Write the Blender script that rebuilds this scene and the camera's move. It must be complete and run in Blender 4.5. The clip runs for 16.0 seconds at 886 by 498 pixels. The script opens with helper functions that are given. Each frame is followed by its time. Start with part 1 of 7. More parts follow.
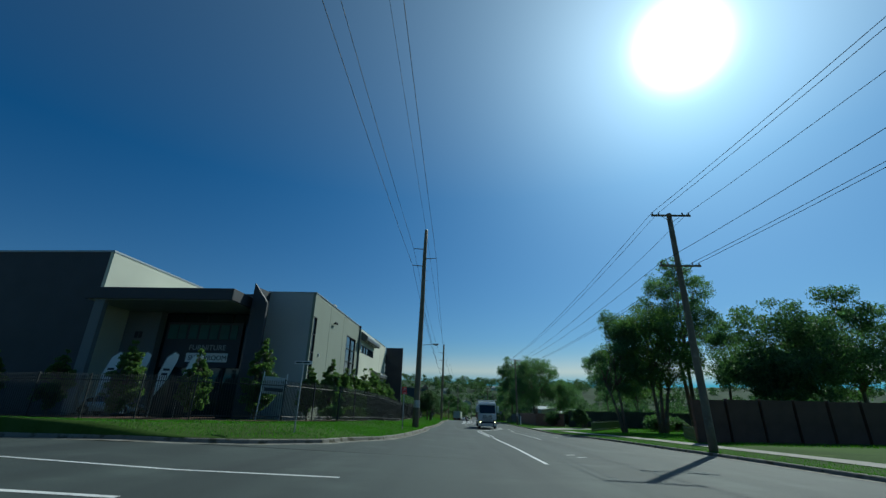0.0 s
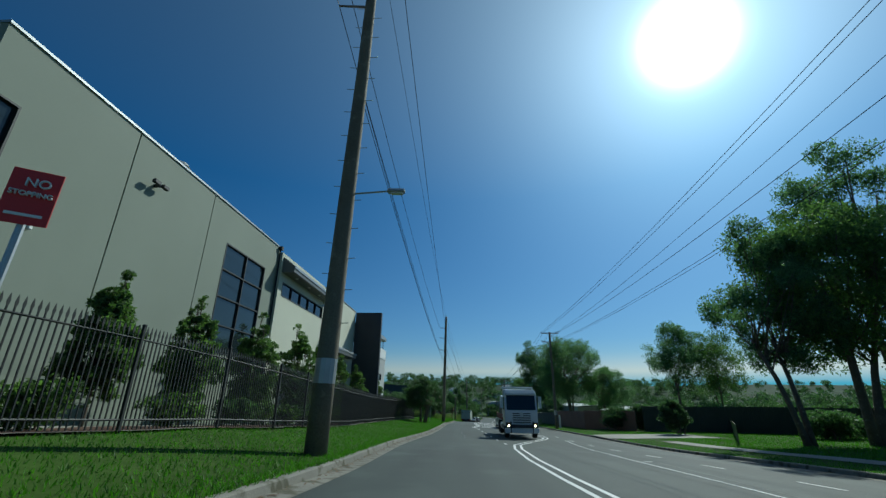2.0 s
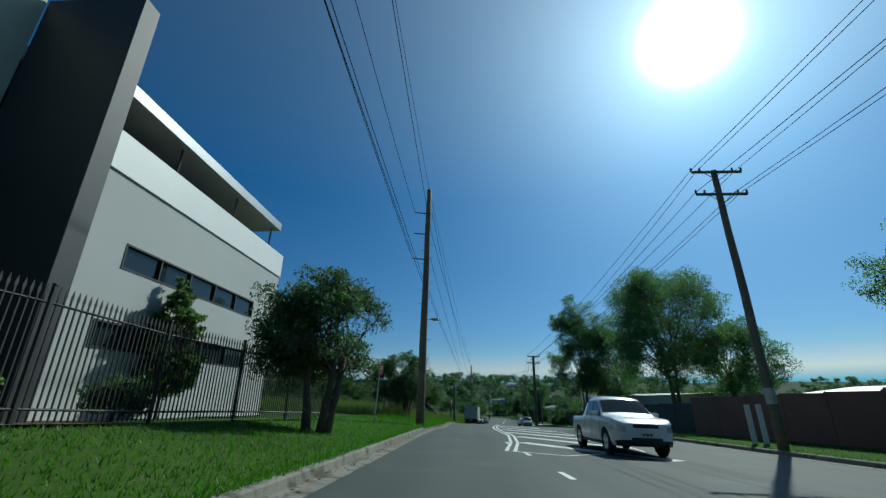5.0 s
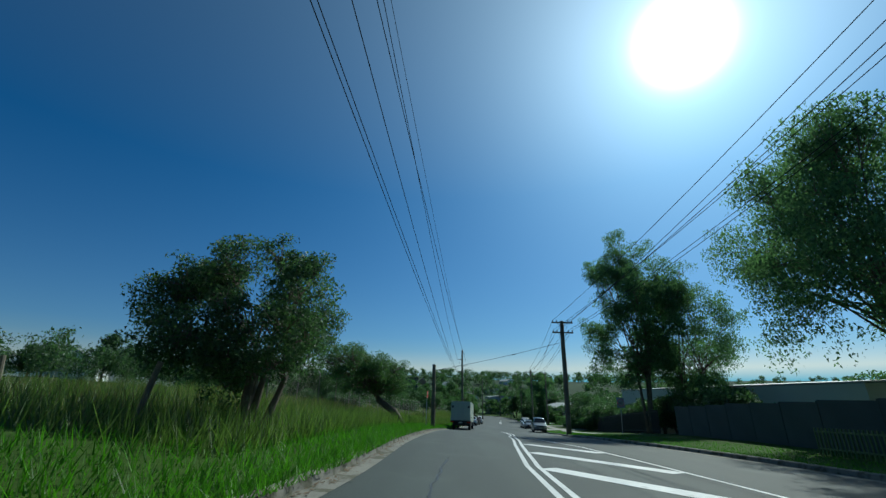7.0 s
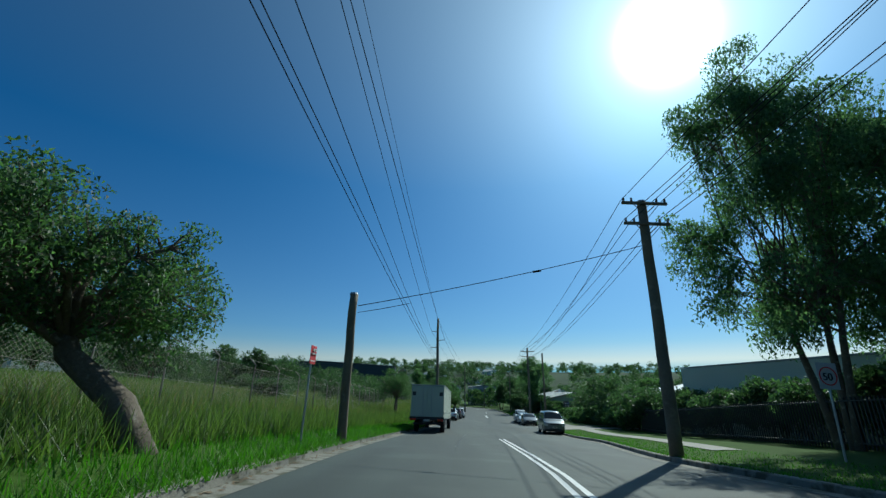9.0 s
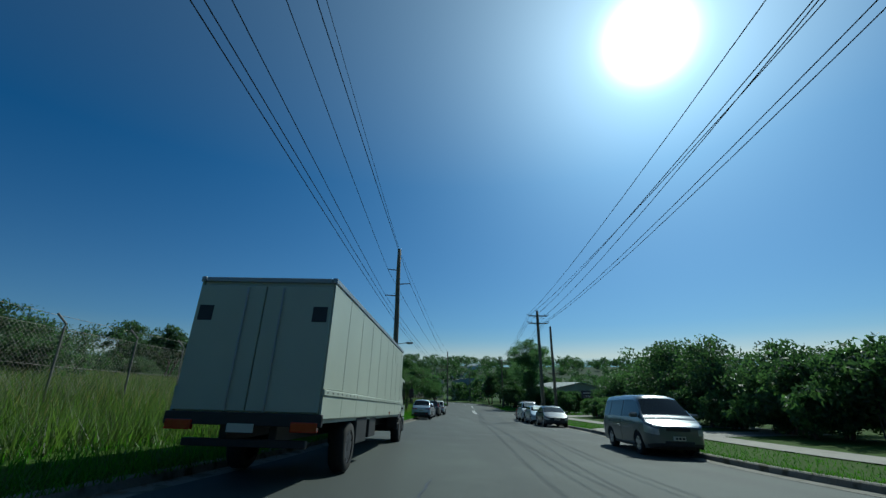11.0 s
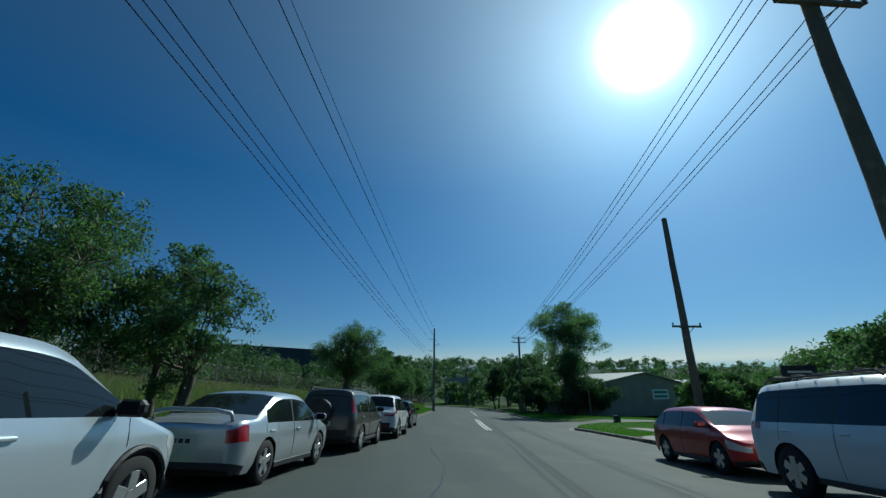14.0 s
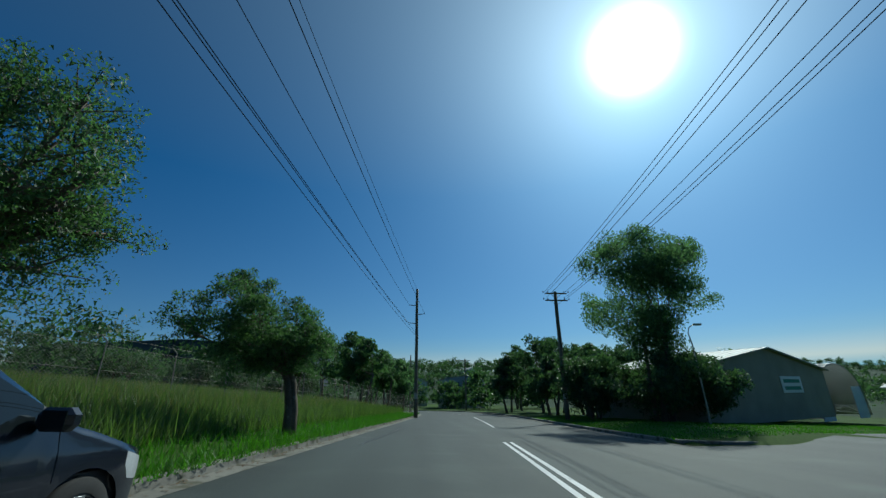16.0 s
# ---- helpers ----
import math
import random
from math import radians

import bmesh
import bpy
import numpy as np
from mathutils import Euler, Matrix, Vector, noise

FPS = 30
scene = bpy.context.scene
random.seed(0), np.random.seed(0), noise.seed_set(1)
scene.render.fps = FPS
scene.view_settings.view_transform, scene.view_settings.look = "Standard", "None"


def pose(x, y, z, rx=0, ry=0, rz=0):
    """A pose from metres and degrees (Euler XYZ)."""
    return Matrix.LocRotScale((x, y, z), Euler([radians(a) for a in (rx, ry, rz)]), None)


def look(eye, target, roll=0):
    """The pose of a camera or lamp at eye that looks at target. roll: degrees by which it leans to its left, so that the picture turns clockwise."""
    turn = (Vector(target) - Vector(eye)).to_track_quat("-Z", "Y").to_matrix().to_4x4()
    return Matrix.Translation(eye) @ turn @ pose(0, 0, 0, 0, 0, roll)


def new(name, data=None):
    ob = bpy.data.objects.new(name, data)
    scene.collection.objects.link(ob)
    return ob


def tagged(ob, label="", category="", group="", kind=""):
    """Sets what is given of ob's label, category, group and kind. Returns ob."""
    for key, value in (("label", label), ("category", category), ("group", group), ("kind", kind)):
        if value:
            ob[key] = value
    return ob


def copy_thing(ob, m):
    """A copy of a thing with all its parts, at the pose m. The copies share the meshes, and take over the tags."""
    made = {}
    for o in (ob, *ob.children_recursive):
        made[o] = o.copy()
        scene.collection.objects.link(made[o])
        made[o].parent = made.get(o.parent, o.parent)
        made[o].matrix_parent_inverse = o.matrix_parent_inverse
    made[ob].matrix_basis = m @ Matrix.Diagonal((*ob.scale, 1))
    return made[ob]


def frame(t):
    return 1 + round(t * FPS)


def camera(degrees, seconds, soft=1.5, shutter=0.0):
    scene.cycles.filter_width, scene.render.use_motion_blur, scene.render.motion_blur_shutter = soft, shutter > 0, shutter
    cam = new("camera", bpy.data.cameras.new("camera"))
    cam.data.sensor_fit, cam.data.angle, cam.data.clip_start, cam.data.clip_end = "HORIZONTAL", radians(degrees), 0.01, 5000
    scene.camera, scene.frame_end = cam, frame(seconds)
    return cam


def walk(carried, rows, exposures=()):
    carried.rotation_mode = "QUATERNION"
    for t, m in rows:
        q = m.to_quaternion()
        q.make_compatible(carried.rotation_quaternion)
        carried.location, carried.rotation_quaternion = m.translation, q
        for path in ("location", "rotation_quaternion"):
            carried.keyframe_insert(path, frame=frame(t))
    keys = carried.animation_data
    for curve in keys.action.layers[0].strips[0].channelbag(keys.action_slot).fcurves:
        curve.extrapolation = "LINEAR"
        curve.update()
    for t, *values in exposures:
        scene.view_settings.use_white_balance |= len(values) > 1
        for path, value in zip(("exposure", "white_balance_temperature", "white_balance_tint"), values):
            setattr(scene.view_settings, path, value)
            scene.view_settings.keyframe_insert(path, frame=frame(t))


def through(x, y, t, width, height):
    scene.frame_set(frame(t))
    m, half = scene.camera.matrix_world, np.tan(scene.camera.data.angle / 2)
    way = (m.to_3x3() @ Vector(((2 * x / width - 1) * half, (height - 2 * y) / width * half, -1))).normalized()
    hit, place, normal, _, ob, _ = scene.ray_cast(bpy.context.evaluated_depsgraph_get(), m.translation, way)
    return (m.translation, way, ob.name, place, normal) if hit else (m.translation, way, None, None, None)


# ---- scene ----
cam = camera(94.6, 16.0, soft=1.4)
PATH = [
    (0.0, -0.19, 2.19, -0.15, 1.04, 20.01, -1.10),
    (0.5, 0.07, 8.99, -0.52, 1.23, 19.95, -1.05),
    (1.0, 0.27, 15.79, -0.82, 1.60, 20.12, -0.67),
    (1.5, 0.37, 22.93, -1.05, 1.84, 20.12, -0.60),
    (2.0, 0.39, 29.49, -1.29, 2.01, 20.09, -0.60),
    (2.5, 0.48, 35.90, -1.52, 2.17, 19.90, -0.81),
    (3.0, 0.42, 42.68, -1.81, 2.06, 20.04, -0.60),
    (3.5, 0.41, 49.28, -2.13, 2.07, 20.02, -0.46),
    (4.0, 0.42, 55.78, -2.46, 2.12, 20.09, -0.37),
    (4.2, 0.43, 58.31, -2.60, 2.17, 20.15, -0.31),
    (6.3, 1.39, 84.01, -3.31, 2.41, 19.86, -0.48),
    (6.5, 1.41, 86.44, -3.36, 2.01, 19.80, -0.71),
    (7.0, 1.53, 92.25, -3.52, 1.27, 19.79, -0.79),
    (7.5, 1.81, 97.73, -3.69, 1.04, 19.48, -0.86),
    (8.0, 2.18, 103.12, -3.85, 0.52, 19.26, -0.72),
    (8.5, 2.68, 108.52, -4.05, -0.28, 18.92, -0.69),
    (9.0, 3.14, 114.06, -4.27, -1.06, 18.74, -0.65),
    (9.5, 3.58, 119.53, -4.52, -1.60, 18.39, -0.83),
    (9.7, 3.76, 121.70, -4.67, -1.79, 18.17, -0.80),
    (11.8, 6.37, 148.03, -6.36, -3.87, 18.65, 0.11),
    (12.0, 6.62, 150.51, -6.47, -3.91, 18.73, 0.18),
    (12.5, 7.23, 156.65, -6.72, -3.99, 18.86, 0.33),
    (13.0, 7.81, 162.80, -6.95, -4.24, 18.96, 0.35),
    (13.5, 8.56, 169.25, -7.29, -4.16, 19.01, 0.36),
    (14.0, 9.42, 175.73, -7.60, -3.97, 19.04, 0.06),
    (14.5, 10.21, 182.30, -7.91, -3.96, 18.99, 0.12),
    (15.0, 10.95, 188.82, -8.21, -4.11, 19.24, 0.38),
    (15.5, 11.49, 195.59, -8.40, -4.48, 19.48, 0.60),
    (16.0, 12.04, 202.01, -8.68, -4.80, 19.66, 0.83),
]


def aim(x, y, z, yaw, pitch, roll):
    a, p = radians(yaw), radians(pitch)
    way = (-math.sin(a) * math.cos(p), math.cos(a) * math.cos(p), math.sin(p))
    return look((x, y, z), (x + 10 * way[0], y + 10 * way[1], z + 10 * way[2]), -roll)


walk(cam, [(t, aim(*row)) for t, *row in PATH], [(0.0, 0.05, 5850, -6), (4.2, 0.09, 5850, -6), (7.0, 0.19, 5850, -6), (9.7, 0.4, 5850, -6), (11.8, -0.12, 5850, -6), (12.6, 0.04, 5850, -6), (16.0, 0.04, 5850, -6)])

# ---- light: clear morning sky, sun ahead and to the right ----
SUN = Vector((0.442, 0.615, 0.653)).normalized()
SUN_UP = math.asin(SUN.z)
SUN_AZ = math.atan2(SUN.x, SUN.y)

world = bpy.data.worlds.new("sky")
scene.world = world
world.use_nodes = True
wn, wl = world.node_tree.nodes, world.node_tree.links
wn.clear()
sky = wn.new("ShaderNodeTexSky")
sky.sky_type, sky.sun_disc = "NISHITA", False
sky.sun_elevation, sky.sun_rotation = SUN_UP, SUN_AZ
sky.air_density, sky.dust_density, sky.ozone_density = 1.0, 0.35, 3.0
tint = wn.new("ShaderNodeMix")
tint.data_type, tint.blend_type = "RGBA", "MULTIPLY"
tint.inputs[0].default_value = 1.0
up = wn.new("ShaderNodeSeparateXYZ")
wl.new(wn.new("ShaderNodeTexCoord").outputs["Generated"], up.inputs[0])
clear = wn.new("ShaderNodeValToRGB")
for at, col in ((0.0, (1.3, 1.2, 1.12, 1)), (0.03, (1.62, 1.3, 1.18, 1)), (0.06, (1.35, 1.2, 1.2, 1)), (0.1, (0.78, 1.0, 1.22, 1)), (0.13, (0.62, 0.93, 1.25, 1)), (0.45, (0.11, 0.65, 1.13, 1)), (1.0, (0.05, 0.6, 1.12, 1))):
    e = clear.color_ramp.elements.new(at) if 0 < at < 1 else clear.color_ramp.elements[int(at)]
    e.color = col
wl.new(up.outputs[2], clear.inputs[0])
wl.new(clear.outputs[0], tint.inputs[7])
wl.new(sky.outputs[0], tint.inputs[6])
bg = wn.new("ShaderNodeBackground")
bg.inputs[1].default_value = 0.042
wl.new(tint.outputs[2], bg.inputs[0])
# the bright aureole round the sun
tc = wn.new("ShaderNodeTexCoord")
dot = wn.new("ShaderNodeVectorMath")
dot.operation = "DOT_PRODUCT"
dot.inputs[1].default_value = SUN
wl.new(tc.outputs["Generated"], dot.inputs[0])


def wmath(op, a, b=None):
    n = wn.new("ShaderNodeMath")
    n.operation = op
    for k, v in enumerate((a, b)):
        if v is None:
            continue
        if isinstance(v, (int, float)):
            n.inputs[k].default_value = v
        else:
            wl.new(v, n.inputs[k])
    return n.outputs[0]


ang = wmath("ARCCOSINE", wmath("MINIMUM", dot.outputs["Value"], 0.99999))
core = wmath("MULTIPLY", wmath("EXPONENT", wmath("MULTIPLY", wmath("POWER", wmath("DIVIDE", ang, 0.05), 2.0), -1.0)), 9.0)
halo = wmath("MULTIPLY", wmath("EXPONENT", wmath("DIVIDE", ang, -0.2)), 1.05)
wide = wmath("MULTIPLY", wmath("EXPONENT", wmath("DIVIDE", ang, -0.5)), 0.18)
glow = wn.new("ShaderNodeBackground")
glow.inputs[0].default_value = (0.85, 0.92, 1.04, 1)
wl.new(core, glow.inputs[1])
haze = wn.new("ShaderNodeBackground")
haze.inputs[0].default_value = (0.82, 0.91, 1.0, 1)
wl.new(halo, haze.inputs[1])
outer = wn.new("ShaderNodeBackground")
outer.inputs[0].default_value = (0.34, 0.76, 1.08, 1)
wl.new(wide, outer.inputs[1])
hazes = wn.new("ShaderNodeAddShader")
wl.new(haze.outputs[0], hazes.inputs[0])
wl.new(outer.outputs[0], hazes.inputs[1])
near_sun = wn.new("ShaderNodeAddShader")
wl.new(glow.outputs[0], near_sun.inputs[0])
wl.new(hazes.outputs[0], near_sun.inputs[1])
both = wn.new("ShaderNodeAddShader")
wl.new(bg.outputs[0], both.inputs[0])
wl.new(near_sun.outputs[0], both.inputs[1])
wo = wn.new("ShaderNodeOutputWorld")
wl.new(both.outputs[0], wo.inputs[0])

sun_data = bpy.data.lights.new("sun", "SUN")
sun_data.energy, sun_data.angle, sun_data.color = 3.3, radians(0.53), (1.0, 0.95, 0.86)
sun = new("sun", sun_data)
sun.matrix_basis = look(SUN * 100, (0, 0, 0))
scene.view_settings.exposure = 0.0


# ---- materials ----
def mat(name, base, rough=0.6, metal=0.0, scale=4.0, amount=0.25, bump=0.0, fine=60.0, second=None, mask=0.5, coat=0.0, spread=0.0):
    """base: colour; amount: how far it varies at two scales; second: a stain colour laid in patches."""
    m = bpy.data.materials.new(name)
    m.use_nodes = True
    n, l = m.node_tree.nodes, m.node_tree.links
    b = n["Principled BSDF"]
    b.inputs["Roughness"].default_value, b.inputs["Metallic"].default_value = rough, metal
    if coat:
        b.inputs["Coat Weight"].default_value, b.inputs["Coat Roughness"].default_value = coat, 0.06
    co = n.new("ShaderNodeTexCoord")
    big, small = n.new("ShaderNodeTexNoise"), n.new("ShaderNodeTexNoise")
    for t, s in ((big, scale * 0.25), (small, fine)):
        t.inputs["Scale"].default_value, t.inputs["Detail"].default_value = s, 5
        l.new(co.outputs["Object"], t.inputs["Vector"])
    add = n.new("ShaderNodeMath")
    add.operation = "MULTIPLY_ADD"
    l.new(big.outputs["Fac"], add.inputs[0])
    add.inputs[1].default_value = 0.6
    sm = n.new("ShaderNodeMath")
    sm.operation = "MULTIPLY"
    l.new(small.outputs["Fac"], sm.inputs[0])
    sm.inputs[1].default_value = 0.4
    l.new(sm.outputs[0], add.inputs[2])
    fac = add.outputs[0]
    if spread:
        oi = n.new("ShaderNodeObjectInfo")
        mr = n.new("ShaderNodeMath")
        mr.operation = "MULTIPLY_ADD"
        l.new(oi.outputs["Random"], mr.inputs[0])
        mr.inputs[1].default_value = spread
        l.new(fac, mr.inputs[2])
        fac = mr.outputs[0]
    ramp = n.new("ShaderNodeValToRGB")
    e = ramp.color_ramp.elements
    e[0].position, e[1].position = 0.3, 0.7
    e[0].color = (*[c * (1 - amount) for c in base], 1)
    e[1].color = (*[min(1, c * (1 + amount)) for c in base], 1)
    l.new(fac, ramp.inputs[0])
    out = ramp.outputs[0]
    if second:
        st = n.new("ShaderNodeTexNoise")
        st.inputs["Scale"].default_value, st.inputs["Detail"].default_value = scale, 7
        l.new(co.outputs["Object"], st.inputs["Vector"])
        r2 = n.new("ShaderNodeValToRGB")
        r2.color_ramp.elements[0].position, r2.color_ramp.elements[1].position = mask, mask + 0.12
        l.new(st.outputs["Fac"], r2.inputs[0])
        mx = n.new("ShaderNodeMix")
        mx.data_type = "RGBA"
        l.new(r2.outputs[0], mx.inputs[0])
        l.new(out, mx.inputs[6])
        mx.inputs[7].default_value = (*second, 1)
        out = mx.outputs[2]
    l.new(out, b.inputs["Base Color"])
    if bump:
        bp = n.new("ShaderNodeBump")
        bp.inputs["Strength"].default_value, bp.inputs["Distance"].default_value = bump, 0.02
        l.new(small.outputs["Fac"], bp.inputs["Height"])
        l.new(bp.outputs[0], b.inputs["Normal"])
    return m


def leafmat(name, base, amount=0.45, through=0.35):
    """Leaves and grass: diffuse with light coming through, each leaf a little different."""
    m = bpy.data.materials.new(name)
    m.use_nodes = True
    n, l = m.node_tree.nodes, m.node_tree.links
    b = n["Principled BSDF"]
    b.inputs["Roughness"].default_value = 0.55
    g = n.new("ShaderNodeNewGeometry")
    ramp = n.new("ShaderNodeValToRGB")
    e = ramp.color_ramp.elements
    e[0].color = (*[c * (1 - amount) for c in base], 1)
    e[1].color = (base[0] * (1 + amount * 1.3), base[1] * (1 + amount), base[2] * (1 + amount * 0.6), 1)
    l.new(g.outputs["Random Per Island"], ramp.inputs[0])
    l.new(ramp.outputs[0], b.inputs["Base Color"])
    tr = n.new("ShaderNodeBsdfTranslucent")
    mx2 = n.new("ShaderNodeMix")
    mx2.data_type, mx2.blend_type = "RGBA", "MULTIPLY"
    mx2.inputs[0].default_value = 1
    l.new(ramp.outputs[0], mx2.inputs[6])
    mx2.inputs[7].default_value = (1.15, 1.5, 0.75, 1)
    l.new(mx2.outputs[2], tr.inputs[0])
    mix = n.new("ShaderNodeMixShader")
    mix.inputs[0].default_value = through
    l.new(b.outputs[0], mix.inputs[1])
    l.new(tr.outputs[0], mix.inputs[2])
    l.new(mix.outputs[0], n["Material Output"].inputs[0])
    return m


def glassmat(name, tintc=(0.02, 0.03, 0.035), rough=0.04):
    m = bpy.data.materials.new(name)
    m.use_nodes = True
    b = m.node_tree.nodes["Principled BSDF"]
    b.inputs["Base Color"].default_value = (*tintc, 1)
    b.inputs["Roughness"].default_value = rough
    b.inputs["IOR"].default_value = 1.5
    return m


M = dict(
    asphalt=mat("asphalt", (0.036, 0.047, 0.042), 0.8, scale=0.5, amount=0.25, bump=0.35, fine=45, second=(0.05, 0.063, 0.056), mask=0.55),
    paint=mat("road_paint", (0.62, 0.62, 0.6), 0.6, scale=3, amount=0.2, fine=30, second=(0.3, 0.3, 0.29), mask=0.62),
    concrete=mat("concrete", (0.26, 0.245, 0.21), 0.85, scale=2, amount=0.2, bump=0.2, fine=40, second=(0.2, 0.19, 0.16), mask=0.6),
    kerbstone=mat("weathered_kerb_concrete", (0.2, 0.19, 0.16), 0.9, scale=2.5, amount=0.3, bump=0.4, fine=35, second=(0.085, 0.08, 0.05), mask=0.5),
    soil=mat("grass_ground", (0.045, 0.085, 0.014), 0.95, scale=0.6, amount=0.4, bump=0.6, fine=9, second=(0.06, 0.1, 0.022), mask=0.6),
    grass=leafmat("mown_grass", (0.062, 0.165, 0.012), 0.45, 0.5),
    tall=leafmat("tall_grass", (0.1, 0.148, 0.046), 0.5, 0.45),
    straw=leafmat("dry_seed_heads", (0.2, 0.175, 0.085), 0.35, 0.35),
    # Leaf colours and translucency are raised to stand in for glare haze.
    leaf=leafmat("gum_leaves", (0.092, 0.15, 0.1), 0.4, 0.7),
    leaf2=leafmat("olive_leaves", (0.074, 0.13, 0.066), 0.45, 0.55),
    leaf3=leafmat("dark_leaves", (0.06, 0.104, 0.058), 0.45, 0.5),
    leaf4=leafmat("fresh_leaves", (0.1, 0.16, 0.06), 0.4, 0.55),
    bark=mat("bark", (0.12, 0.095, 0.07), 0.9, scale=6, amount=0.4, bump=0.8, fine=18, second=(0.25, 0.22, 0.18), mask=0.6),
    timber=mat("weathered_timber", (0.16, 0.138, 0.098), 0.85, scale=3, amount=0.35, bump=0.45, fine=22, second=(0.24, 0.212, 0.16), mask=0.6),
    steel=mat("galvanised_steel", (0.42, 0.43, 0.43), 0.45, 0.7, scale=8, amount=0.2),
    black=mat("black_powdercoat", (0.018, 0.021, 0.021), 0.6, 0.0, scale=8, amount=0.3),
    wire=mat("wire", (0.02, 0.02, 0.02), 0.8, 0.0),
    porcelain=mat("insulator", (0.17, 0.13, 0.11), 0.25, scale=8),
    cream=mat("cream_render", (0.56, 0.57, 0.46), 0.8, scale=1.2, amount=0.07, bump=0.05, fine=30),
    greywall=mat("grey_green_render", (0.22, 0.25, 0.2), 0.8, scale=1.0, amount=0.07, bump=0.05, fine=30),
    greyfront=mat("pale_grey_panel", (0.42, 0.43, 0.42), 0.75, scale=1.0, amount=0.08),
    charcoal=mat("charcoal_cladding_and_shade", (0.035, 0.038, 0.045), 0.6, scale=2, amount=0.25),
    white=mat("white_paint", (0.78, 0.78, 0.75), 0.5, scale=2, amount=0.06),
    fascia=mat("grey_metal_fascia", (0.33, 0.35, 0.36), 0.45, 0.4, scale=3, amount=0.12),
    glass=glassmat("window_glass"),
    carglass=glassmat("car_glass", (0.012, 0.016, 0.018), 0.02),
    foil=mat("silver_sun_shade", (0.62, 0.66, 0.64), 0.35, 0.6, scale=10, amount=0.15),
    tyre=mat("tyre_rubber", (0.018, 0.018, 0.018), 0.85, scale=20, amount=0.3),
    alloy=mat("alloy_rim", (0.55, 0.56, 0.57), 0.3, 0.9, scale=10, amount=0.1),
    plastic=mat("black_plastic", (0.025, 0.025, 0.027), 0.55, scale=15, amount=0.3),
    red=mat("red_sign", (0.55, 0.03, 0.03), 0.5, scale=6, amount=0.1),
    redlamp=mat("red_lamp", (0.4, 0.01, 0.012), 0.15, scale=15, amount=0.2, coat=0.6),
    amber=mat("amber_lamp", (0.7, 0.2, 0.02), 0.2, scale=15, amount=0.2, coat=0.6),
    clearlamp=mat("clear_lamp", (0.62, 0.64, 0.66), 0.08, 0.3, scale=15, amount=0.2, coat=0.6),
    plate=mat("number_plate", (0.62, 0.6, 0.5), 0.5, scale=15, amount=0.08),
    brown=mat("brown_brick_wall", (0.12, 0.065, 0.045), 0.85, scale=5, amount=0.3, bump=0.4, fine=24),
    tin=mat("pale_tin_roof", (0.33, 0.35, 0.34), 0.65, 0.1, scale=3, amount=0.12),
    hill=mat("distant_wooded_hill", (0.035, 0.06, 0.03), 0.95, scale=0.08, amount=0.45, fine=0.6),
)
# wheel tracks: long soft bands that run with the traffic
an, al = M["asphalt"].node_tree.nodes, M["asphalt"].node_tree.links
ab = an["Principled BSDF"]
a_src = ab.inputs["Base Color"].links[0].from_socket
a_co, a_map, a_noise, a_ramp, a_mix = an.new("ShaderNodeTexCoord"), an.new("ShaderNodeMapping"), an.new("ShaderNodeTexNoise"), an.new("ShaderNodeValToRGB"), an.new("ShaderNodeMix")
a_map.inputs["Scale"].default_value = (0.9, 0.025, 1.0)
a_noise.inputs["Scale"].default_value, a_noise.inputs["Detail"].default_value = 1.0, 1.5
a_ramp.color_ramp.elements[0].position, a_ramp.color_ramp.elements[1].position = 0.35, 0.65
a_ramp.color_ramp.elements[0].color, a_ramp.color_ramp.elements[1].color = (0.74, 0.75, 0.74, 1), (1.12, 1.12, 1.1, 1)
a_mix.data_type, a_mix.blend_type = "RGBA", "MULTIPLY"
a_mix.inputs[0].default_value = 1.0
al.new(a_co.outputs["Object"], a_map.inputs[0])
al.new(a_map.outputs[0], a_noise.inputs["Vector"])
al.new(a_noise.outputs["Fac"], a_ramp.inputs[0])
al.new(a_src, a_mix.inputs[6])
al.new(a_ramp.outputs[0], a_mix.inputs[7])
al.new(a_mix.outputs[2], ab.inputs["Base Color"])
for name in ("soil", "hill"):
    M[name].node_tree.nodes["Principled BSDF"].inputs["Specular IOR Level"].default_value = 0.1
PAINTS = {}


def paint(name, base, metal=0.35, rough=0.32):
    if name not in PAINTS:
        PAINTS[name] = mat(name, base, rough, metal, scale=3, amount=0.05, coat=0.7)
    return PAINTS[name]


# ---- building helpers ----
def link(name, bm, material, parent=None, label="", smooth=False):
    me = bpy.data.meshes.new(name)
    bmesh.ops.recalc_face_normals(bm, faces=bm.faces)
    bm.to_mesh(me)
    bm.free()
    for m in material if isinstance(material, (list, tuple)) else (material,):
        me.materials.append(m)
    if smooth:
        me.polygons.foreach_set("use_smooth", [True] * len(me.polygons))
    ob = new(name, me)
    if parent is not None:
        ob.parent = parent
    if label:
        ob["label"] = label
    return ob


def part(name, bm, material, parent, label="", smooth=False):
    return link(name, bm, material, parent, label, smooth)


def thing(name, at, label, category, group="", kind="", rz=0.0, rx=0.0, ry=0.0):
    ob = new(name)
    ob.matrix_basis = pose(*at, rx, ry, rz)
    return tagged(ob, label, category, group, kind)


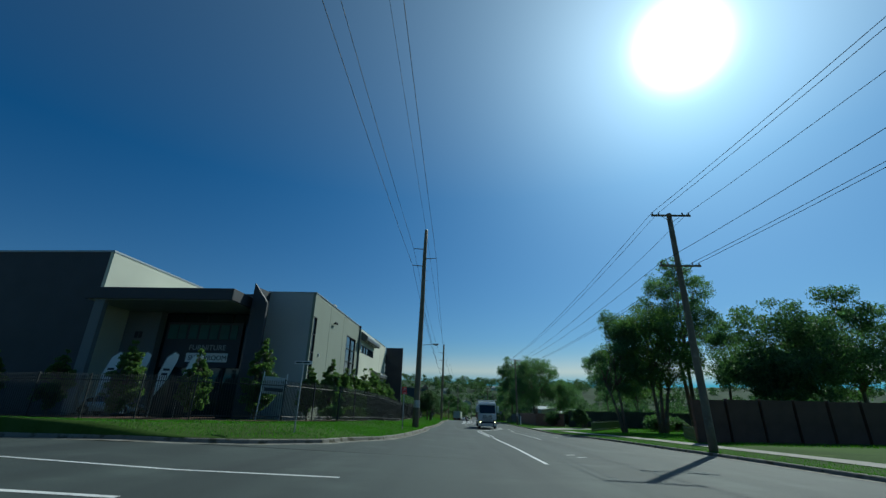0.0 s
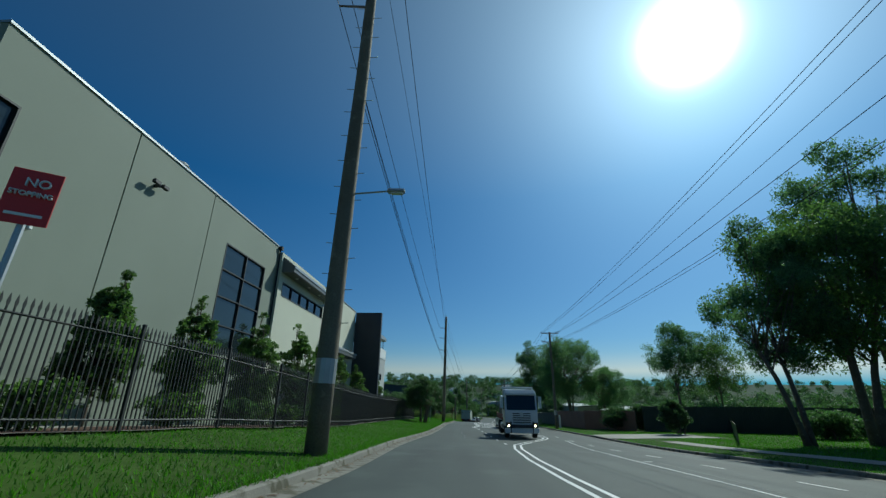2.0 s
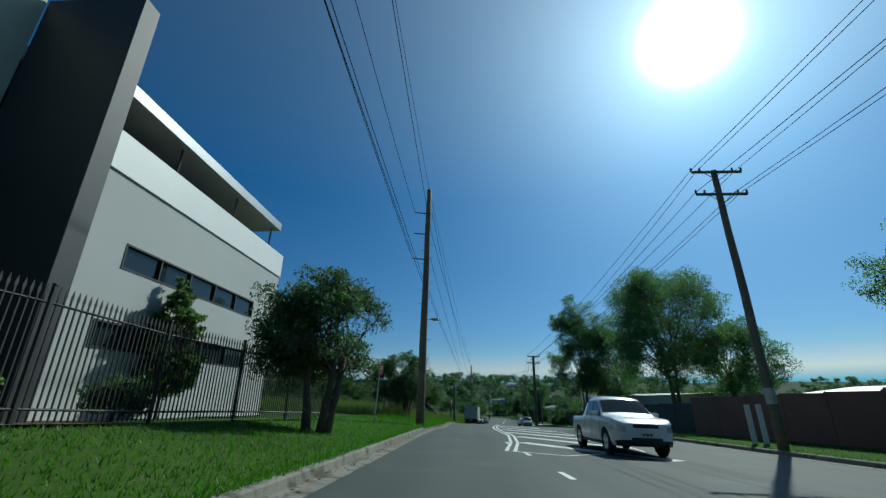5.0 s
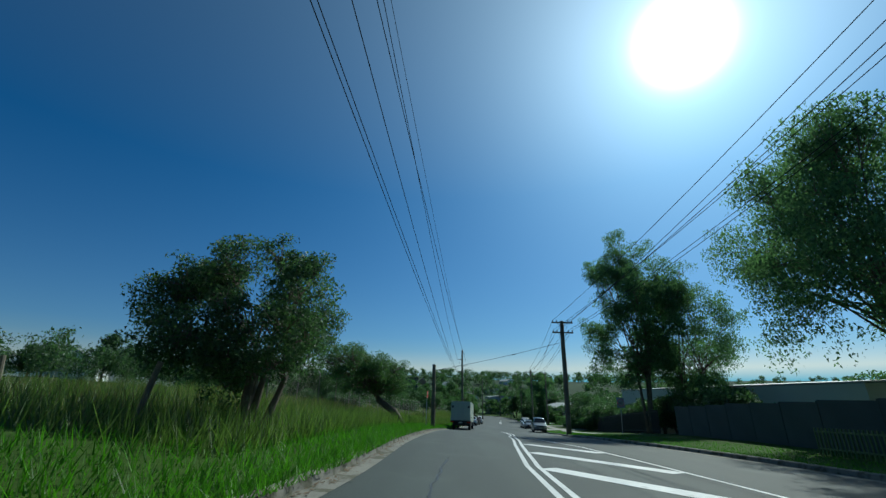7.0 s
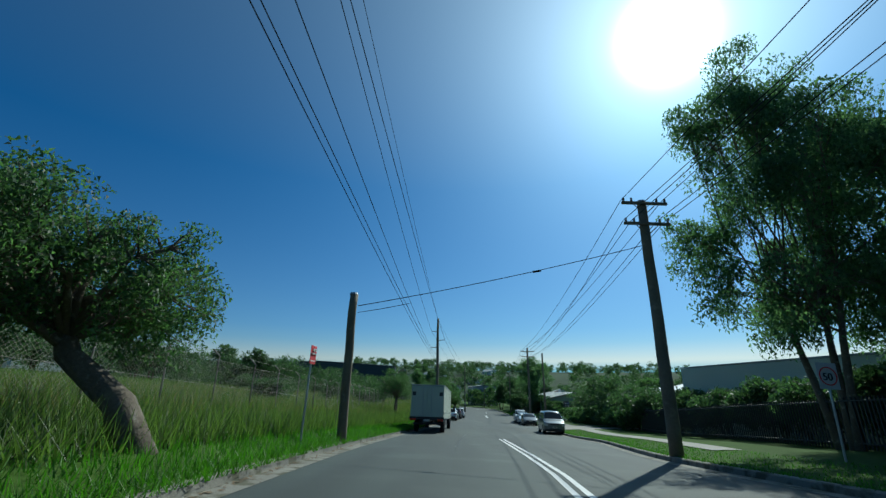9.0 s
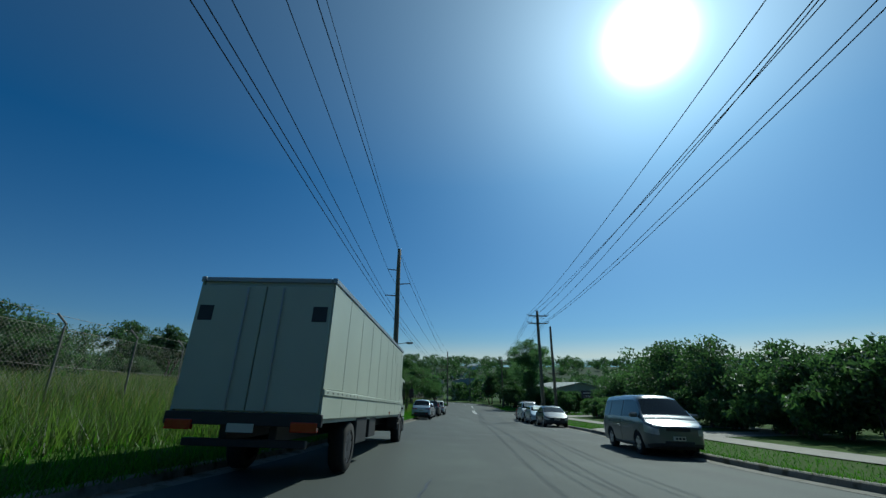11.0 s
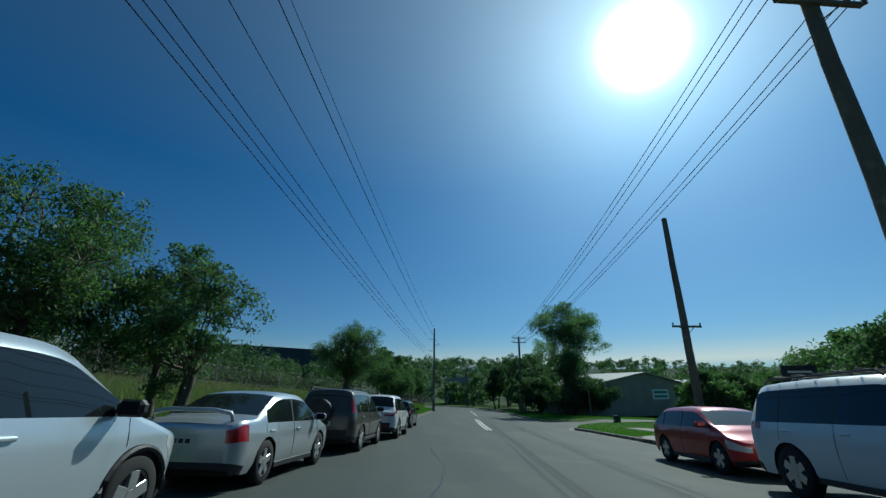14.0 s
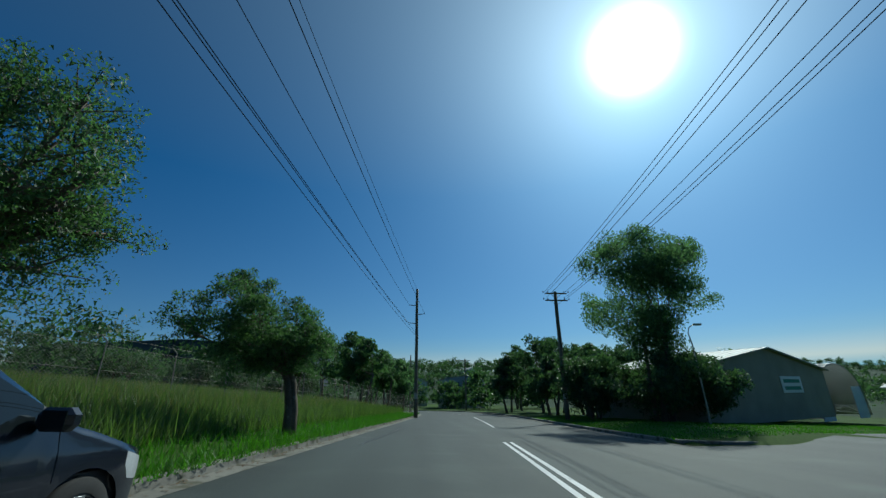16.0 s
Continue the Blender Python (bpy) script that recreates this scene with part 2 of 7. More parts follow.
def box(bm, lo, hi, bevel=0.0, m=None):
    """An axis-aligned block, its edges bevelled."""
    r = bmesh.ops.create_cube(bm, size=1.0)
    vs = r["verts"]
    for v in vs:
        v.co = Vector([lo[k] + (v.co[k] + 0.5) * (hi[k] - lo[k]) for k in range(3)])
    if bevel:
        es = list({e for v in vs for e in v.link_edges})
        q = bmesh.ops.bevel(bm, geom=es, offset=bevel, segments=1, affect="EDGES")
        vs = list({v for f in q["faces"] for v in f.verts} | {v for v in vs if v.is_valid})
    if m is not None:
        bmesh.ops.transform(bm, matrix=m, verts=vs)
    return vs


def boxes(*blocks, bevel=0.0):
    bm = bmesh.new()
    for lo, hi in blocks:
        box(bm, lo, hi, bevel)
    return bm


def tube(bm, pts, radii, sides=8, cap=True):
    """A tapered round bar along a line of points."""
    rings = []
    n = len(pts)
    pts = [Vector(p) for p in pts]
    if isinstance(radii, (int, float)):
        radii = [radii] * n
    for k, p in enumerate(pts):
        d = (pts[min(k + 1, n - 1)] - pts[max(k - 1, 0)]).normalized()
        a = d.orthogonal().normalized() if abs(d.z) > 0.9 else d.cross(Vector((0, 0, 1))).normalized()
        if abs(d.z) > 0.9:
            a = (Vector((1, 0, 0)) - d * d.x).normalized()
        b = d.cross(a)
        rings.append([bm.verts.new(p + radii[k] * (math.cos(i * math.tau / sides) * a + math.sin(i * math.tau / sides) * b)) for i in range(sides)])
    for r, s in zip(rings, rings[1:]):
        for i in range(sides):
            bm.faces.new((r[i], r[(i + 1) % sides], s[(i + 1) % sides], s[i]))
    if cap:
        bm.faces.new(rings[0][::-1])
        bm.faces.new(rings[-1])
    return bm


def tubes(*runs, sides=8):
    bm = bmesh.new()
    for pts, r in runs:
        tube(bm, pts, r, sides)
    return bm


def prism(bm, outline, lo, hi, axis=1):
    """An outline (pairs) pushed from lo to hi along an axis: 0 x, 1 y, 2 z."""
    def at(p, w):
        q = [p[0], p[1]]
        q.insert(axis, w)
        return q
    a = [bm.verts.new(at(p, lo)) for p in outline]
    b = [bm.verts.new(at(p, hi)) for p in outline]
    n = len(outline)
    bm.faces.new(a)
    bm.faces.new(b[::-1])
    for i in range(n):
        bm.faces.new((a[i], b[i], b[(i + 1) % n], a[(i + 1) % n]))
    return bm


def knots(table):
    """A smooth curve through (where, value) pairs."""
    xs = np.array([p[0] for p in table], float)
    ys = np.array([p[1] for p in table], float)
    sl = np.gradient(ys, xs)

    def f(x):
        if x <= xs[0]:
            return float(ys[0] + sl[0] * (x - xs[0]))
        if x >= xs[-1]:
            return float(ys[-1] + sl[-1] * (x - xs[-1]))
        i = int(np.searchsorted(xs, x)) - 1
        h = xs[i + 1] - xs[i]
        u = (x - xs[i]) / h
        return float(ys[i] * (2 * u**3 - 3 * u**2 + 1) + sl[i] * h * (u**3 - 2 * u**2 + u) + ys[i + 1] * (3 * u**2 - 2 * u**3) + sl[i + 1] * h * (u**3 - u**2))
    return f


# ---- the lie of the land ----
road_z = knots([(-60, 1.4), (-20, -0.3), (0, -1.22), (9, -1.7), (16, -2.0), (23, -2.23), (29.5, -2.47), (36, -2.7), (42.7, -2.99), (49.3, -3.31), (55.8, -3.64), (64, -3.93), (72, -4.15), (84, -4.49), (92.2, -4.7), (103.1, -5.03), (114, -5.45), (121.7, -5.84), (130, -6.37), (140, -7.02), (148, -7.54), (156.6, -7.9), (162.8, -8.13), (169.2, -8.46), (175.7, -8.78), (182.3, -9.09), (188.8, -9.37), (195.6, -9.6), (202, -9.84), (214, -10.12), (225, -10.38), (250, -10.95), (300, -12.2), (360, -13.2), (430, -12.0), (520, -5.0), (640, 7.0), (800, 16.0), (1100, 22.0)])
# the middle of the driven lane, about which the surface tilts
lane_x = knots([(-60, -0.2), (0, -0.15), (9, 0.08), (23, 0.37), (56, 0.42), (72, 0.94), (92, 1.53), (114, 3.14), (130, 4.6), (148, 6.36), (163, 7.81), (176, 9.42), (189, 10.95), (202, 12.04), (225, 14.3), (300, 18.0)])
left_edge = knots([(30, -2.76), (34, -2.49), (39, -2.27), (44, -2.35), (50, -2.48), (53.7, -2.45), (57.2, -2.35), (61.5, -2.06), (71.8, -1.64), (90, -1.27), (93.4, -1.12), (96, -0.86), (98.4, -0.64), (109, -0.48), (114, -0.32), (121.4, 0.02), (128.3, 0.2), (132.5, 0.42), (137.2, 0.76), (143.7, 1.24), (152, 2.2), (163.6, 3.68), (167.9, 4.15), (172, 4.6), (180, 5.25), (190, 6.3), (200, 7.4), (209, 8.45), (220, 9.6), (237, 11.4), (255, 13.0), (270, 13.6), (285, 13.2), (300, 11.4), (320, 6.0), (345, -4.0), (380, -22.0), (430, -48.0), (500, -80.0), (1100, -300.0)])
right_edge = knots([(-60, 15.2), (10, 14.1), (17, 13.9), (21, 13.75), (29, 13.3), (36, 12.9), (45, 12.75), (60, 12.75), (72, 12.7), (90, 12.3), (108, 11.9), (120, 11.05), (129, 10.95), (135, 12.1), (140, 13.2), (149, 13.9), (157, 14.7), (166.5, 15.8), (172, 16.7), (182, 18.2), (192, 19.45), (203, 20.5), (220, 21.6), (237, 23.2), (255, 24.6), (270, 24.8), (285, 24.0), (300, 21.8), (320, 16.0), (345, 6.0), (380, -12.0), (430, -38.0), (500, -70.0), (1100, -290.0)])
FLARE = [(-60.0, 17.4), (-24.0, 17.5), (-16.6, 17.55), (-11.6, 17.6), (-9.3, 17.8), (-7.4, 18.5), (-5.3, 20.5), (-4.6, 22.5), (-3.5, 24.6), (-3.1, 26.6), (-2.76, 30.0)]


def left_x(y):
    if y >= 30:
        return left_edge(y)
    if y <= 17.4:
        return -60.0
    for (x0, y0), (x1, y1) in zip(FLARE, FLARE[1:]):
        if y <= y1:
            return x0 + (x1 - x0) * (y - y0) / (y1 - y0)
    return -2.76


def smooth(a, b, v):
    u = min(1, max(0, (v - a) / (b - a)))
    return u * u * (3 - 2 * u)


def crown(x, y):
    """The road's surface, which falls by three in a hundred towards the right."""
    return road_z(y) - 0.03 * min(16.0, max(-12.0, x - lane_x(y))) * (1 - smooth(230, 300, y))


def near_side(x):
    return 209.0 + 0.45 * (x - 20.5) - 4.0 * math.exp(-max(0.0, x - 20.3) / 1.5)


def far_side(x):
    return 215.5 + 0.36 * (x - 22.0) + 2.5 * math.exp(-max(0.0, x - 21.0) / 1.5)


def fall(d, y):
    """How far the land right of the road drops away round the side street."""
    return 0.042 * min(max(0.0, d - 3.0), 36.0) * smooth(192, 206, y) * (1 - smooth(262, 300, y))


def ground(x, y):
    """The height of the grass and yards beside the road."""
    bumps = 0.05 * noise.noise((x * 0.3, y * 0.3, 0)) + 0.35 * noise.noise((x * 0.03, y * 0.03, 5)) * smooth(20, 80, abs(x - 5))
    far = smooth(330, 900, y) * 10 * (1 + noise.noise((x * 0.004, y * 0.004, 2)))
    if x < 0.5 * (max(left_x(y), -60) + right_edge(y)):
        d = max(0.0, left_x(y) - x)
        z = crown(left_x(y), y)
        pad = 0.14 + 0.125 * min(d, 4.2)
        field = 0.14 + 0.125 * min(d, 9) + 0.075 * max(0.0, min(d, 75) - 9) * smooth(100, 190, y) + 0.02 * min(d, 120)
        k = smooth(88, 115, y)
        return z + pad * (1 - k) + field * k + bumps * smooth(0, 3, d) + far * smooth(0, 30, d)
    d = max(0.0, x - right_edge(y))
    z = crown(right_edge(y), y)
    if 203 < y < 224 and 0 < d < 7.0:
        inside = smooth(-0.2, 0.5, y - near_side(x)) * smooth(-0.2, 0.5, far_side(x) - y)
        z -= 0.4 * inside * (1 - smooth(4.5, 7.0, d))
    return z + 0.14 + 0.025 * min(d, 6) + bumps * smooth(1, 6, d) + far * smooth(0, 30, d) - 0.01 * min(max(0, d - 20), 300) - fall(d, y)


def steps():
    ys = list(np.arange(-60, -5, 5.0)) + list(np.arange(-5, 17, 1.0)) + list(np.arange(17, 31, 0.2)) + list(np.arange(31, 262, 1.0))
    return ys + list(np.arange(262, 420, 4.0)) + list(np.arange(420, 700, 12.0)) + list(np.arange(700, 2600, 60.0))


YS = steps()


def sheet(name, rows, material, label, category="", uvsmooth=True):
    """A surface from rows of points, all rows of one length."""
    me = bpy.data.meshes.new(name)
    w = len(rows[0])
    faces = [(i * w + j, i * w + j + 1, (i + 1) * w + j + 1, (i + 1) * w + j) for i in range(len(rows) - 1) for j in range(w - 1)]
    me.from_pydata([p for r in rows for p in r], [], faces)
    me.materials.append(material)
    me.polygons.foreach_set("use_smooth", [uvsmooth] * len(me.polygons))
    ob = new(name, me)
    return tagged(ob, label, category or name.replace("_", " "), kind="structure")


OUT = (0.16, 0.5, 1, 2, 3, 4.2, 5.5, 7, 9, 12, 16, 22, 30, 42, 60, 90, 140, 220, 400, 800, 1500)
rows = []
for y in YS:
    a, b = left_x(y), right_edge(y)
    left = [(a - d, y, ground(a - d, y)) for d in reversed(OUT)]
    right = [(b + d, y, ground(b + d, y)) for d in OUT]
    mid = [(a - 0.12, y, crown(a, y) - 0.4), (b + 0.12, y, crown(b, y) - 0.4)]
    rows.append(left + mid + right)
land = sheet("ground", rows, M["soil"], "green grassy ground rising gently from the road", "ground")
land.data.materials.append(M["hill"])
land.data.polygons.foreach_set("material_index", [int(p.center.y > 395 or p.center.x > right_edge(p.center.y) + 55) for p in land.data.polygons])
rows = []
for y in [v for v in YS if v < 1200]:
    a, b = left_x(y), right_edge(y)
    cols = [a + (b - a) * k / 16 for k in range(17)]
    rows.append([(x, y, crown(x, y)) for x in cols])
sheet("road", rows, M["asphalt"], "grey worn asphalt road running downhill", "road")


def along(pts, step=1.0):
    """Points at even steps along a broken line."""
    out = [Vector((*pts[0], 0))]
    for p, q in zip(pts, pts[1:]):
        p, q = Vector((*p, 0)), Vector((*q, 0))
        n = max(1, int((q - p).length / step))
        out += [p.lerp(q, k / n) for k in range(1, n + 1)]
    return out


def kerb(name, pts, side):
    """A concrete kerb with a gutter; side -1: the verge lies to the left of the line."""
    prof = [(0.42, 0.006), (0.02, 0.012), (0.0, 0.13), (-0.03, 0.155), (-0.16, 0.16), (-0.17, -0.2)]
    rows = []
    for k, p in enumerate(pts):
        d = (pts[min(k + 1, len(pts) - 1)] - pts[max(k - 1, 0)]).normalized()
        nrm = Vector((d.y, -d.x, 0)) * (-side)
        z = crown(p.x, p.y)
        rows.append([(p.x + nrm.x * o, p.y + nrm.y * o, (crown(p.x + nrm.x * o, p.y) + h if o > 0.01 and h < 0.1 else z + h)) for o, h in prof])
    return sheet(name, rows, M["kerbstone"], "weathered concrete kerb and gutter beside the asphalt", "kerb", False)


left_line = along(FLARE + [(left_edge(y), y) for y in np.arange(31, 400, 1.0)])
kerb("kerb_left", left_line, -1)
SIDE_STREET = (204.5, 219.5)

kerb("kerb_right_near", along([(right_edge(y), y) for y in np.arange(-30, SIDE_STREET[0] - 1, 1.0)] + [(x, near_side(x)) for x in (20.3, 20.8, 21.5, 22.6, 24.5, 27.0)]), 1)
kerb("kerb_right_far", along([(x, far_side(x)) for x in (28.0, 25.5, 23.5, 22.2, 21.6)] + [(right_edge(y), y) for y in np.arange(221, 400, 1.0)]), 1)


# ---- painted lines ----
def line(name, pts, width=0.12, label="white painted road line", lift=0.006):
    pts = along(pts, 0.8)
    rows = []
    for k, p in enumerate(pts):
        d = (pts[min(k + 1, len(pts) - 1)] - pts[max(k - 1, 0)]).normalized()
        nrm = Vector((d.y, -d.x, 0)) * width / 2
        rows.append([(q.x, q.y, crown(q.x, q.y) + lift) for q in (p - nrm, p, p + nrm)])
    return sheet(name, rows, M["paint"], label, "road marking")


def double(pts, gap=0.24):
    line("lane_line", [(x - gap / 2, y) for x, y in pts])
    line("lane_line", [(x + gap / 2, y) for x, y in pts])


line("lane_line", [(3.06, 17.1), (3.03, 26.0), (2.93, 33.3)], 0.14)
double([(2.98, 34.3), (2.88, 40.0), (2.92, 44.5), (3.25, 50.5), (3.8, 55.0), (5.15, 59.0), (6.1, 61.2), (7.0, 63.6), (7.5, 65.6), (7.6, 68.2), (7.4, 71.5)], 0.34)
for k in range(8):
    y = 56.0 + 4.3 * k
    line("lane_dash", [(3.2 - 0.02 * (y - 56), y - 1.0), (3.18 - 0.02 * (y - 56), y)], 0.13, "short white painted lane dash")
for k in range(7):
    y = 40.2 + 4.4 * k
    line("edge_dash", [(9.1 - 0.05 * k, y), (9.07 - 0.05 * k, y + 1.4)], 0.09, "faint white parking lane dash")
line("edge_line", [(6.4, 34.0), (6.85, 46.0), (7.36, 52.7), (8.39, 62.8)], 0.07, "thin worn white line")
# painted island with slanted bars
isl_l = [(2.3, 82.0), (2.9, 86.0), (3.35, 91.0), (3.24, 97.6), (3.5, 103.2), (3.9, 107.0), (4.28, 110.5), (4.76, 114.3), (5.2, 119.3)]
isl_r = [(2.3, 82.0), (3.8, 81.2), (7.1, 84.0), (7.75, 89.5), (7.5, 95.0), (7.3, 101.0), (7.15, 106.5), (7.0, 111.0), (6.1, 117.0), (5.6, 119.3)]
double(isl_l, 0.26)
line("lane_line", isl_r, 0.12)
fl, fr = knots([(y, x) for x, y in isl_l]), knots([(y, x) for x, y in isl_r[2:]])
for k in range(7):
    y = 86.15 + 4.2 * k
    x0, yr = fl(y) + 0.3, y - 4.0
    x1 = fr(max(84, yr)) - 0.25
    if x1 - x0 > 0.3:
        line("island_bar", [(x0, y), (x1, y - 1.4 * (x1 - x0))], 0.62, "wide slanted white bar of the painted island")
double([(5.4, 120.2), (5.9, 124.0), (6.35, 129.0), (7.15, 140.1)])
double([(14.1, 202.4), (14.58, 208.4), (15.48, 217.4)])
line("lane_line", [(17.1, 228), (18.1, 237.5), (19.2, 250)])
for k in range(5):
    line("lane_dash", [(0.5 * (left_edge(y) + right_edge(y)), y) for y in (262 + 9 * k, 265 + 9 * k)], 0.14, "short white painted lane dash")
# give-way lines of the crossing street
line("edge_line", [(-30.0, 13.4), (-13.0, 12.4), (-5.8, 11.6), (-2.43, 11.8)], 0.13)
line("edge_line", [(-30.0, 9.4), (-8.7, 8.7), (-4.8, 8.7)], 0.16)

# worn paint, sealed cracks and trench seams in the asphalt
seam = mat("pale_trench_seam", (0.13, 0.135, 0.13), 0.85, scale=4, amount=0.3)
tar = mat("black_crack_sealant", (0.018, 0.018, 0.018), 0.5, scale=6, amount=0.3)


def wander(name, pts, width, material, label, seed):
    rr = random.Random(seed)
    run = along(pts, 0.5)
    rows = []
    for k, p in enumerate(run):
        d = (run[min(k + 1, len(run) - 1)] - run[max(k - 1, 0)]).normalized()
        o = Vector((d.y, -d.x, 0))
        c = p + o * rr.uniform(-0.05, 0.05)
        w = width * rr.uniform(0.5, 1.3) / 2
        rows.append([(q.x, q.y, crown(q.x, q.y) + 0.005) for q in (c - o * w, c + o * w)])
    return sheet(name, rows, material, label, "road seam")


for k, pts in enumerate(([(15.2, 207.2), (18.6, 207.6)], [(15.2, 207.2), (16.0, 206.0), (17.4, 205.2)], [(13.4, 163.0), (14.6, 168.0)], [(14.0, 166.0), (11.6, 171.0)], [(6.4, 33.0), (7.6, 46.0)], [(16.4, 196.0), (17.8, 203.0)])):
    wander("trench_seam", pts, 0.07, seam, "pale ragged trench seam in the asphalt", k)
for k, pts in enumerate(([(1.6, 96.0), (1.2, 99.5), (1.5, 104.0)], [(0.8, 118.0), (2.6, 119.0)], [(5.0, 158.0), (8.4, 158.6), (10.5, 158.2)], [(-1.0, 48.0), (1.6, 49.2)], [(10.6, 216.0), (11.6, 225.0)], [(9.4, 180.0), (10.2, 186.0), (10.0, 191.0)], [(1.0, 60.0), (0.8, 70.0)], [(4.0, 131.0), (4.8, 140.0), (5.6, 146.0)])):
    wander("sealed_crack", pts, 0.045, tar, "dark sealed crack across the lane", 20 + k)
for k, (x, y) in enumerate(((4.75, 21.2), (5.0, 20.4), (7.0, 46.0))):
    line("paint_smudge", [(x, y), (x + 0.45, y + 0.3)], 0.12, "worn white paint smudge on the asphalt")


# ---- power poles and lines ----
def power_pole(at, h, r0, r1, arms=(), lamp=None, lean=(0.0, 0.0), label="tall weathered timber power pole", pegs=0, band=True):
    """h: level of the top; arms: (level, left reach, right reach, insulators); lamp: (level, reach). Returns the pole's frame."""
    x, y = at
    z = ground(x, y)
    h -= z
    arms = [(level - z, lo, hi, ins) for level, lo, hi, ins in arms]
    lamp = (lamp[0] - z, lamp[1]) if lamp else None
    ob = thing("power_pole", (x, y, z - 0.3), label, "power pole", "power poles along the road", rx=lean[1], ry=lean[0])
    h += 0.3
    pts = [(0.02 * math.sin(k * 1.7) * k / 8, 0.02 * math.cos(k * 2.3) * k / 8, h * k / 8) for k in range(9)]
    part("shaft", tubes((pts, [r0 + (r1 - r0) * k / 8 for k in range(9)]), sides=14), M["timber"], ob, smooth=True)
    part("cap", tubes(([(0, 0, h - 0.02), (0, 0, h + 0.05)], [r1 * 1.08, r1 * 0.9]), sides=12), M["steel"], ob, "grey metal pole cap")
    for hh, lo, hi, ins in arms:
        hh += 0.3
        if lo < 0 < hi:
            bm = boxes(((lo, -r1 - 0.1, hh - 0.055), (hi, -r1, hh + 0.055)), bevel=0.008)
            tube(bm, [(lo * 0.55, -r1 - 0.05, hh), (0, -r1 - 0.02, hh - 0.45)], 0.018, 5)
            tube(bm, [(hi * 0.55, -r1 - 0.05, hh), (0, -r1 - 0.02, hh - 0.45)], 0.018, 5)
            part("crossarm", bm, M["timber"], ob, "bolted timber crossarm with braces")
            yy = -r1 - 0.05
        else:
            tip = lo if lo < 0 else hi
            part("standoff_arm", tubes(([(0, 0, hh), (tip, 0, hh + 0.08)], [0.05, 0.035]), sides=8), M["porcelain"], ob, "ribbed post insulator arm")
            yy = 0
        for ix in ins:
            bm = bmesh.new()
            for k in range(3):
                tube(bm, [(ix, yy, hh + 0.05 + 0.06 * k), (ix, yy, hh + 0.1 + 0.06 * k)], [0.055, 0.03], 8)
            part("insulator", bm, M["porcelain"], ob, "brown ribbed insulator")
    if lamp:
        hh, reach = lamp
        hh += 0.3
        part("lamp_arm", tubes(([(0, 0, hh), (reach * 0.7, -0.02, hh + 0.12)], 0.025), sides=6), M["steel"], ob, "thin steel lamp bracket")
        bm = bmesh.new()
        box(bm, (reach * 0.62, -0.11, hh + 0.05), (reach * 0.62 + 0.52, 0.09, hh + 0.18), 0.04)
        head = part("lamp_head", bm, M["steel"], ob, "grey street lamp head")
        part("lamp_lens", boxes(((reach * 0.62 + 0.12, -0.08, hh + 0.015), (reach * 0.62 + 0.47, 0.06, hh + 0.06)), bevel=0.015), M["clearlamp"], head, "clear lamp cover")
    for k in range(pegs):
        s = -1 if k % 2 else 1
        zz = 3.4 + 0.45 * k
        if zz < h - 1:
            part("climbing_peg", tubes(([(0, 0, zz), (s * (r0 + 0.16), 0, zz + 0.02)], 0.011), sides=5), M["steel"], ob)
    if band:
        rr = r0 + (r1 - r0) * 0.1
        part("band", tubes(([(0, 0, 1.9), (0, 0, 2.5)], [rr * 1.03, rr * 1.02]), sides=14), M["steel"], ob, "pale metal band round the pole")
    return ob


POLE_L1 = power_pole((-2.95, 40.1), 15.68, 0.275, 0.16, [(13.63, -1.15, 0, []), (12.65, 0, 1.15, []), (11.88, -1.15, 0, [])], (4.33, 1.9), (1.06, -0.4), pegs=26)
POLE_L2 = power_pole((-1.55, 93.8), 10.82, 0.26, 0.16, [(9.02, -0.95, 0, []), (7.47, -0.95, 0, []), (5.67, -0.95, 0, [])], (1.6, 0.7), (1.1, -0.2), pegs=20, band=False)
STAY = power_pole((0.05, 129.3), -0.96, 0.17, 0.15, lean=(0.3, 0), label="short thick timber stay pole in the grass", band=False)
POLE_L4 = power_pole((3.6, 168.8), 4.47, 0.23, 0.14, [(2.75, -0.85, 0, []), (1.62, 0, 0.95, []), (0.69, -0.95, 0, [])], (-2.95, 1.25), (0.0, -0.8), band=False, pegs=14)
POLE_L5 = power_pole((12.75, 246.0), 2.3, 0.2, 0.13, [(0.5, -0.85, 0, []), (-0.46, 0, 0.85, []), (-1.43, -0.85, 0, [])], None, (0.3, 0))
power_pole((12.4, 300), 0.1, 0.2, 0.13, [(-1.8, -0.9, 0, []), (-2.8, 0, 1.0, [])], (-6.3, 1.5))
ARM4 = [-1.15, -0.75, 0.75, 1.15]
ARM3 = [-0.82, -0.5, 0.5, 0.82]
POLE_R1 = power_pole((13.95, 26.4), 11.24, 0.22, 0.15, [(11.07, -1.25, 1.25, ARM4), (7.7, -1.25, 1.25, ARM4)], None, (-0.2, 0), "weathered timber power pole with two crossarms", band=False)
POLE_R2 = power_pole((12.93, 85.7), 7.25, 0.19, 0.13, [(7.12, -1.15, 1.15, ARM4), (5.95, -1.15, 1.15, ARM4)], None, (0.0, 0), "timber power pole with two crossarms behind a tree")
POLE_R3 = power_pole((11.2, 128.83), 2.87, 0.22, 0.17, [(2.72, -0.9, 0.9, ARM3), (1.85, -0.9, 0.9, ARM3)], None, (0.9, 0), "dark timber power pole with two crossarms of insulators", band=False)
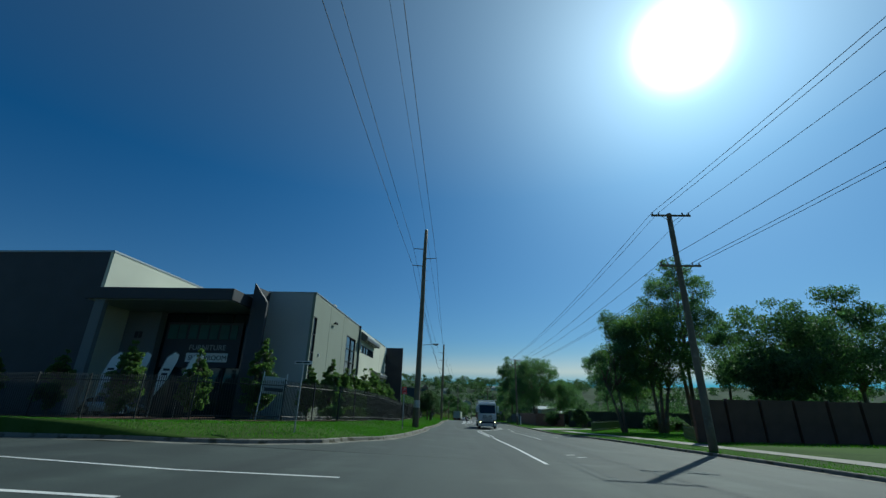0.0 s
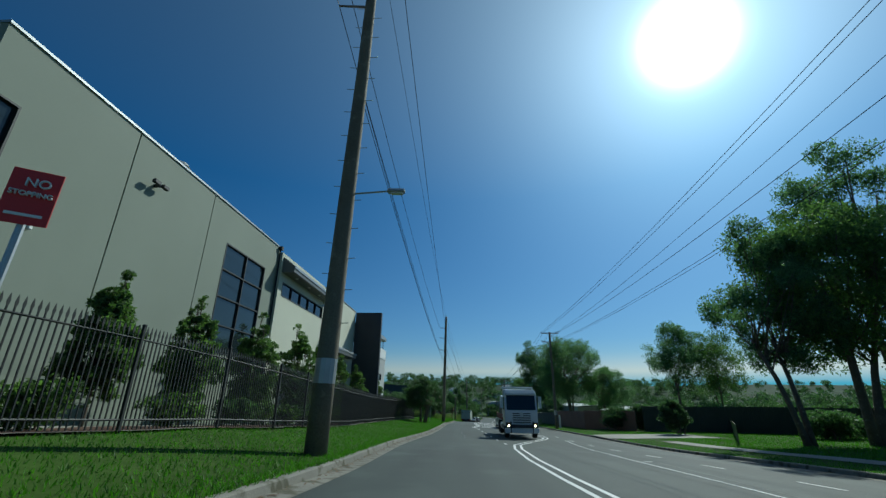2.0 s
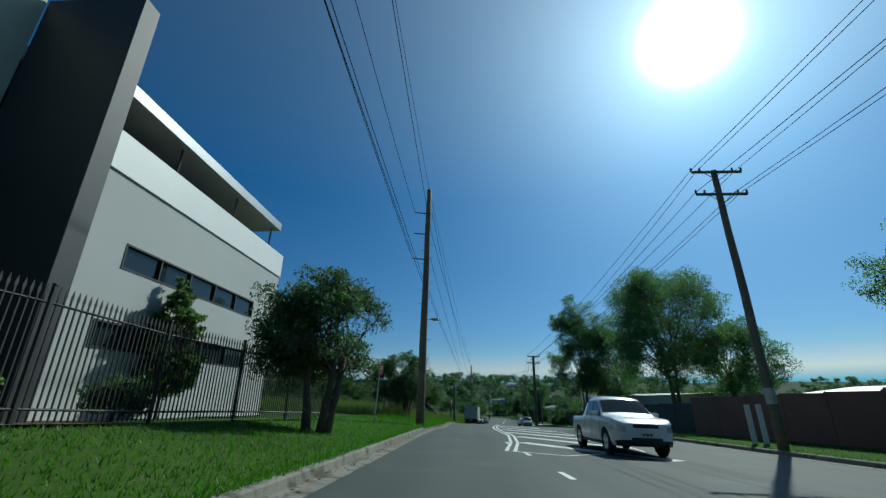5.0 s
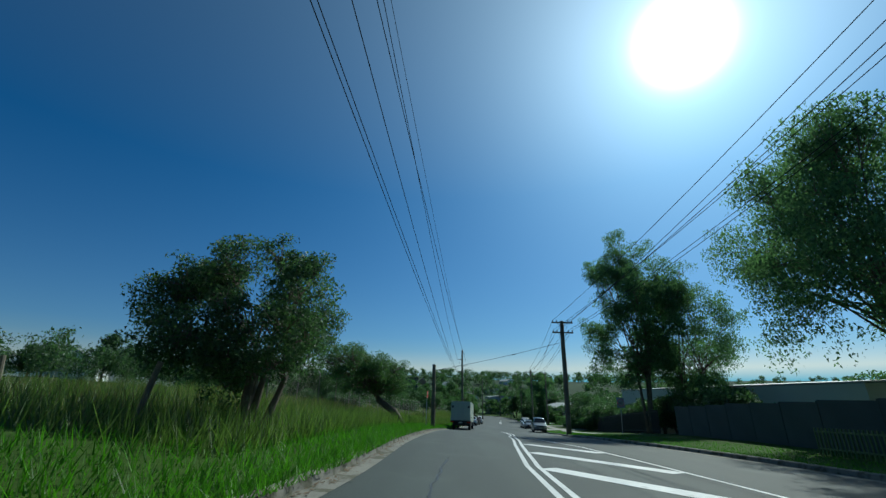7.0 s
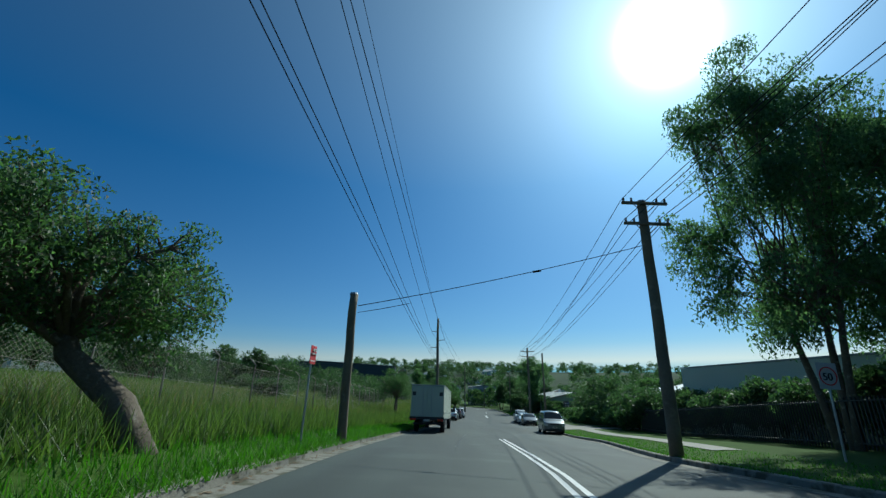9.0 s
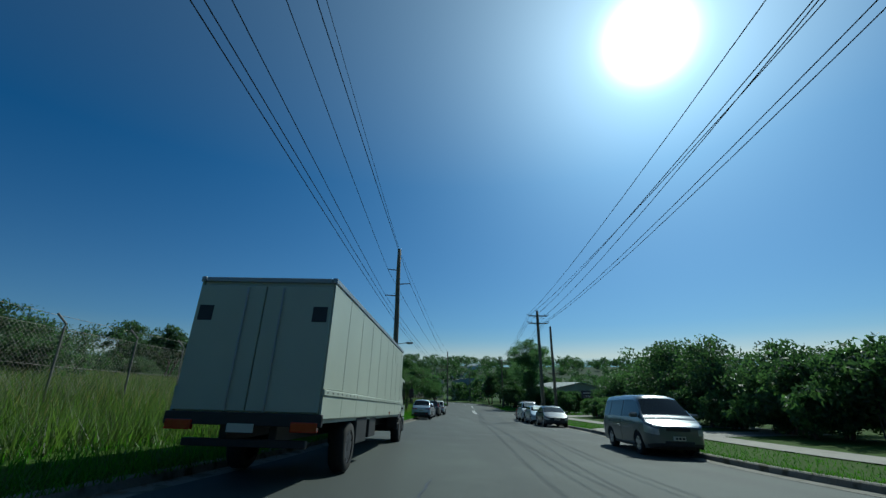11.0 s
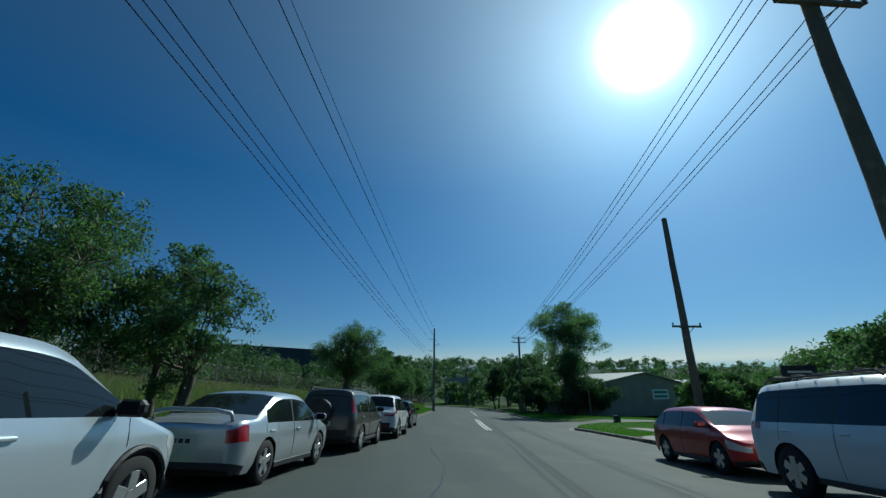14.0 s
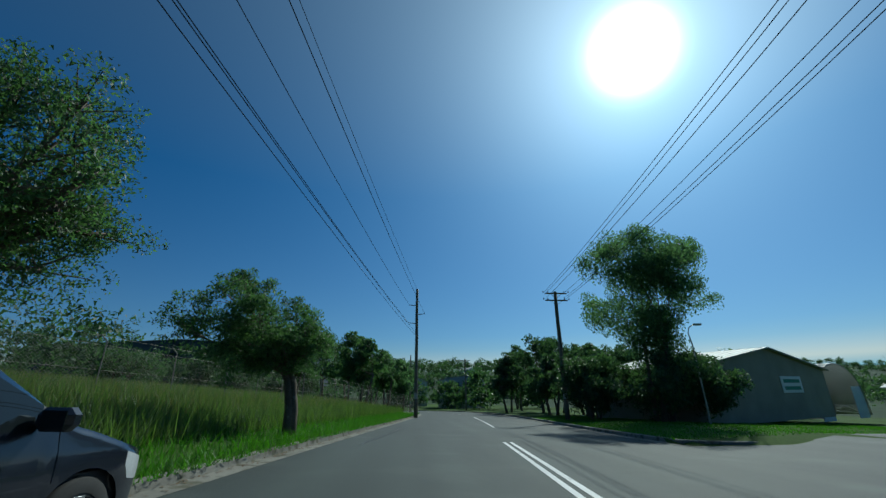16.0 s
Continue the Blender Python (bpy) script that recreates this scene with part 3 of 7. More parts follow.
POLE_R4 = power_pole((18.32, 182.2), 2.0, 0.2, 0.14, [(1.43, -1.05, 1.05, ARM4), (0.63, -1.05, 1.05, ARM4)], None, (0.0, 0), "timber power pole with two crossarms beside parked cars", band=False)
power_pole((24.85, 198.3), 2.48, 0.24, 0.15, [(-4.2, -0.85, 0.85, [-0.8, 0.8])], None, (0.0, 0), "thick bare concrete pole with one low crossarm", band=False)
POLE_R6 = power_pole((24.95, 237.0), -0.1, 0.2, 0.14, [(-0.27, -1.0, 1.0, ARM4), (-0.9, -1.0, 1.0, ARM4)], None, (0.3, 0), "timber power pole with two crossarms among trees")
power_pole((25.0, 300), -0.8, 0.2, 0.14, [(-1.2, -1.2, 1.2, ARM4), (-2.2, -1.2, 1.2, ARM4)], None)


def wire(a, b, sag=0.5, r=0.0135, label="thin black power line sagging between poles"):
    a, b = Vector(a), Vector(b)
    n = 14
    pts = [a.lerp(b, k / n) - Vector((0, 0, 4 * sag * (k / n) * (1 - k / n))) for k in range(n + 1)]
    ob = link("power_line", tubes((pts, r), sides=5), M["wire"])
    return tagged(ob, label, "power line", "power lines")


def tip(pole, x, level, y=0.0):
    """The place on a pole at a reach to the side and a level."""
    return pole.matrix_basis @ Vector((x, y, level - pole.matrix_basis.translation.z))


def span(p, q, pairs, sag, r=0.0135):
    for (xa, ha), (xb, hb) in pairs:
        wire(tip(p, xa, ha), tip(q, xb, hb), sag, r)


high = [(-1.15, 13.73), (1.15, 12.75), (-1.15, 11.98)]
for (xa, ha), far in zip(high, ((-5.6, -24, 17.3), (-2.6, -24, 16.4), (-5.6, -24, 15.1))):
    wire(tip(POLE_L1, xa, ha), far, 1.0, 0.014)
wire(tip(POLE_L1, 0, 15.68), (-3.6, -24, 19.2), 0.8, 0.011)
span(POLE_L1, POLE_L2, zip(high, [(-0.95, 9.12), (0.25, 7.57), (-0.95, 5.77)]), 0.9, 0.014)
span(POLE_L1, POLE_L2, [((0, 15.68), (0, 10.82)), ((0.2, 7.78), (0.2, 3.42)), ((0.2, 7.48), (0.2, 3.12))], 0.8, 0.011)
span(POLE_L2, POLE_L4, [((0.25, 9.12), (-0.85, 2.83)), ((0.25, 7.57), (0.95, 1.7)), ((0.25, 5.77), (-0.95, 0.77))], 1.0, 0.014)
span(POLE_L2, POLE_L4, [((0, 10.82), (0, 4.47)), ((0.25, 3.52), (0.2, -1.33)), ((0.25, 3.22), (0.2, -1.63))], 0.9, 0.011)
span(POLE_L4, POLE_L5, [((-0.85, 2.83), (-0.85, 0.58)), ((0.95, 1.7), (0.85, -0.38)), ((-0.95, 0.77), (-0.85, -1.35))], 1.0, 0.014)
span(POLE_L4, POLE_L5, [((0, 4.47), (0, 2.3)), ((0.2, -1.33), (0.2, -2.7)), ((0.2, -1.63), (0.2, -3.0))], 0.9, 0.011)
cross_1 = [(x, 11.27) for x in (-1.15, -0.75, 1.15)] + [(x, 7.9) for x in (-1.15, 0.75, 1.15)]
cross_2 = [(x, 7.32) for x in (-1.05, -0.75, 1.05)] + [(x, 6.15) for x in (-1.05, 0.75, 1.05)]
cross_3 = [(x, 2.92) for x in (-0.82, 0.82)] + [(x, 2.05) for x in (-0.82, -0.5, 0.5, 0.82)]
cross_4 = [(x, 1.63) for x in (-1.0, -0.75, 1.0)] + [(x, 0.83) for x in (-1.0, 0.75, 1.0)]
cross_6 = [(x, -0.07) for x in (-0.95, -0.7, 0.95)] + [(x, -0.7) for x in (-0.95, 0.7, 0.95)]
for xa, ha in cross_1:
    wire(tip(POLE_R1, xa, ha, -0.2), (17.3 + xa, -28, ha + 3.45), 0.8)
span(POLE_R1, POLE_R2, zip(cross_1, cross_2), 0.9)
span(POLE_R2, POLE_R3, zip(cross_2, cross_3), 0.6)
span(POLE_R3, POLE_R4, zip(cross_3, cross_4), 0.8)
span(POLE_R4, POLE_R6, zip(cross_4, cross_6), 0.9)
end_a, end_b = tip(STAY, 0.2, -1.4), tip(POLE_R3, 0, 1.07)
wire(end_a, end_b, 0.12, 0.015, "service wire strung across the road")
wire(tip(STAY, 0.2, -1.65), tip(STAY, 2.1, -1.27), 0.02, 0.012, "short stay wire from the timber pole")
bm = boxes(((-0.16, -0.035, -0.035), (0.16, 0.035, 0.035)), bevel=0.012)
clamp = link("wire_coupling", bm, M["black"])
hang = end_a.lerp(end_b, 0.61) - Vector((0, 0, 0.48 * 0.61 * 0.39 + 0.02))
clamp.matrix_basis = pose(hang.x, hang.y, hang.z, 0, -9, 0)
tagged(clamp, "small black coupling hung on the service wire", "wire coupling")


# ---- leaves ----
def quick_mesh(name, verts, size):
    """A mesh of separate faces, each of `size` corners, from an array of corners."""
    me = bpy.data.meshes.new(name)
    n = len(verts)
    me.vertices.add(n)
    me.vertices.foreach_set("co", np.asarray(verts, np.float32).ravel())
    me.loops.add(n)
    me.loops.foreach_set("vertex_index", np.arange(n, dtype=np.int32))
    me.polygons.add(n // size)
    me.polygons.foreach_set("loop_start", np.arange(0, n, size, dtype=np.int32))
    me.update(calc_edges=True)
    return me


def clumps_of(rng, centres, radii, each, squash=0.8):
    """Small tufts spread over each lobe, most of them outside and above."""
    n = len(centres) * each
    which = np.repeat(np.arange(len(centres)), each)
    d = rng.normal(size=(n, 3)) + np.array([0, 0, 0.3])
    d /= np.linalg.norm(d, axis=1, keepdims=True)
    out = rng.uniform(0.25, 1.0, n) ** 0.6
    p = centres[which] + d * (radii[which] * out)[:, None] * np.array([1, 1, squash])
    return p, radii[which] * rng.uniform(0.2, 0.44, n), which


def leaves(rng, tufts, tuft_r, count, size, droop=0.3):
    """Pointed flat leaves turned all ways, gathered in tufts that hang a little."""
    w = tuft_r**2
    which = rng.choice(len(tufts), count, p=w / w.sum())
    d = rng.normal(size=(count, 3))
    d *= np.minimum(1.0, 1.9 / np.linalg.norm(d, axis=1, keepdims=True))
    d[:, 2] *= 0.62 + 0.6 * droop
    d[:, 2] -= 0.5 * droop * np.abs(d[:, 2])
    p = tufts[which] + d * (tuft_r[which] * 0.62)[:, None]
    a = rng.normal(size=(count, 3)) + np.array([0, 0, -droop * 2])
    a /= np.linalg.norm(a, axis=1, keepdims=True)
    b = np.cross(a, rng.normal(size=(count, 3)))
    b /= np.linalg.norm(b, axis=1, keepdims=True)
    s = size * rng.uniform(0.55, 1.35, (count, 1))
    q = np.stack([p - a * s * 0.45 - b * s * 0.27, p - a * s * 0.3 + b * s * 0.3, p + a * s * 0.7], 1)
    return q.reshape(-1, 3)


def tree_build(seed, h, crown_r, crown_from, lobes, count, size, leaf, trunk_r, stems=1, droop=0.3, lean=(0, 0), name="tree", flat=1.0, label="", lobe=0.42, taper=0.0, tufts=14, bend=0.4, twigs=5):
    """A trunk with limbs that reach into lobes of tufted leaves. The top-level frame stands at the trunk's foot."""
    rng = np.random.default_rng(seed)
    mid = 0.5 * (h + crown_from)
    half = 0.5 * (h - crown_from)
    cs, rs = [], []
    for k in range(lobes):
        v = rng.normal(size=3)
        v /= np.linalg.norm(v)
        r = lobe * crown_r * rng.uniform(0.6, 1.2)
        rad = rng.uniform(0.3, 1.0) ** 0.7 * max(0.35, 1.06 - 0.85 * r / crown_r)
        top = mid + v[2] * max(half - r * 0.6, half * 0.35) * rng.uniform(0.6, 1.0)
        slim = 1 - taper * (top - crown_from) / (h - crown_from)
        r *= slim
        rad *= slim
        cs.append([v[0] * crown_r * rad * 1.12 * flat + lean[0] * top / h, v[1] * crown_r * rad * 1.12 + lean[1] * top / h, min(top, h - r * 0.85)])
        rs.append(r)
    cs.append([lean[0] + rng.normal() * 0.1 * crown_r, lean[1], h - lobe * crown_r * 0.7 * (1 - 0.7 * taper)])
    rs.append(lobe * crown_r * 0.8 * (1 - 0.7 * taper))
    cs, rs = np.array(cs), np.array(rs)
    tp, tr, of = clumps_of(rng, cs, rs, tufts)
    ob = new(name)
    bm = bmesh.new()
    for s in range(stems):
        off = Vector((rng.normal() * 0.25, rng.normal() * 0.25, 0)) * (stems > 1)
        fork = crown_from + 0.3 * (h - crown_from)
        way = Vector((lean[0], lean[1], 0)) * (fork / h) + off * (1 + 0.25 * h) * 0.9
        pts = [Vector((off.x, off.y, -0.3)), Vector((off.x * 1.2 + way.x * bend * 0.35, off.y * 1.2 + way.y * bend * 0.35, fork * 0.3)), Vector((off.x + way.x * bend, off.y + way.y * bend, fork * 0.62)), Vector((way.x, way.y, fork))]
        tube(bm, pts, [trunk_r * 1.1, trunk_r * 0.82, trunk_r * 0.66, trunk_r * 0.45], 8)
        mine = [k for k in range(len(cs)) if k % stems == s]
        for k in mine:
            c = Vector(cs[k])
            start = pts[2].lerp(pts[3], rng.uniform(0.1, 1.0))
            m1 = start.lerp(c, 0.5) + Vector((rng.normal() * 0.12, rng.normal() * 0.12, 0.12 + 0.08 * rng.normal())) * min(2.0, crown_r / 2)
            r = trunk_r * rng.uniform(0.2, 0.36)
            tube(bm, [start, m1, c], [r, r * 0.62, r * 0.3], 5)
            for t in np.flatnonzero(of == k)[:twigs]:
                tube(bm, [m1.lerp(c, rng.uniform(0.5, 1.0)), Vector(tp[t])], [max(0.014, r * 0.28), 0.008], 3, False)
    part("trunk", bm, M["bark"], ob, smooth=True)
    me = quick_mesh("crown", leaves(rng, tp, tr, count, size, droop), 3)
    me.materials.append(M[leaf])
    c = new("crown", me)
    c.parent = ob
    return tagged(ob, label, "tree")


def plant(at, label, group="", **kw):
    ob = tree_build(label=label, **kw)
    ob.matrix_basis = pose(at[0], at[1], ground(*at))
    return tagged(ob, group=group) if group else ob


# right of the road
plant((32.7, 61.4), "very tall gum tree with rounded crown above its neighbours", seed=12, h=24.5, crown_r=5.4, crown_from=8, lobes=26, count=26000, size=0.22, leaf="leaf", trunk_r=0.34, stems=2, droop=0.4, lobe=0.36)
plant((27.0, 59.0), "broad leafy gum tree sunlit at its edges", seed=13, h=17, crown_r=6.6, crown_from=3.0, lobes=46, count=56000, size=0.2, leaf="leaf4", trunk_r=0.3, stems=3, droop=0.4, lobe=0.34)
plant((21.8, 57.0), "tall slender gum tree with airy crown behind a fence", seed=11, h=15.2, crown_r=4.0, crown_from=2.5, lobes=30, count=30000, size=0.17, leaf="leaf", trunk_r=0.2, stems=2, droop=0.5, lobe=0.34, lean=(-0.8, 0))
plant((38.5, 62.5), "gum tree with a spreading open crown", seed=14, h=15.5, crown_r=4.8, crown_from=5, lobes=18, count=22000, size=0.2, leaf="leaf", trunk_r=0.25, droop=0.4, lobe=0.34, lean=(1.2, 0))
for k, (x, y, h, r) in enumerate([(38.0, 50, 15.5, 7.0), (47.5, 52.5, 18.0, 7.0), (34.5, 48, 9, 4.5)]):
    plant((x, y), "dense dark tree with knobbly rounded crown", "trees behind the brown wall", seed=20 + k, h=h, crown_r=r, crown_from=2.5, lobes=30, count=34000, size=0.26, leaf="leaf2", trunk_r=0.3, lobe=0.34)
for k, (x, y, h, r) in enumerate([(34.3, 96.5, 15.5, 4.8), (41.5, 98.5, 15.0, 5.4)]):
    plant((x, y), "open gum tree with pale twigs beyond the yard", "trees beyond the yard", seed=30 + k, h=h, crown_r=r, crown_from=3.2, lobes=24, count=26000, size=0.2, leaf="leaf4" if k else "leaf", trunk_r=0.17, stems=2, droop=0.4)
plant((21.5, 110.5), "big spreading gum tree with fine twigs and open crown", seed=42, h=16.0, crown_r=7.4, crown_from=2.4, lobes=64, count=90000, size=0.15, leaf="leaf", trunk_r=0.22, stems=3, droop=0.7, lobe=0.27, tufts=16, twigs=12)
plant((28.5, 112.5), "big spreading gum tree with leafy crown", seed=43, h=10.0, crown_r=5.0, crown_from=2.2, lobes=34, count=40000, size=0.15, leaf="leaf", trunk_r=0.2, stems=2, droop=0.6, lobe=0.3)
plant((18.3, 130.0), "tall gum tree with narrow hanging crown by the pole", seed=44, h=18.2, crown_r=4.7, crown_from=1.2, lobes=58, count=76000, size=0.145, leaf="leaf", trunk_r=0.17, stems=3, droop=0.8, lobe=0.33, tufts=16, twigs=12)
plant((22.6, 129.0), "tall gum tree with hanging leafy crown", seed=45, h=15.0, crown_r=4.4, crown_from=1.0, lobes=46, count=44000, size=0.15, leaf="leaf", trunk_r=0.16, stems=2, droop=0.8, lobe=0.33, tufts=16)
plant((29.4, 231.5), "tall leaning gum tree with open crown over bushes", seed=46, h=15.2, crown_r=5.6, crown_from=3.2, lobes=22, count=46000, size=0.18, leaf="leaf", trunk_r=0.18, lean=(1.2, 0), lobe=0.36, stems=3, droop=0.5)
for k, (x, y, h, r) in enumerate([(30.5, 232, 5.4, 4.0), (34, 233, 5.0, 3.6), (27, 236, 5.2, 3.4)]):
    plant((x, y), "dense dark rounded bush beside the side street", "bushes by the side street", seed=50 + k, h=h, crown_r=r, crown_from=0.2, lobes=24, count=16000, size=0.22, leaf="leaf3", trunk_r=0.1, stems=3)
for k, (x, y, h, r) in enumerate([(20.6, 126, 3.0, 2.2), (21.0, 130, 3.2, 2.2), (21.4, 134, 3.0, 2.2), (21.8, 138, 3.2, 2.2), (22.2, 142, 3.0, 2.2), (20.2, 121, 3.0, 2.4), (22.5, 147, 3.4, 2.2), (23.6, 158, 4.6, 3.2), (23.6, 163, 5.2, 3.2), (24.2, 168.5, 6.3, 3.4), (26.5, 173, 5.8, 3.3), (27.8, 177, 5.7, 3.3), (30.0, 183, 6.0, 3.2), (30.4, 188, 5.4, 3.0), (31.4, 193, 5.2, 2.9), (22.5, 152, 3.8, 2.4), (34.5, 201, 4.0, 2.8), (38, 207, 3.2, 2.6)]):
    plant((x, y), "leafy green hedge shrub with uneven top", "hedge along the yards", seed=60 + k, h=h, crown_r=r, crown_from=0.3, lobes=30, count=9000, size=0.22, leaf="leaf3", trunk_r=0.1, stems=3)
for k, (x, y, h, r) in enumerate([(31, 262, 11, 4), (27.5, 268, 9, 3.5), (36, 270, 12, 4.2), (33, 282, 12, 4), (40, 255, 9, 4), (37, 300, 13, 5), (42, 320, 13, 5), (52, 262, 8, 4), (29.0, 241.5, 6.5, 3.2), (31.0, 247, 7.5, 3.6), (33.5, 253, 8, 3.8), (28.5, 251, 7.0, 3.2)]):
    plant((x, y), "dark roadside tree further down the hill", "trees down the road", seed=80 + k, h=h, crown_r=r, crown_from=1.5, lobes=18, count=9000, size=0.34, leaf="leaf3", trunk_r=0.2, stems=2)
plant((55.0, 214.0), "flat-topped umbrella-shaped tree beyond the sheds", seed=99, h=10.2, crown_r=4.2, crown_from=6.8, lobes=14, count=4000, size=0.4, leaf="leaf2", trunk_r=0.2, stems=2)

for k, (x, y, h, r) in enumerate([(33, 88, 3.4, 3.0), (38, 90, 3.2, 3.0), (43, 89, 3.6, 3.2), (48, 92, 3.2, 3.2), (54, 94, 3.8, 3.6), (61, 96, 3.6, 3.6), (68, 98, 4.0, 4.0), (30, 66, 2.2, 2.2), (33, 68, 2.0, 2.0), (44, 58, 3.2, 3.0), (52, 60, 3.4, 3.4), (60, 64, 3.6, 3.6), (70, 68, 4.2, 4.2), (38, 204, 6.2, 3.4), (43, 209, 6.4, 3.6), (48, 213, 6.4, 3.6), (26.4, 199.6, 3.2, 1.9), (28.4, 200.6, 3.4, 2.0), (30.6, 201.6, 3.2, 2.0), (33.0, 203.2, 3.6, 2.2), (35.5, 205.2, 3.6, 2.2), *[(right_edge(y) + 7.2, y, 2.1, 1.9) for y in range(154, 188, 3)], (28, 118, 4.0, 3.0), (32, 104, 3.4, 3.2), (40, 108, 4.0, 3.6)]):
    plant((x, y), "dense green bush along the yard boundary", "bushes along the yards", seed=500 + k, h=h, crown_r=r, crown_from=0.1, lobes=20, count=9000, size=0.2, leaf="leaf2", trunk_r=0.08, stems=3)
plant((-1.2, 163.2), "wispy roadside tree with hanging fine foliage", seed=109, h=4.9, crown_r=2.1, crown_from=1.2, lobes=28, count=22000, size=0.075, leaf="leaf2", trunk_r=0.14, stems=3, lobe=0.36, twigs=7)

# dark hedge and round bush behind the driveway lawn
for k, (x, y, h, r) in enumerate([(20.4, 70.8, 3.0, 1.3), (18.6, 80.5, 2.6, 1.8), (21.6, 80.8, 2.8, 1.9), (24.8, 80.2, 2.6, 1.9), (28.0, 80.0, 2.8, 2.0)]):
    plant((x, y), "dense dark rounded bush on the driveway lawn" if k == 0 else "dense dark hedge bush behind the driveway lawn", "bushes by the driveway", seed=700 + k, h=h, crown_r=r, crown_from=0.05, lobes=36, count=14000, size=0.15, leaf="leaf3", trunk_r=0.08, stems=3)

# left of the road
plant((-3.8, 81.8), "dense clipped round tree over the black fence", seed=101, h=5.3, crown_r=2.4, crown_from=0.8, lobes=40, count=34000, size=0.1, leaf="leaf3", trunk_r=0.16, stems=3, lobe=0.36, twigs=12)
plant((-3.9, 103.4), "spreading olive-green tree in tall grass", seed=102, h=5.2, crown_r=2.7, crown_from=0.3, lobes=48, count=60000, size=0.08, leaf="leaf3", trunk_r=0.12, stems=5, lobe=0.32, twigs=12)
plant((-1.6, 121.6), "leaning tree with twisted trunk in tall grass", seed=103, h=5.2, crown_r=3.1, crown_from=1.3, lobes=46, count=56000, size=0.08, leaf="leaf2", trunk_r=0.3, stems=1, lean=(-4.6, 0.2), lobe=0.3, bend=0.8, twigs=12)
plant((2.0, 183.6), "wispy roadside tree behind parked cars", seed=104, h=5.1, crown_r=2.4, crown_from=1.2, lobes=28, count=26000, size=0.075, leaf="leaf2", trunk_r=0.13, stems=3, lobe=0.33, twigs=8)
plant((3.7, 185.8), "leafy roadside tree behind parked cars", seed=105, h=4.5, crown_r=1.9, crown_from=0.8, lobes=26, count=24000, size=0.075, leaf="leaf2", trunk_r=0.13, stems=3, lobe=0.34, twigs=8)
plant((4.3, 208.8), "rounded tree with dark twisted trunk in grass", seed=106, h=6.8, crown_r=2.7, crown_from=1.5, lobes=52, count=48000, size=0.075, leaf="leaf2", trunk_r=0.36, stems=1, lean=(0.4, 0), lobe=0.34, twigs=8)
plant((8.3, 215.5), "small tree with forked trunk beside the fence", seed=107, h=5.1, crown_r=2.4, crown_from=1.3, lobes=28, count=40000, size=0.08, leaf="leaf2", trunk_r=0.17, stems=2, lean=(-1.5, 0), lobe=0.34, twigs=7)
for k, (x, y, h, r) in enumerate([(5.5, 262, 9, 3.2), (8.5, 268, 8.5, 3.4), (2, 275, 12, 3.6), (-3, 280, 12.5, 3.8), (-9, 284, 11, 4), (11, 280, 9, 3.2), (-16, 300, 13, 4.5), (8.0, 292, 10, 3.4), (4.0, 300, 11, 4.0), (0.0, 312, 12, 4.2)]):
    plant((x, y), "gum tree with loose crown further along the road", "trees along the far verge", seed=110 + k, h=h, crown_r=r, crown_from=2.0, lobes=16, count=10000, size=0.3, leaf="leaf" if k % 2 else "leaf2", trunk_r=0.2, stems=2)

# bushes in the field
for k, (x, y, h, r) in enumerate([(-14, 160, 2.4, 2.6), (-12, 177, 4.2, 3.6), (-8, 190, 3.0, 3.0), (-15, 222, 3.0, 3.0), (-20, 226, 3.2, 3.2), (-12, 240, 3.4, 3.4), (-24, 232, 3.4, 3.4), (-30, 236, 3.6, 3.6), (-34, 200, 3.0, 3.6), (-28, 205, 3.0, 3.4), (-6, 250, 3.0, 3.0)]):
    plant((x, y), "low dense bush in the grassy field", "bushes in the field", seed=130 + k, h=h, crown_r=r, crown_from=0.1, lobes=18, count=5000, size=0.2, leaf="leaf3", trunk_r=0.08, stems=3)

# the dark belt of trees across the field
belt = random.Random(5)
for k in range(22):
    u = (k + belt.uniform(0.1, 0.9)) / 22
    x, y = -92 + 66 * u + belt.uniform(-5, 5), 150 + 92 * u + belt.uniform(-7, 7)
    plant((x, y), "dark dense tree in the belt across the field", "tree belt across the field", seed=400 + k, h=belt.uniform(6.0, 9.5), crown_r=belt.uniform(3.6, 5.0), crown_from=0.6, lobes=16, count=6000, size=0.34, leaf="leaf3", trunk_r=0.2, stems=2)

for k in range(30):
    u = (k + belt.uniform(0.1, 0.9)) / 30
    x, y = 62 + 150 * u + belt.uniform(-8, 8), 88 + 110 * belt.random() + 40 * u
    if 40 < y - 0.36 * x < 0:
        continue
    plant((x, y), "distant tree among the houses down the slope", "distant trees down the slope", seed=600 + k, h=belt.uniform(5.0, 9.0), crown_r=belt.uniform(3.6, 6.0), crown_from=0.6, lobes=14, count=3400, size=0.42, leaf="leaf3", trunk_r=0.2)

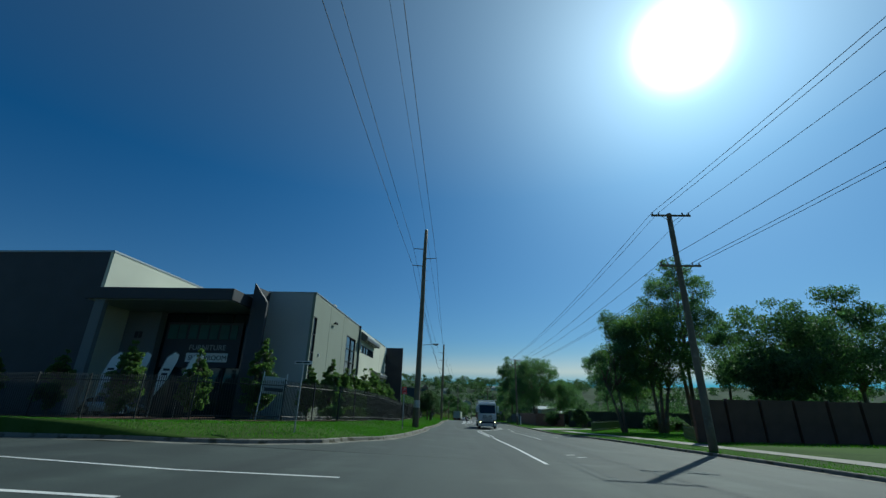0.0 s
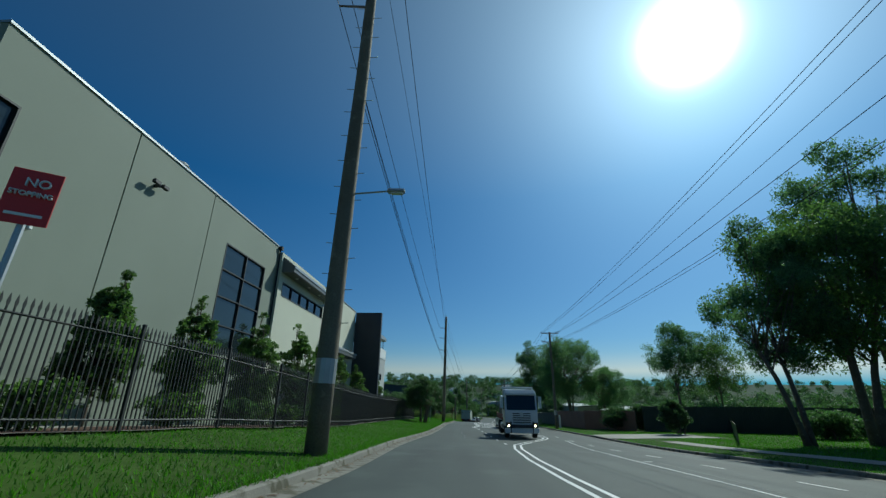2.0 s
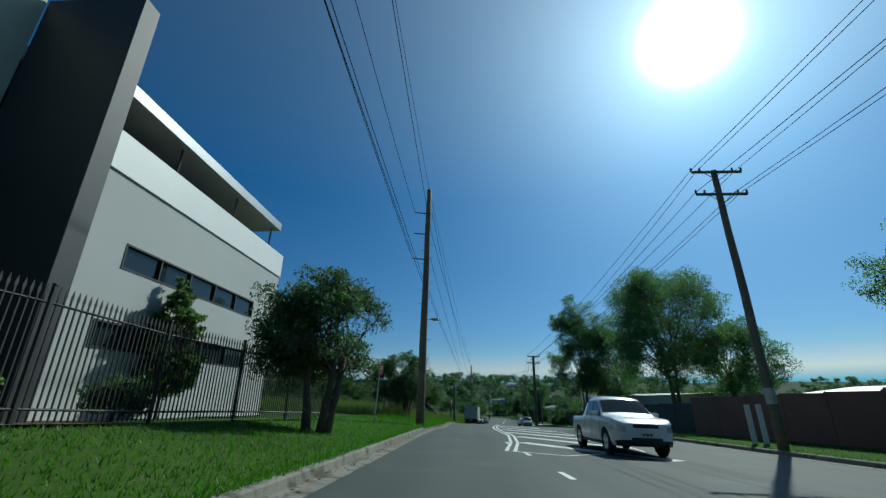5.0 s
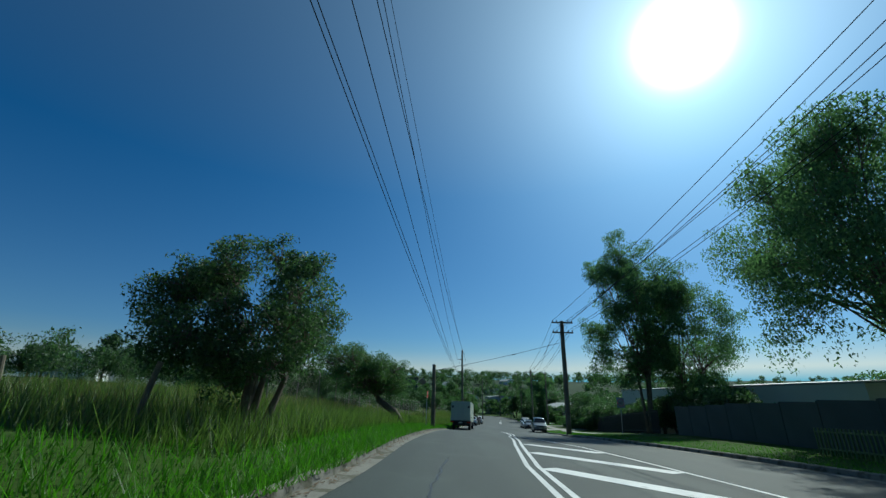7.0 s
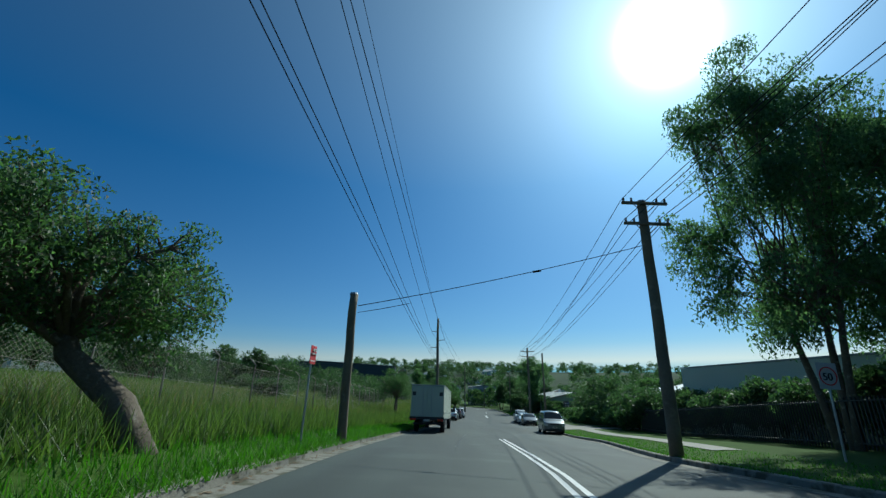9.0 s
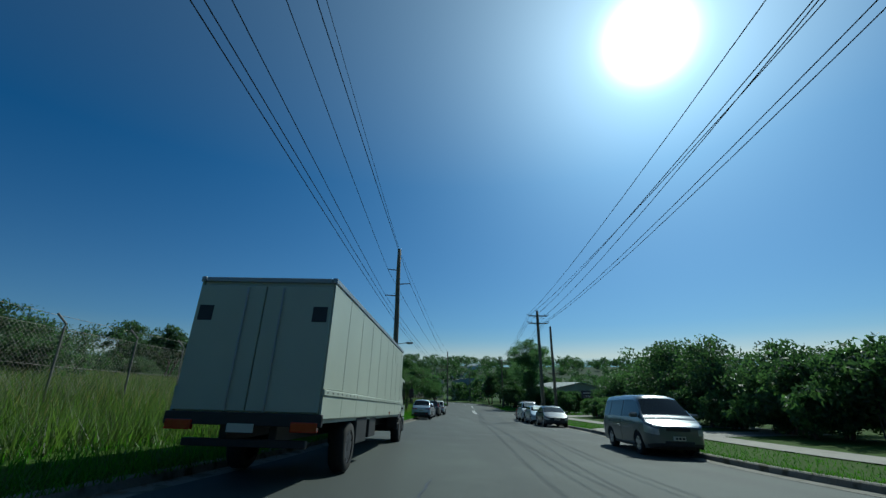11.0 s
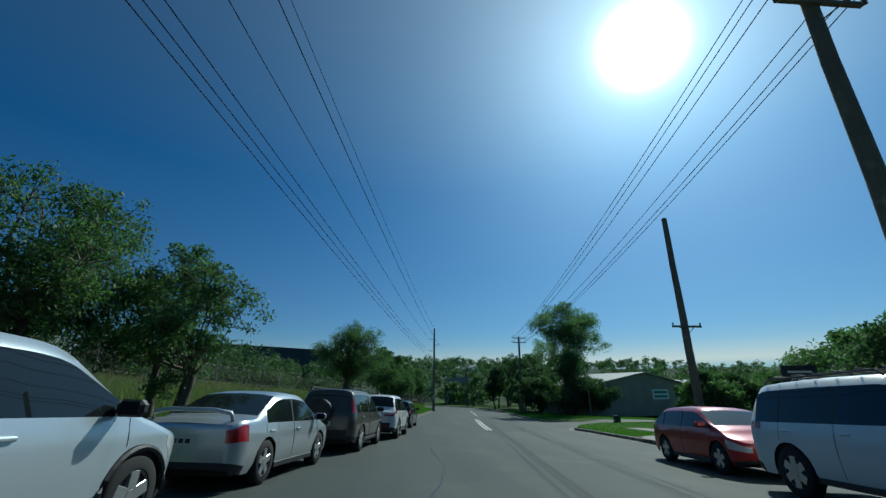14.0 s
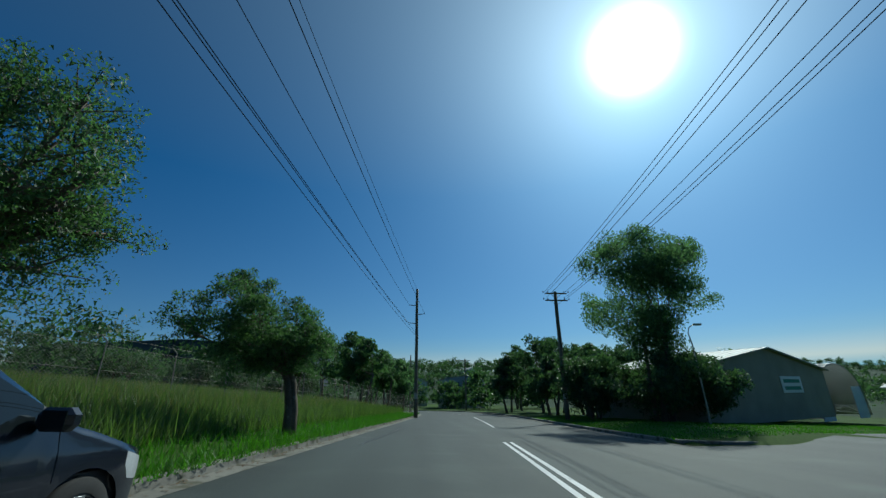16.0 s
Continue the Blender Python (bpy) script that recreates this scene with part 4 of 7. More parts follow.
# columnar shrubs between the black fence and the showroom
SHRUBS = [(-9.6, 31.5, 3.2), (-9.6, 36.4, 4.2), (-9.6, 41.0, 4.0), (-9.7, 45.2, 4.4), (-9.8, 50.4, 5.0), (-9.8, 56.3, 5.6), (-9.8, 60.7, 5.5), (-9.8, 66.4, 5.0), (-9.8, 73.0, 4.9), (-9.7, 83.0, 4.6),
          (-12.4, 29.8, 4.6), (-15.8, 28.6, 3.8), (-20.0, 28.4, 4.2), (-24.0, 28.0, 3.6), (-29.0, 28.6, 3.6)]
for k, (x, y, h) in enumerate(SHRUBS):
    plant((x, y), "young columnar ornamental pear behind the fence", "shrubs along the fence", seed=150 + k, h=1.1 * h, crown_r=0.34 * h, crown_from=0.25, lobes=80, count=22000, size=0.12, leaf="leaf4", trunk_r=0.06, lobe=0.3, taper=0.62)


# ---- grass ----
def blades(name, pts, lo, hi, width, material, label, seed, bend=0.35):
    rng = np.random.default_rng(seed)
    p = np.array(pts)
    n = len(p)
    hgt = rng.uniform(lo, hi, (n, 1))
    a = rng.uniform(0, math.tau, n)
    side = np.stack([np.cos(a), np.sin(a), np.zeros(n)], 1) * width
    tipv = p + np.stack([rng.normal(0, bend, n), rng.normal(0, bend, n), np.ones(n)], 1) * hgt
    me = quick_mesh(name, np.stack([p - side, p + side, tipv], 1).reshape(-1, 3), 3)
    me.materials.append(material)
    return tagged(new(name, me), label, "grass", kind="stuff")


def scatter(rng, count, y0, y1, d0, d1, side=-1):
    out = []
    while len(out) < count:
        y = rng.uniform(y0, y1)
        d = d0 + (d1 - d0) * rng.random() ** 1.4
        x = left_x(y) - d if side < 0 else right_edge(y) + d
        if side > 0 and near_side(x) - 0.4 < y < far_side(x) + 0.4:
            continue
        if side > 0 and (65 < y < 72 or 155.5 < y < 164 or 188.5 < y < 197) and d < 9.5:
            continue
        if side > 0 and (131 < y < 204 and 2.4 < d < 3.8 or y < 64 and 2.1 < d < 3.5):
            continue
        out.append((x, y, ground(x, y) - 0.01))
    return out


rg = np.random.default_rng(7)
blades("mown_grass", scatter(rg, 60000, 24, 98, 0.17, 4.6), 0.04, 0.1, 0.012, M["grass"], "short bright green mown verge grass", 1)
blades("mown_grass", scatter(rg, 30000, 12, 200, 0.17, 3.6, 1), 0.04, 0.1, 0.014, M["grass"], "short green mown verge grass", 2)
blades("mown_grass", scatter(rg, 45000, 30, 76, 3.4, 26, 1), 0.05, 0.14, 0.022, M["grass"], "green grass across the open yard", 11)
blades("mown_grass", scatter(rg, 70000, 192, 244, 0.17, 34, 1), 0.04, 0.1, 0.02, M["grass"], "bright green lawn beside the side street", 3)
blades("verge_grass", scatter(rg, 60000, 96, 250, 0.17, 4.0), 0.1, 0.32, 0.012, M["grass"], "lush green unmown verge grass", 4)
blades("tall_grass", scatter(rg, 130000, 99, 255, 1.6, 16), 0.3, 0.85, 0.014, M["tall"], "tall green and yellow field grass", 5)
blades("tall_grass", scatter(rg, 50000, 100, 300, 10, 60), 0.4, 0.9, 0.035, M["tall"], "tall field grass on the slope", 6)
blades("seed_heads", scatter(rg, 40000, 100, 260, 4, 40), 0.5, 1.0, 0.012, M["straw"], "dry straw-coloured seed heads in the field", 7)
blades("edge_grass", scatter(rg, 26000, 92, 262, -0.06, 0.5), 0.08, 0.26, 0.01, M["grass"], "grass hanging over the kerb", 8, 0.6)
blades("edge_grass", scatter(rg, 9000, 24, 92, 0.08, 0.4), 0.04, 0.12, 0.01, M["grass"], "grass creeping over the kerb", 9, 0.6)
blades("edge_grass", scatter(rg, 9000, 12, 204, 0.05, 0.4, 1), 0.04, 0.12, 0.012, M["grass"], "grass creeping over the kerb", 10, 0.6)
corner = []
while len(corner) < 45000:
    x, y = rg.uniform(-32, -3.2), rg.uniform(17.7, 30)
    if x < left_x(y) - 0.2 and y > np.interp(x, [p[0] for p in FLARE], [p[1] for p in FLARE]) + 0.25:
        corner.append((x, y, ground(x, y) - 0.01))
blades("mown_grass", corner, 0.04, 0.1, 0.015, M["grass"], "short green mown lawn round the street corner", 12)
# fallen leaves and twigs in the gutter
lit = np.array([(left_x(y) + d, y, crown(left_x(y) + d, y) + 0.02) for y, d in zip(rg.uniform(26, 250, 5000), np.abs(rg.normal(0, 0.14, 5000)))])
la = rg.normal(size=(5000, 3)) * np.array([1, 1, 0.25]) * 0.03
lb = np.cross(la, np.array([0, 0, 1.0])) * 0.5
me = quick_mesh("leaf_litter", np.stack([lit - la, lit + lb, lit + la, lit - lb], 1).reshape(-1, 3), 4)
me.materials.append(mat("dry_leaf_litter", (0.14, 0.1, 0.06), 0.9, scale=8, amount=0.5))
tagged(new("leaf_litter", me), "dry leaves and dirt lying in the gutter", "leaf litter", kind="stuff")


# ---- showroom and warehouse on the left ----
def pane_window(parent, x, y0, y1, z0, z1, cols, rows, depth=0.12, frame_mat="black"):
    """A window in a wall that faces +x: recessed panes in a dark frame."""
    win = new("window")
    win.parent = parent
    f = 0.06
    fr = bmesh.new()
    for lo, hi in (((y0, z0), (y1, z0 + f)), ((y0, z1 - f), (y1, z1)), ((y0, z0 + f), (y0 + f, z1 - f)), ((y1 - f, z0 + f), (y1, z1 - f))):
        box(fr, (x - depth, lo[0], lo[1]), (x + 0.02, hi[0], hi[1]))
    for k in range(1, cols):
        yy = y0 + (y1 - y0) * k / cols
        box(fr, (x - depth, yy - 0.03, z0 + f), (x + 0.01, yy + 0.03, z1 - f))
    for k in range(1, rows):
        zz = z0 + (z1 - z0) * k / rows
        box(fr, (x - depth + 0.01, y0 + f, zz - 0.03), (x + 0.005, y1 - f, zz + 0.03))
    part("window_frame", fr, M[frame_mat], win, "black aluminium window frame")
    for i in range(cols):
        for j in range(rows):
            ya, yb = y0 + (y1 - y0) * i / cols, y0 + (y1 - y0) * (i + 1) / cols
            za, zb = z0 + (z1 - z0) * j / rows, z0 + (z1 - z0) * (j + 1) / rows
            part("pane", boxes(((x - depth - 0.02, ya + 0.02, za + 0.02), (x - depth + 0.03, yb - 0.02, zb - 0.02))), M["glass"], win)
    return win


def wall_with_holes(x0, x1, y0, y1, z0, z1, holes, panels=()):
    """A wall between x0 and x1 that faces +x, with openings (ya, yb, za, zb) cut through it and panel joints."""
    ys = sorted({y0, y1, *[h[0] for h in holes], *[h[1] for h in holes], *panels})
    out, bm = [], bmesh.new()
    for a, b in zip(ys, ys[1:]):
        if a in panels:
            out.append(bm)
            bm = bmesh.new()
        ga = a + (0.03 if a in panels else 0)
        gb = b - (0.03 if b in panels else 0)
        cuts = sorted([(h[2], h[3]) for h in holes if h[0] <= a + 1e-6 and h[1] >= b - 1e-6])
        z = z0
        for lo, hi in cuts:
            if lo > z:
                box(bm, (x0, ga, z), (x1, gb, lo))
            z = hi
        if z < z1:
            box(bm, (x0, ga, z), (x1, gb, z1))
    out.append(bm)
    for bm in out:
        bmesh.ops.remove_doubles(bm, verts=bm.verts, dist=0.0005)
    return out


def wall_parts(bms, material, parent, label):
    for bm in bms:
        part("wall_panel", bm, material, parent, label)


BX, BY = -12.02, 37.63
showroom = thing("showroom_building", (BX, BY, 0), "modern grey and cream tilt-panel showroom with dark canopy", "building", rz=-0.57)
GZ = ground(-14, 45) - 0.1
# side wall, block A: local y 0 to 19.4
TOPA = 8.42
w1, w2 = (0.2, 1.04, -1.2, 6.38), (11.95, 16.5, 0.75, 6.45)
wall = wall_with_holes(-0.25, 0.0, 0.0, 18.15, GZ - 1.0, TOPA, [w1, w2], panels=(5.02, 10.2))
wall_parts(wall, M["greywall"], showroom, "grey-green rendered concrete panels with dark joints")
part("panel_backing", boxes(((-0.3, 0.3, GZ - 1.0), (-0.26, 0.4, TOPA - 0.2)), ((-0.27, 4.92, GZ), (-0.255, 5.12, TOPA - 0.1)), ((-0.27, 10.1, GZ), (-0.255, 10.3, TOPA - 0.1))), M["charcoal"], showroom)
pane_window(showroom, 0.0, *w1[:2], *w1[2:], 1, 5)
pane_window(showroom, 0.0, *w2[:2], *w2[2:], 2, 4)
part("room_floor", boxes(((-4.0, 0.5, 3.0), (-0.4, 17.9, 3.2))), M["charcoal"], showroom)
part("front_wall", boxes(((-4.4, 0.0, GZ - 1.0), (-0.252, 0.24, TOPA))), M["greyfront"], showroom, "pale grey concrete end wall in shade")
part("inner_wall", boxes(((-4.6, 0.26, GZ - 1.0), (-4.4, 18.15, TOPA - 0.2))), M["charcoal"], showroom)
part("flat_roof", boxes(((-19.0, 0.3, TOPA - 0.6), (-0.26, 38.0, TOPA - 0.3))), M["tin"], showroom)
part("coping", boxes(((-0.31, -0.03, TOPA), (0.05, 18.18, TOPA + 0.09)), ((-4.45, -0.05, TOPA), (-0.32, 0.27, TOPA + 0.09))), M["fascia"], showroom, "pale metal parapet capping")
bm = bmesh.new()
box(bm, (-1.2, 8.2, TOPA - 0.3), (-0.6, 8.8, TOPA + 0.35), 0.03)
tube(bm, [(-0.9, 8.5, TOPA + 0.3), (-0.9, 8.5, TOPA + 0.55)], [0.22, 0.22], 10)
tube(bm, [(-0.9, 8.5, TOPA + 0.6), (-0.9, 8.5, TOPA + 0.78)], [0.42, 0.3], 12)
part("roof_vent", bm, M["tin"], showroom, "white capped roof ventilator")
for yy, zz in ((6.3, 6.76),):
    fl = part("floodlight", boxes(((0.0, yy - 0.05, zz - 0.05), (0.25, yy + 0.05, zz + 0.05))), M["black"], showroom, "black twin floodlight on the wall")
    part("lamp_head", boxes(((0.2, yy - 0.42, zz - 0.04), (0.36, yy - 0.08, zz + 0.12)), ((0.2, yy + 0.08, zz - 0.04), (0.36, yy + 0.42, zz + 0.12)), bevel=0.02), M["black"], fl)
part("wall_lamp", boxes(((0.0, 2.25, 3.15), (0.14, 2.39, 3.4)), bevel=0.03), M["white"], showroom, "small white wall light")
# dark fin, canopy and shaded entrance
bm = bmesh.new()
prism(bm, [(-4.25, TOPA + 0.1), (-4.25, GZ - 1), (-3.0, GZ - 1), (-3.0, TOPA - 1.5)], -2.8, -2.5, 1)
prism(bm, [(-2.5, GZ - 1), (-0.0, GZ - 1), (-0.0, TOPA), (-2.5, TOPA - 0.15)], -4.25, -4.12, 0)
part("fin_wall", bm, M["charcoal"], showroom, "dark pointed fin wall beside the canopy")
part("canopy", boxes(((-16.15, -5.2, 6.55), (-4.6, 0.2, 7.45)), bevel=0.03), M["charcoal"], showroom, "wide charcoal flat canopy over the entrance")
part("canopy_soffit", boxes(((-16.0, -5.0, 6.5), (-4.75, 0.1, 6.548))), M["fascia"], showroom)
part("shop_front", boxes(((-17.5, 0.6, GZ - 1), (-4.62, 0.7, 6.54))), M["glass"], showroom, "dark shop window wall under the canopy")
for k in range(6):
    x = -16.2 + 2.2 * k
    part("mullion", boxes(((x, 0.48, GZ - 1), (x + 0.08, 0.6, 6.54))), M["black"], showroom)
# Pillar grey darkened to paint in the shade under the canopy.
shade_grey = mat("shaded_grey_render", (0.17, 0.18, 0.18), 0.8, scale=1.0, amount=0.1)
part("pillar", boxes(((-15.4, -5.0, GZ - 1), (-14.6, -4.6, 6.5)), bevel=0.02), shade_grey, showroom, "grey rendered canopy pillar")
part("pillar", boxes(((-16.6, -0.4, GZ - 1), (-13.2, 0.4, 6.5)), bevel=0.02), shade_grey, showroom, "grey rendered entrance panel")
part("upper_wall", boxes(((-17.5, 0.3, 7.5), (-4.62, 0.6, TOPA - 0.1))), M["charcoal"], showroom)


def lettering(text, size, material, parent, at, rx=90, rz=0, name="sign_letters"):
    cu = bpy.data.curves.new(name, "FONT")
    cu.body, cu.size, cu.extrude = text, size, 0.012
    tmp = bpy.data.objects.new("tmp", cu)
    scene.collection.objects.link(tmp)
    bpy.context.view_layer.update()
    me = bpy.data.meshes.new_from_object(tmp.evaluated_get(bpy.context.evaluated_depsgraph_get()))
    bpy.data.objects.remove(tmp)
    me.materials.clear()
    me.materials.append(material)
    ob = new(name, me)
    ob.matrix_basis = pose(*at, rx, 0, rz)
    ob.parent = parent
    return ob


signg = mat("green_letters", (0.03, 0.1, 0.09), 0.6)
board = part("shop_sign", boxes(((-12.9, 0.3, 1.9), (-6.2, 0.46, 5.7))), M["charcoal"], showroom, "dark shop sign above the entrance")
lettering("FURNITURE", 0.62, M["greyfront"], board, (-10.6, 0.28, 3.35))
part("sign_band", boxes(((-10.7, 0.27, 2.35), (-7.1, 0.3, 3.1))), M["white"], board, "white sign band")
lettering("SHOWROOM", 0.55, M["charcoal"], board, (-10.5, 0.255, 2.52))
for k, wd in enumerate((0.85, 0.7, 0.75, 0.8, 0.75, 0.8, 0.6)):
    part("sign_bar", boxes(((-12.7 + 0.92 * k, 0.24, 4.25), (-12.7 + 0.92 * k + wd, 0.3, 5.5)), bevel=0.03), signg, board, "dark green raised sign shape")
part("number_bar", boxes(((-15.1, -0.46, 4.2), (-14.85, -0.4, 4.75)), ((-14.75, -0.46, 4.2), (-14.5, -0.4, 4.75))), M["charcoal"], showroom)

# cream middle section
w3, w4 = (18.75, 27.4, 5.18, 6.15), (28.0, 36.9, 1.05, 2.0)
wall_parts(wall_with_holes(0.0, 0.25, 18.15, 39.0, GZ - 1.5, 8.1, [w3, w4], panels=(27.45, 33.25)), M["cream"], showroom, "cream rendered wall lit by the sun")
part("return_wall", boxes(((-0.25, 18.152, GZ - 1.5), (-0.002, 18.35, TOPA))), M["greywall"], showroom)
part("downpipe", tubes(([(0.1, 18.05, GZ - 1.0), (0.1, 18.05, TOPA - 0.15)], 0.05), sides=8), M["black"], showroom, "black rainwater downpipe")
part("rain_head", boxes(((0.0, 17.92, TOPA - 0.2), (0.24, 18.2, TOPA + 0.06)), bevel=0.02), M["black"], showroom)
pane_window(showroom, 0.25, *w3[:2], *w3[2:], 5, 1)
pane_window(showroom, 0.25, *w4[:2], *w4[2:], 5, 1)
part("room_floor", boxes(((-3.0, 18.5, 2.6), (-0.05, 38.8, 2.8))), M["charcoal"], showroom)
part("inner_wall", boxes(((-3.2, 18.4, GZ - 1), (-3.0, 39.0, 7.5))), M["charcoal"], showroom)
part("coping", boxes(((-0.05, 28.1, 8.1), (0.3, 39.0, 8.18))), M["fascia"], showroom)
bm = bmesh.new()
prism(bm, [(0.0, 7.75), (0.26, 6.75), (1.02, 6.72), (1.1, 6.78), (1.1, 7.2), (0.0, 8.05)], 18.4, 28.0, 1)
# Eave and awning metal is coloured dark for the shade on their undersides.
soffit = mat("shade_darkened_soffit_metal", (0.13, 0.135, 0.13), 0.5, 0.2, scale=3, amount=0.12)
eave = part("upper_eave", bm, soffit, showroom, "grey metal eave over the high windows")
part("gutter_edge", boxes(((1.09, 18.38, 7.02), (1.15, 28.02, 7.22)), bevel=0.015), M["fascia"], eave, "pale gutter edge")
for yy in (20.0, 22.5, 25.0, 27.3):
    part("downlight", tubes(([(0.7, yy, 6.68), (0.7, yy, 6.76)], 0.1), sides=10), M["white"], eave)
bm = bmesh.new()
prism(bm, [(0.25, 2.62), (1.02, 2.6), (1.1, 2.66), (1.1, 3.12), (0.25, 3.55)], 27.5, 37.3, 1)
aw = part("lower_awning", bm, soffit, showroom, "grey metal awning over the low windows")
part("gutter_edge", boxes(((1.09, 27.48, 2.94), (1.15, 37.32, 3.14)), bevel=0.015), M["fascia"], aw, "pale gutter edge")
for yy in (29.5, 32, 35):
    part("downlight", tubes(([(0.7, yy, 2.58), (0.7, yy, 2.64)], 0.1), sides=10), M["white"], aw)
part("planter_wall", boxes(((0.255, 18.5, GZ - 1.5), (0.5, 27.0, -0.75))), M["greywall"], showroom)
part("floodlight", tubes(([(0.0, 17.7, 2.2), (0.35, 17.7, 2.25)], [0.03, 0.09]), sides=8), M["white"], showroom, "small white camera on the wall")
# dark blade wall and white office wing beyond
part("blade_wall", boxes(((0.3, 39.0, GZ - 3), (3.3, 39.6, 8.05)), bevel=0.02), M["charcoal"], showroom, "tall dark charcoal blade wall")
w5, w6 = (43.0, 51.8, 0.98, 1.85), (42.6, 51.8, -1.6, -0.75)
wall_parts(wall_with_holes(1.0, 1.25, 39.6, 54.3, GZ - 3, 3.95, [w5, w6]), M["greyfront"], showroom, "pale grey office wall")
part("balcony_wall", boxes(((0.95, 39.6, 3.95), (1.31, 54.35, 5.3))), M["white"], showroom, "white balcony parapet")
pane_window(showroom, 1.25, *w5[:2], *w5[2:], 5, 1)
pane_window(showroom, 1.25, *w6[:2], *w6[2:], 5, 1)
part("balcony_back", boxes(((-2.5, 39.6, GZ - 3), (-2.3, 53.0, 6.6))), M["glass"], showroom)
part("end_wall", boxes(((-2.3, 54.05, GZ - 3), (0.99, 54.3, 3.95))), M["greyfront"], showroom)
bm = bmesh.new()
prism(bm, [(-3.0, 6.45), (1.5, 6.5), (1.5, 6.95), (-3.0, 7.0)], 39.6, 53.1, 1)
part("balcony_roof", bm, M["fascia"], showroom, "thin grey balcony roof")
for yy in (44.5, 48.8, 52.7):
    part("post", tubes(([(1.1, yy, 5.25), (1.1, yy, 6.55)], 0.05), sides=8), M["black"], showroom)
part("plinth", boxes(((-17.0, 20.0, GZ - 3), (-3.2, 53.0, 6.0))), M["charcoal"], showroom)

hall = thing("warehouse", (-28.3, 34.2, 0), "tall warehouse with shade-dark front and sunlit cream side", "building", rz=-2.2)
# Charcoal here paints the shade on the face turned from the sun.
part("front_wall", boxes(((-45, 0, -4), (-0.3, 0.3, 10.85))), M["charcoal"], hall, "front wall coloured dark for its shade")
part("side_wall", boxes(((-0.3, 0.0, -4), (0, 62, 10.85))), M["cream"], hall, "cream metal side wall")
part("roof", boxes(((-45, 0.31, 10.4), (-0.31, 62, 10.7))), M["tin"], hall)
part("coping", boxes(((-45, -0.06, 10.85), (0.05, 0.33, 11.0)), ((-0.33, 0.34, 10.85), (0.05, 62, 11.0))), M["fascia"], hall)

# feather banners in the forecourt
bn = None
for k, (x, y) in enumerate(((-24.0, 31.2), (-22.0, 31.1), (-19.95, 30.95), (-18.15, 30.8))):
    z = ground(x, y) + 0.4
    if bn is None:
        bn = thing("feather_banner", (x, y, z), "white teardrop advertising banner on a bent pole", "banner", "banners in the forecourt", rz=14)
        part("pole", tubes(([(0, 0, -0.5), (0.05, 0, 2.4), (0.35, 0, 3.5), (0.8, 0, 3.9), (1.1, 0, 3.7)], [0.025, 0.02, 0.015, 0.012, 0.01]), sides=6), M["steel"], bn)
        bm = bmesh.new()
        out = [(0.03, 0.9), (0.08, 2.4), (0.38, 3.45), (0.8, 3.84), (1.08, 3.66), (1.02, 3.2), (0.6, 1.9)]
        prism(bm, out, -0.012, 0.012, 1)
        cl = part("banner_cloth", bm, M["white"], bn, "white teardrop cloth")
        part("banner_bar", boxes(((0.3, -0.02, 2.6), (0.7, -0.013, 2.75)), ((0.25, -0.02, 2.3), (0.62, -0.013, 2.45))), M["charcoal"], cl)
    else:
        copy_thing(bn, pose(x, y, z, 0, 0, 14))


# ---- black steel fence ----
PICKET = bmesh.new()
box(PICKET, (-0.012, -0.012, 0.08), (0.012, 0.012, 2.12))
prism(PICKET, [(-0.014, 2.12), (0.014, 2.12), (0.03, 2.2), (0.0, 2.34), (-0.03, 2.2)], -0.006, 0.006, 0)
me_p = bpy.data.meshes.new("picket")
PICKET.to_mesh(me_p)
me_p.materials.append(M["black"])
FENCE = [(-34.0, 26.2), (-26.0, 25.8), (-14.0, 25.6), (-10.0, 28.0), (-7.9, 33.0), (-7.0, 39.0), (-6.5, 46.0), (-6.35, 55.0), (-6.75, 66.0), (-6.3, 78.0), (-5.2, 87.0)]
fence = thing("steel_fence", (0, 0, 0), "black steel fence with curved spear-topped pickets", "fence")
run = along(FENCE, 0.125)
run = [p for k, p in enumerate(run) if k == 0 or (p - run[k - 1]).length > 0.02]
post_pts = along(FENCE, 2.45)
pv = np.array([v.co[:] for v in me_p.vertices])
rest_v, rest_f = [], []
made = 0
for k, p in enumerate(run):
    d = (run[min(k + 1, len(run) - 1)] - run[max(k - 1, 0)]).normalized()
    a = math.atan2(d.y, d.x)
    z = ground(p.x, p.y)
    if 34.0 < p.y < 71.0 and made < 298:
        ob = new("picket", me_p)
        ob.matrix_basis = pose(p.x, p.y, z, 0, 0, math.degrees(a) + 90)
        ob.parent = fence
        made += 1
    else:
        c, s = math.cos(a + math.pi / 2), math.sin(a + math.pi / 2)
        off = len(rest_v)
        rest_v += [(p.x + c * v[0] - s * v[1], p.y + s * v[0] + c * v[1], z + v[2]) for v in pv]
        rest_f += [tuple(off + i for i in f.vertices) for f in me_p.polygons]
me = bpy.data.meshes.new("picket_row")
me.from_pydata(rest_v, [], rest_f)
me.materials.append(M["black"])
pf = new("picket_row", me)
pf.parent = fence
tagged(pf, "more black spear-topped pickets", kind="stuff")
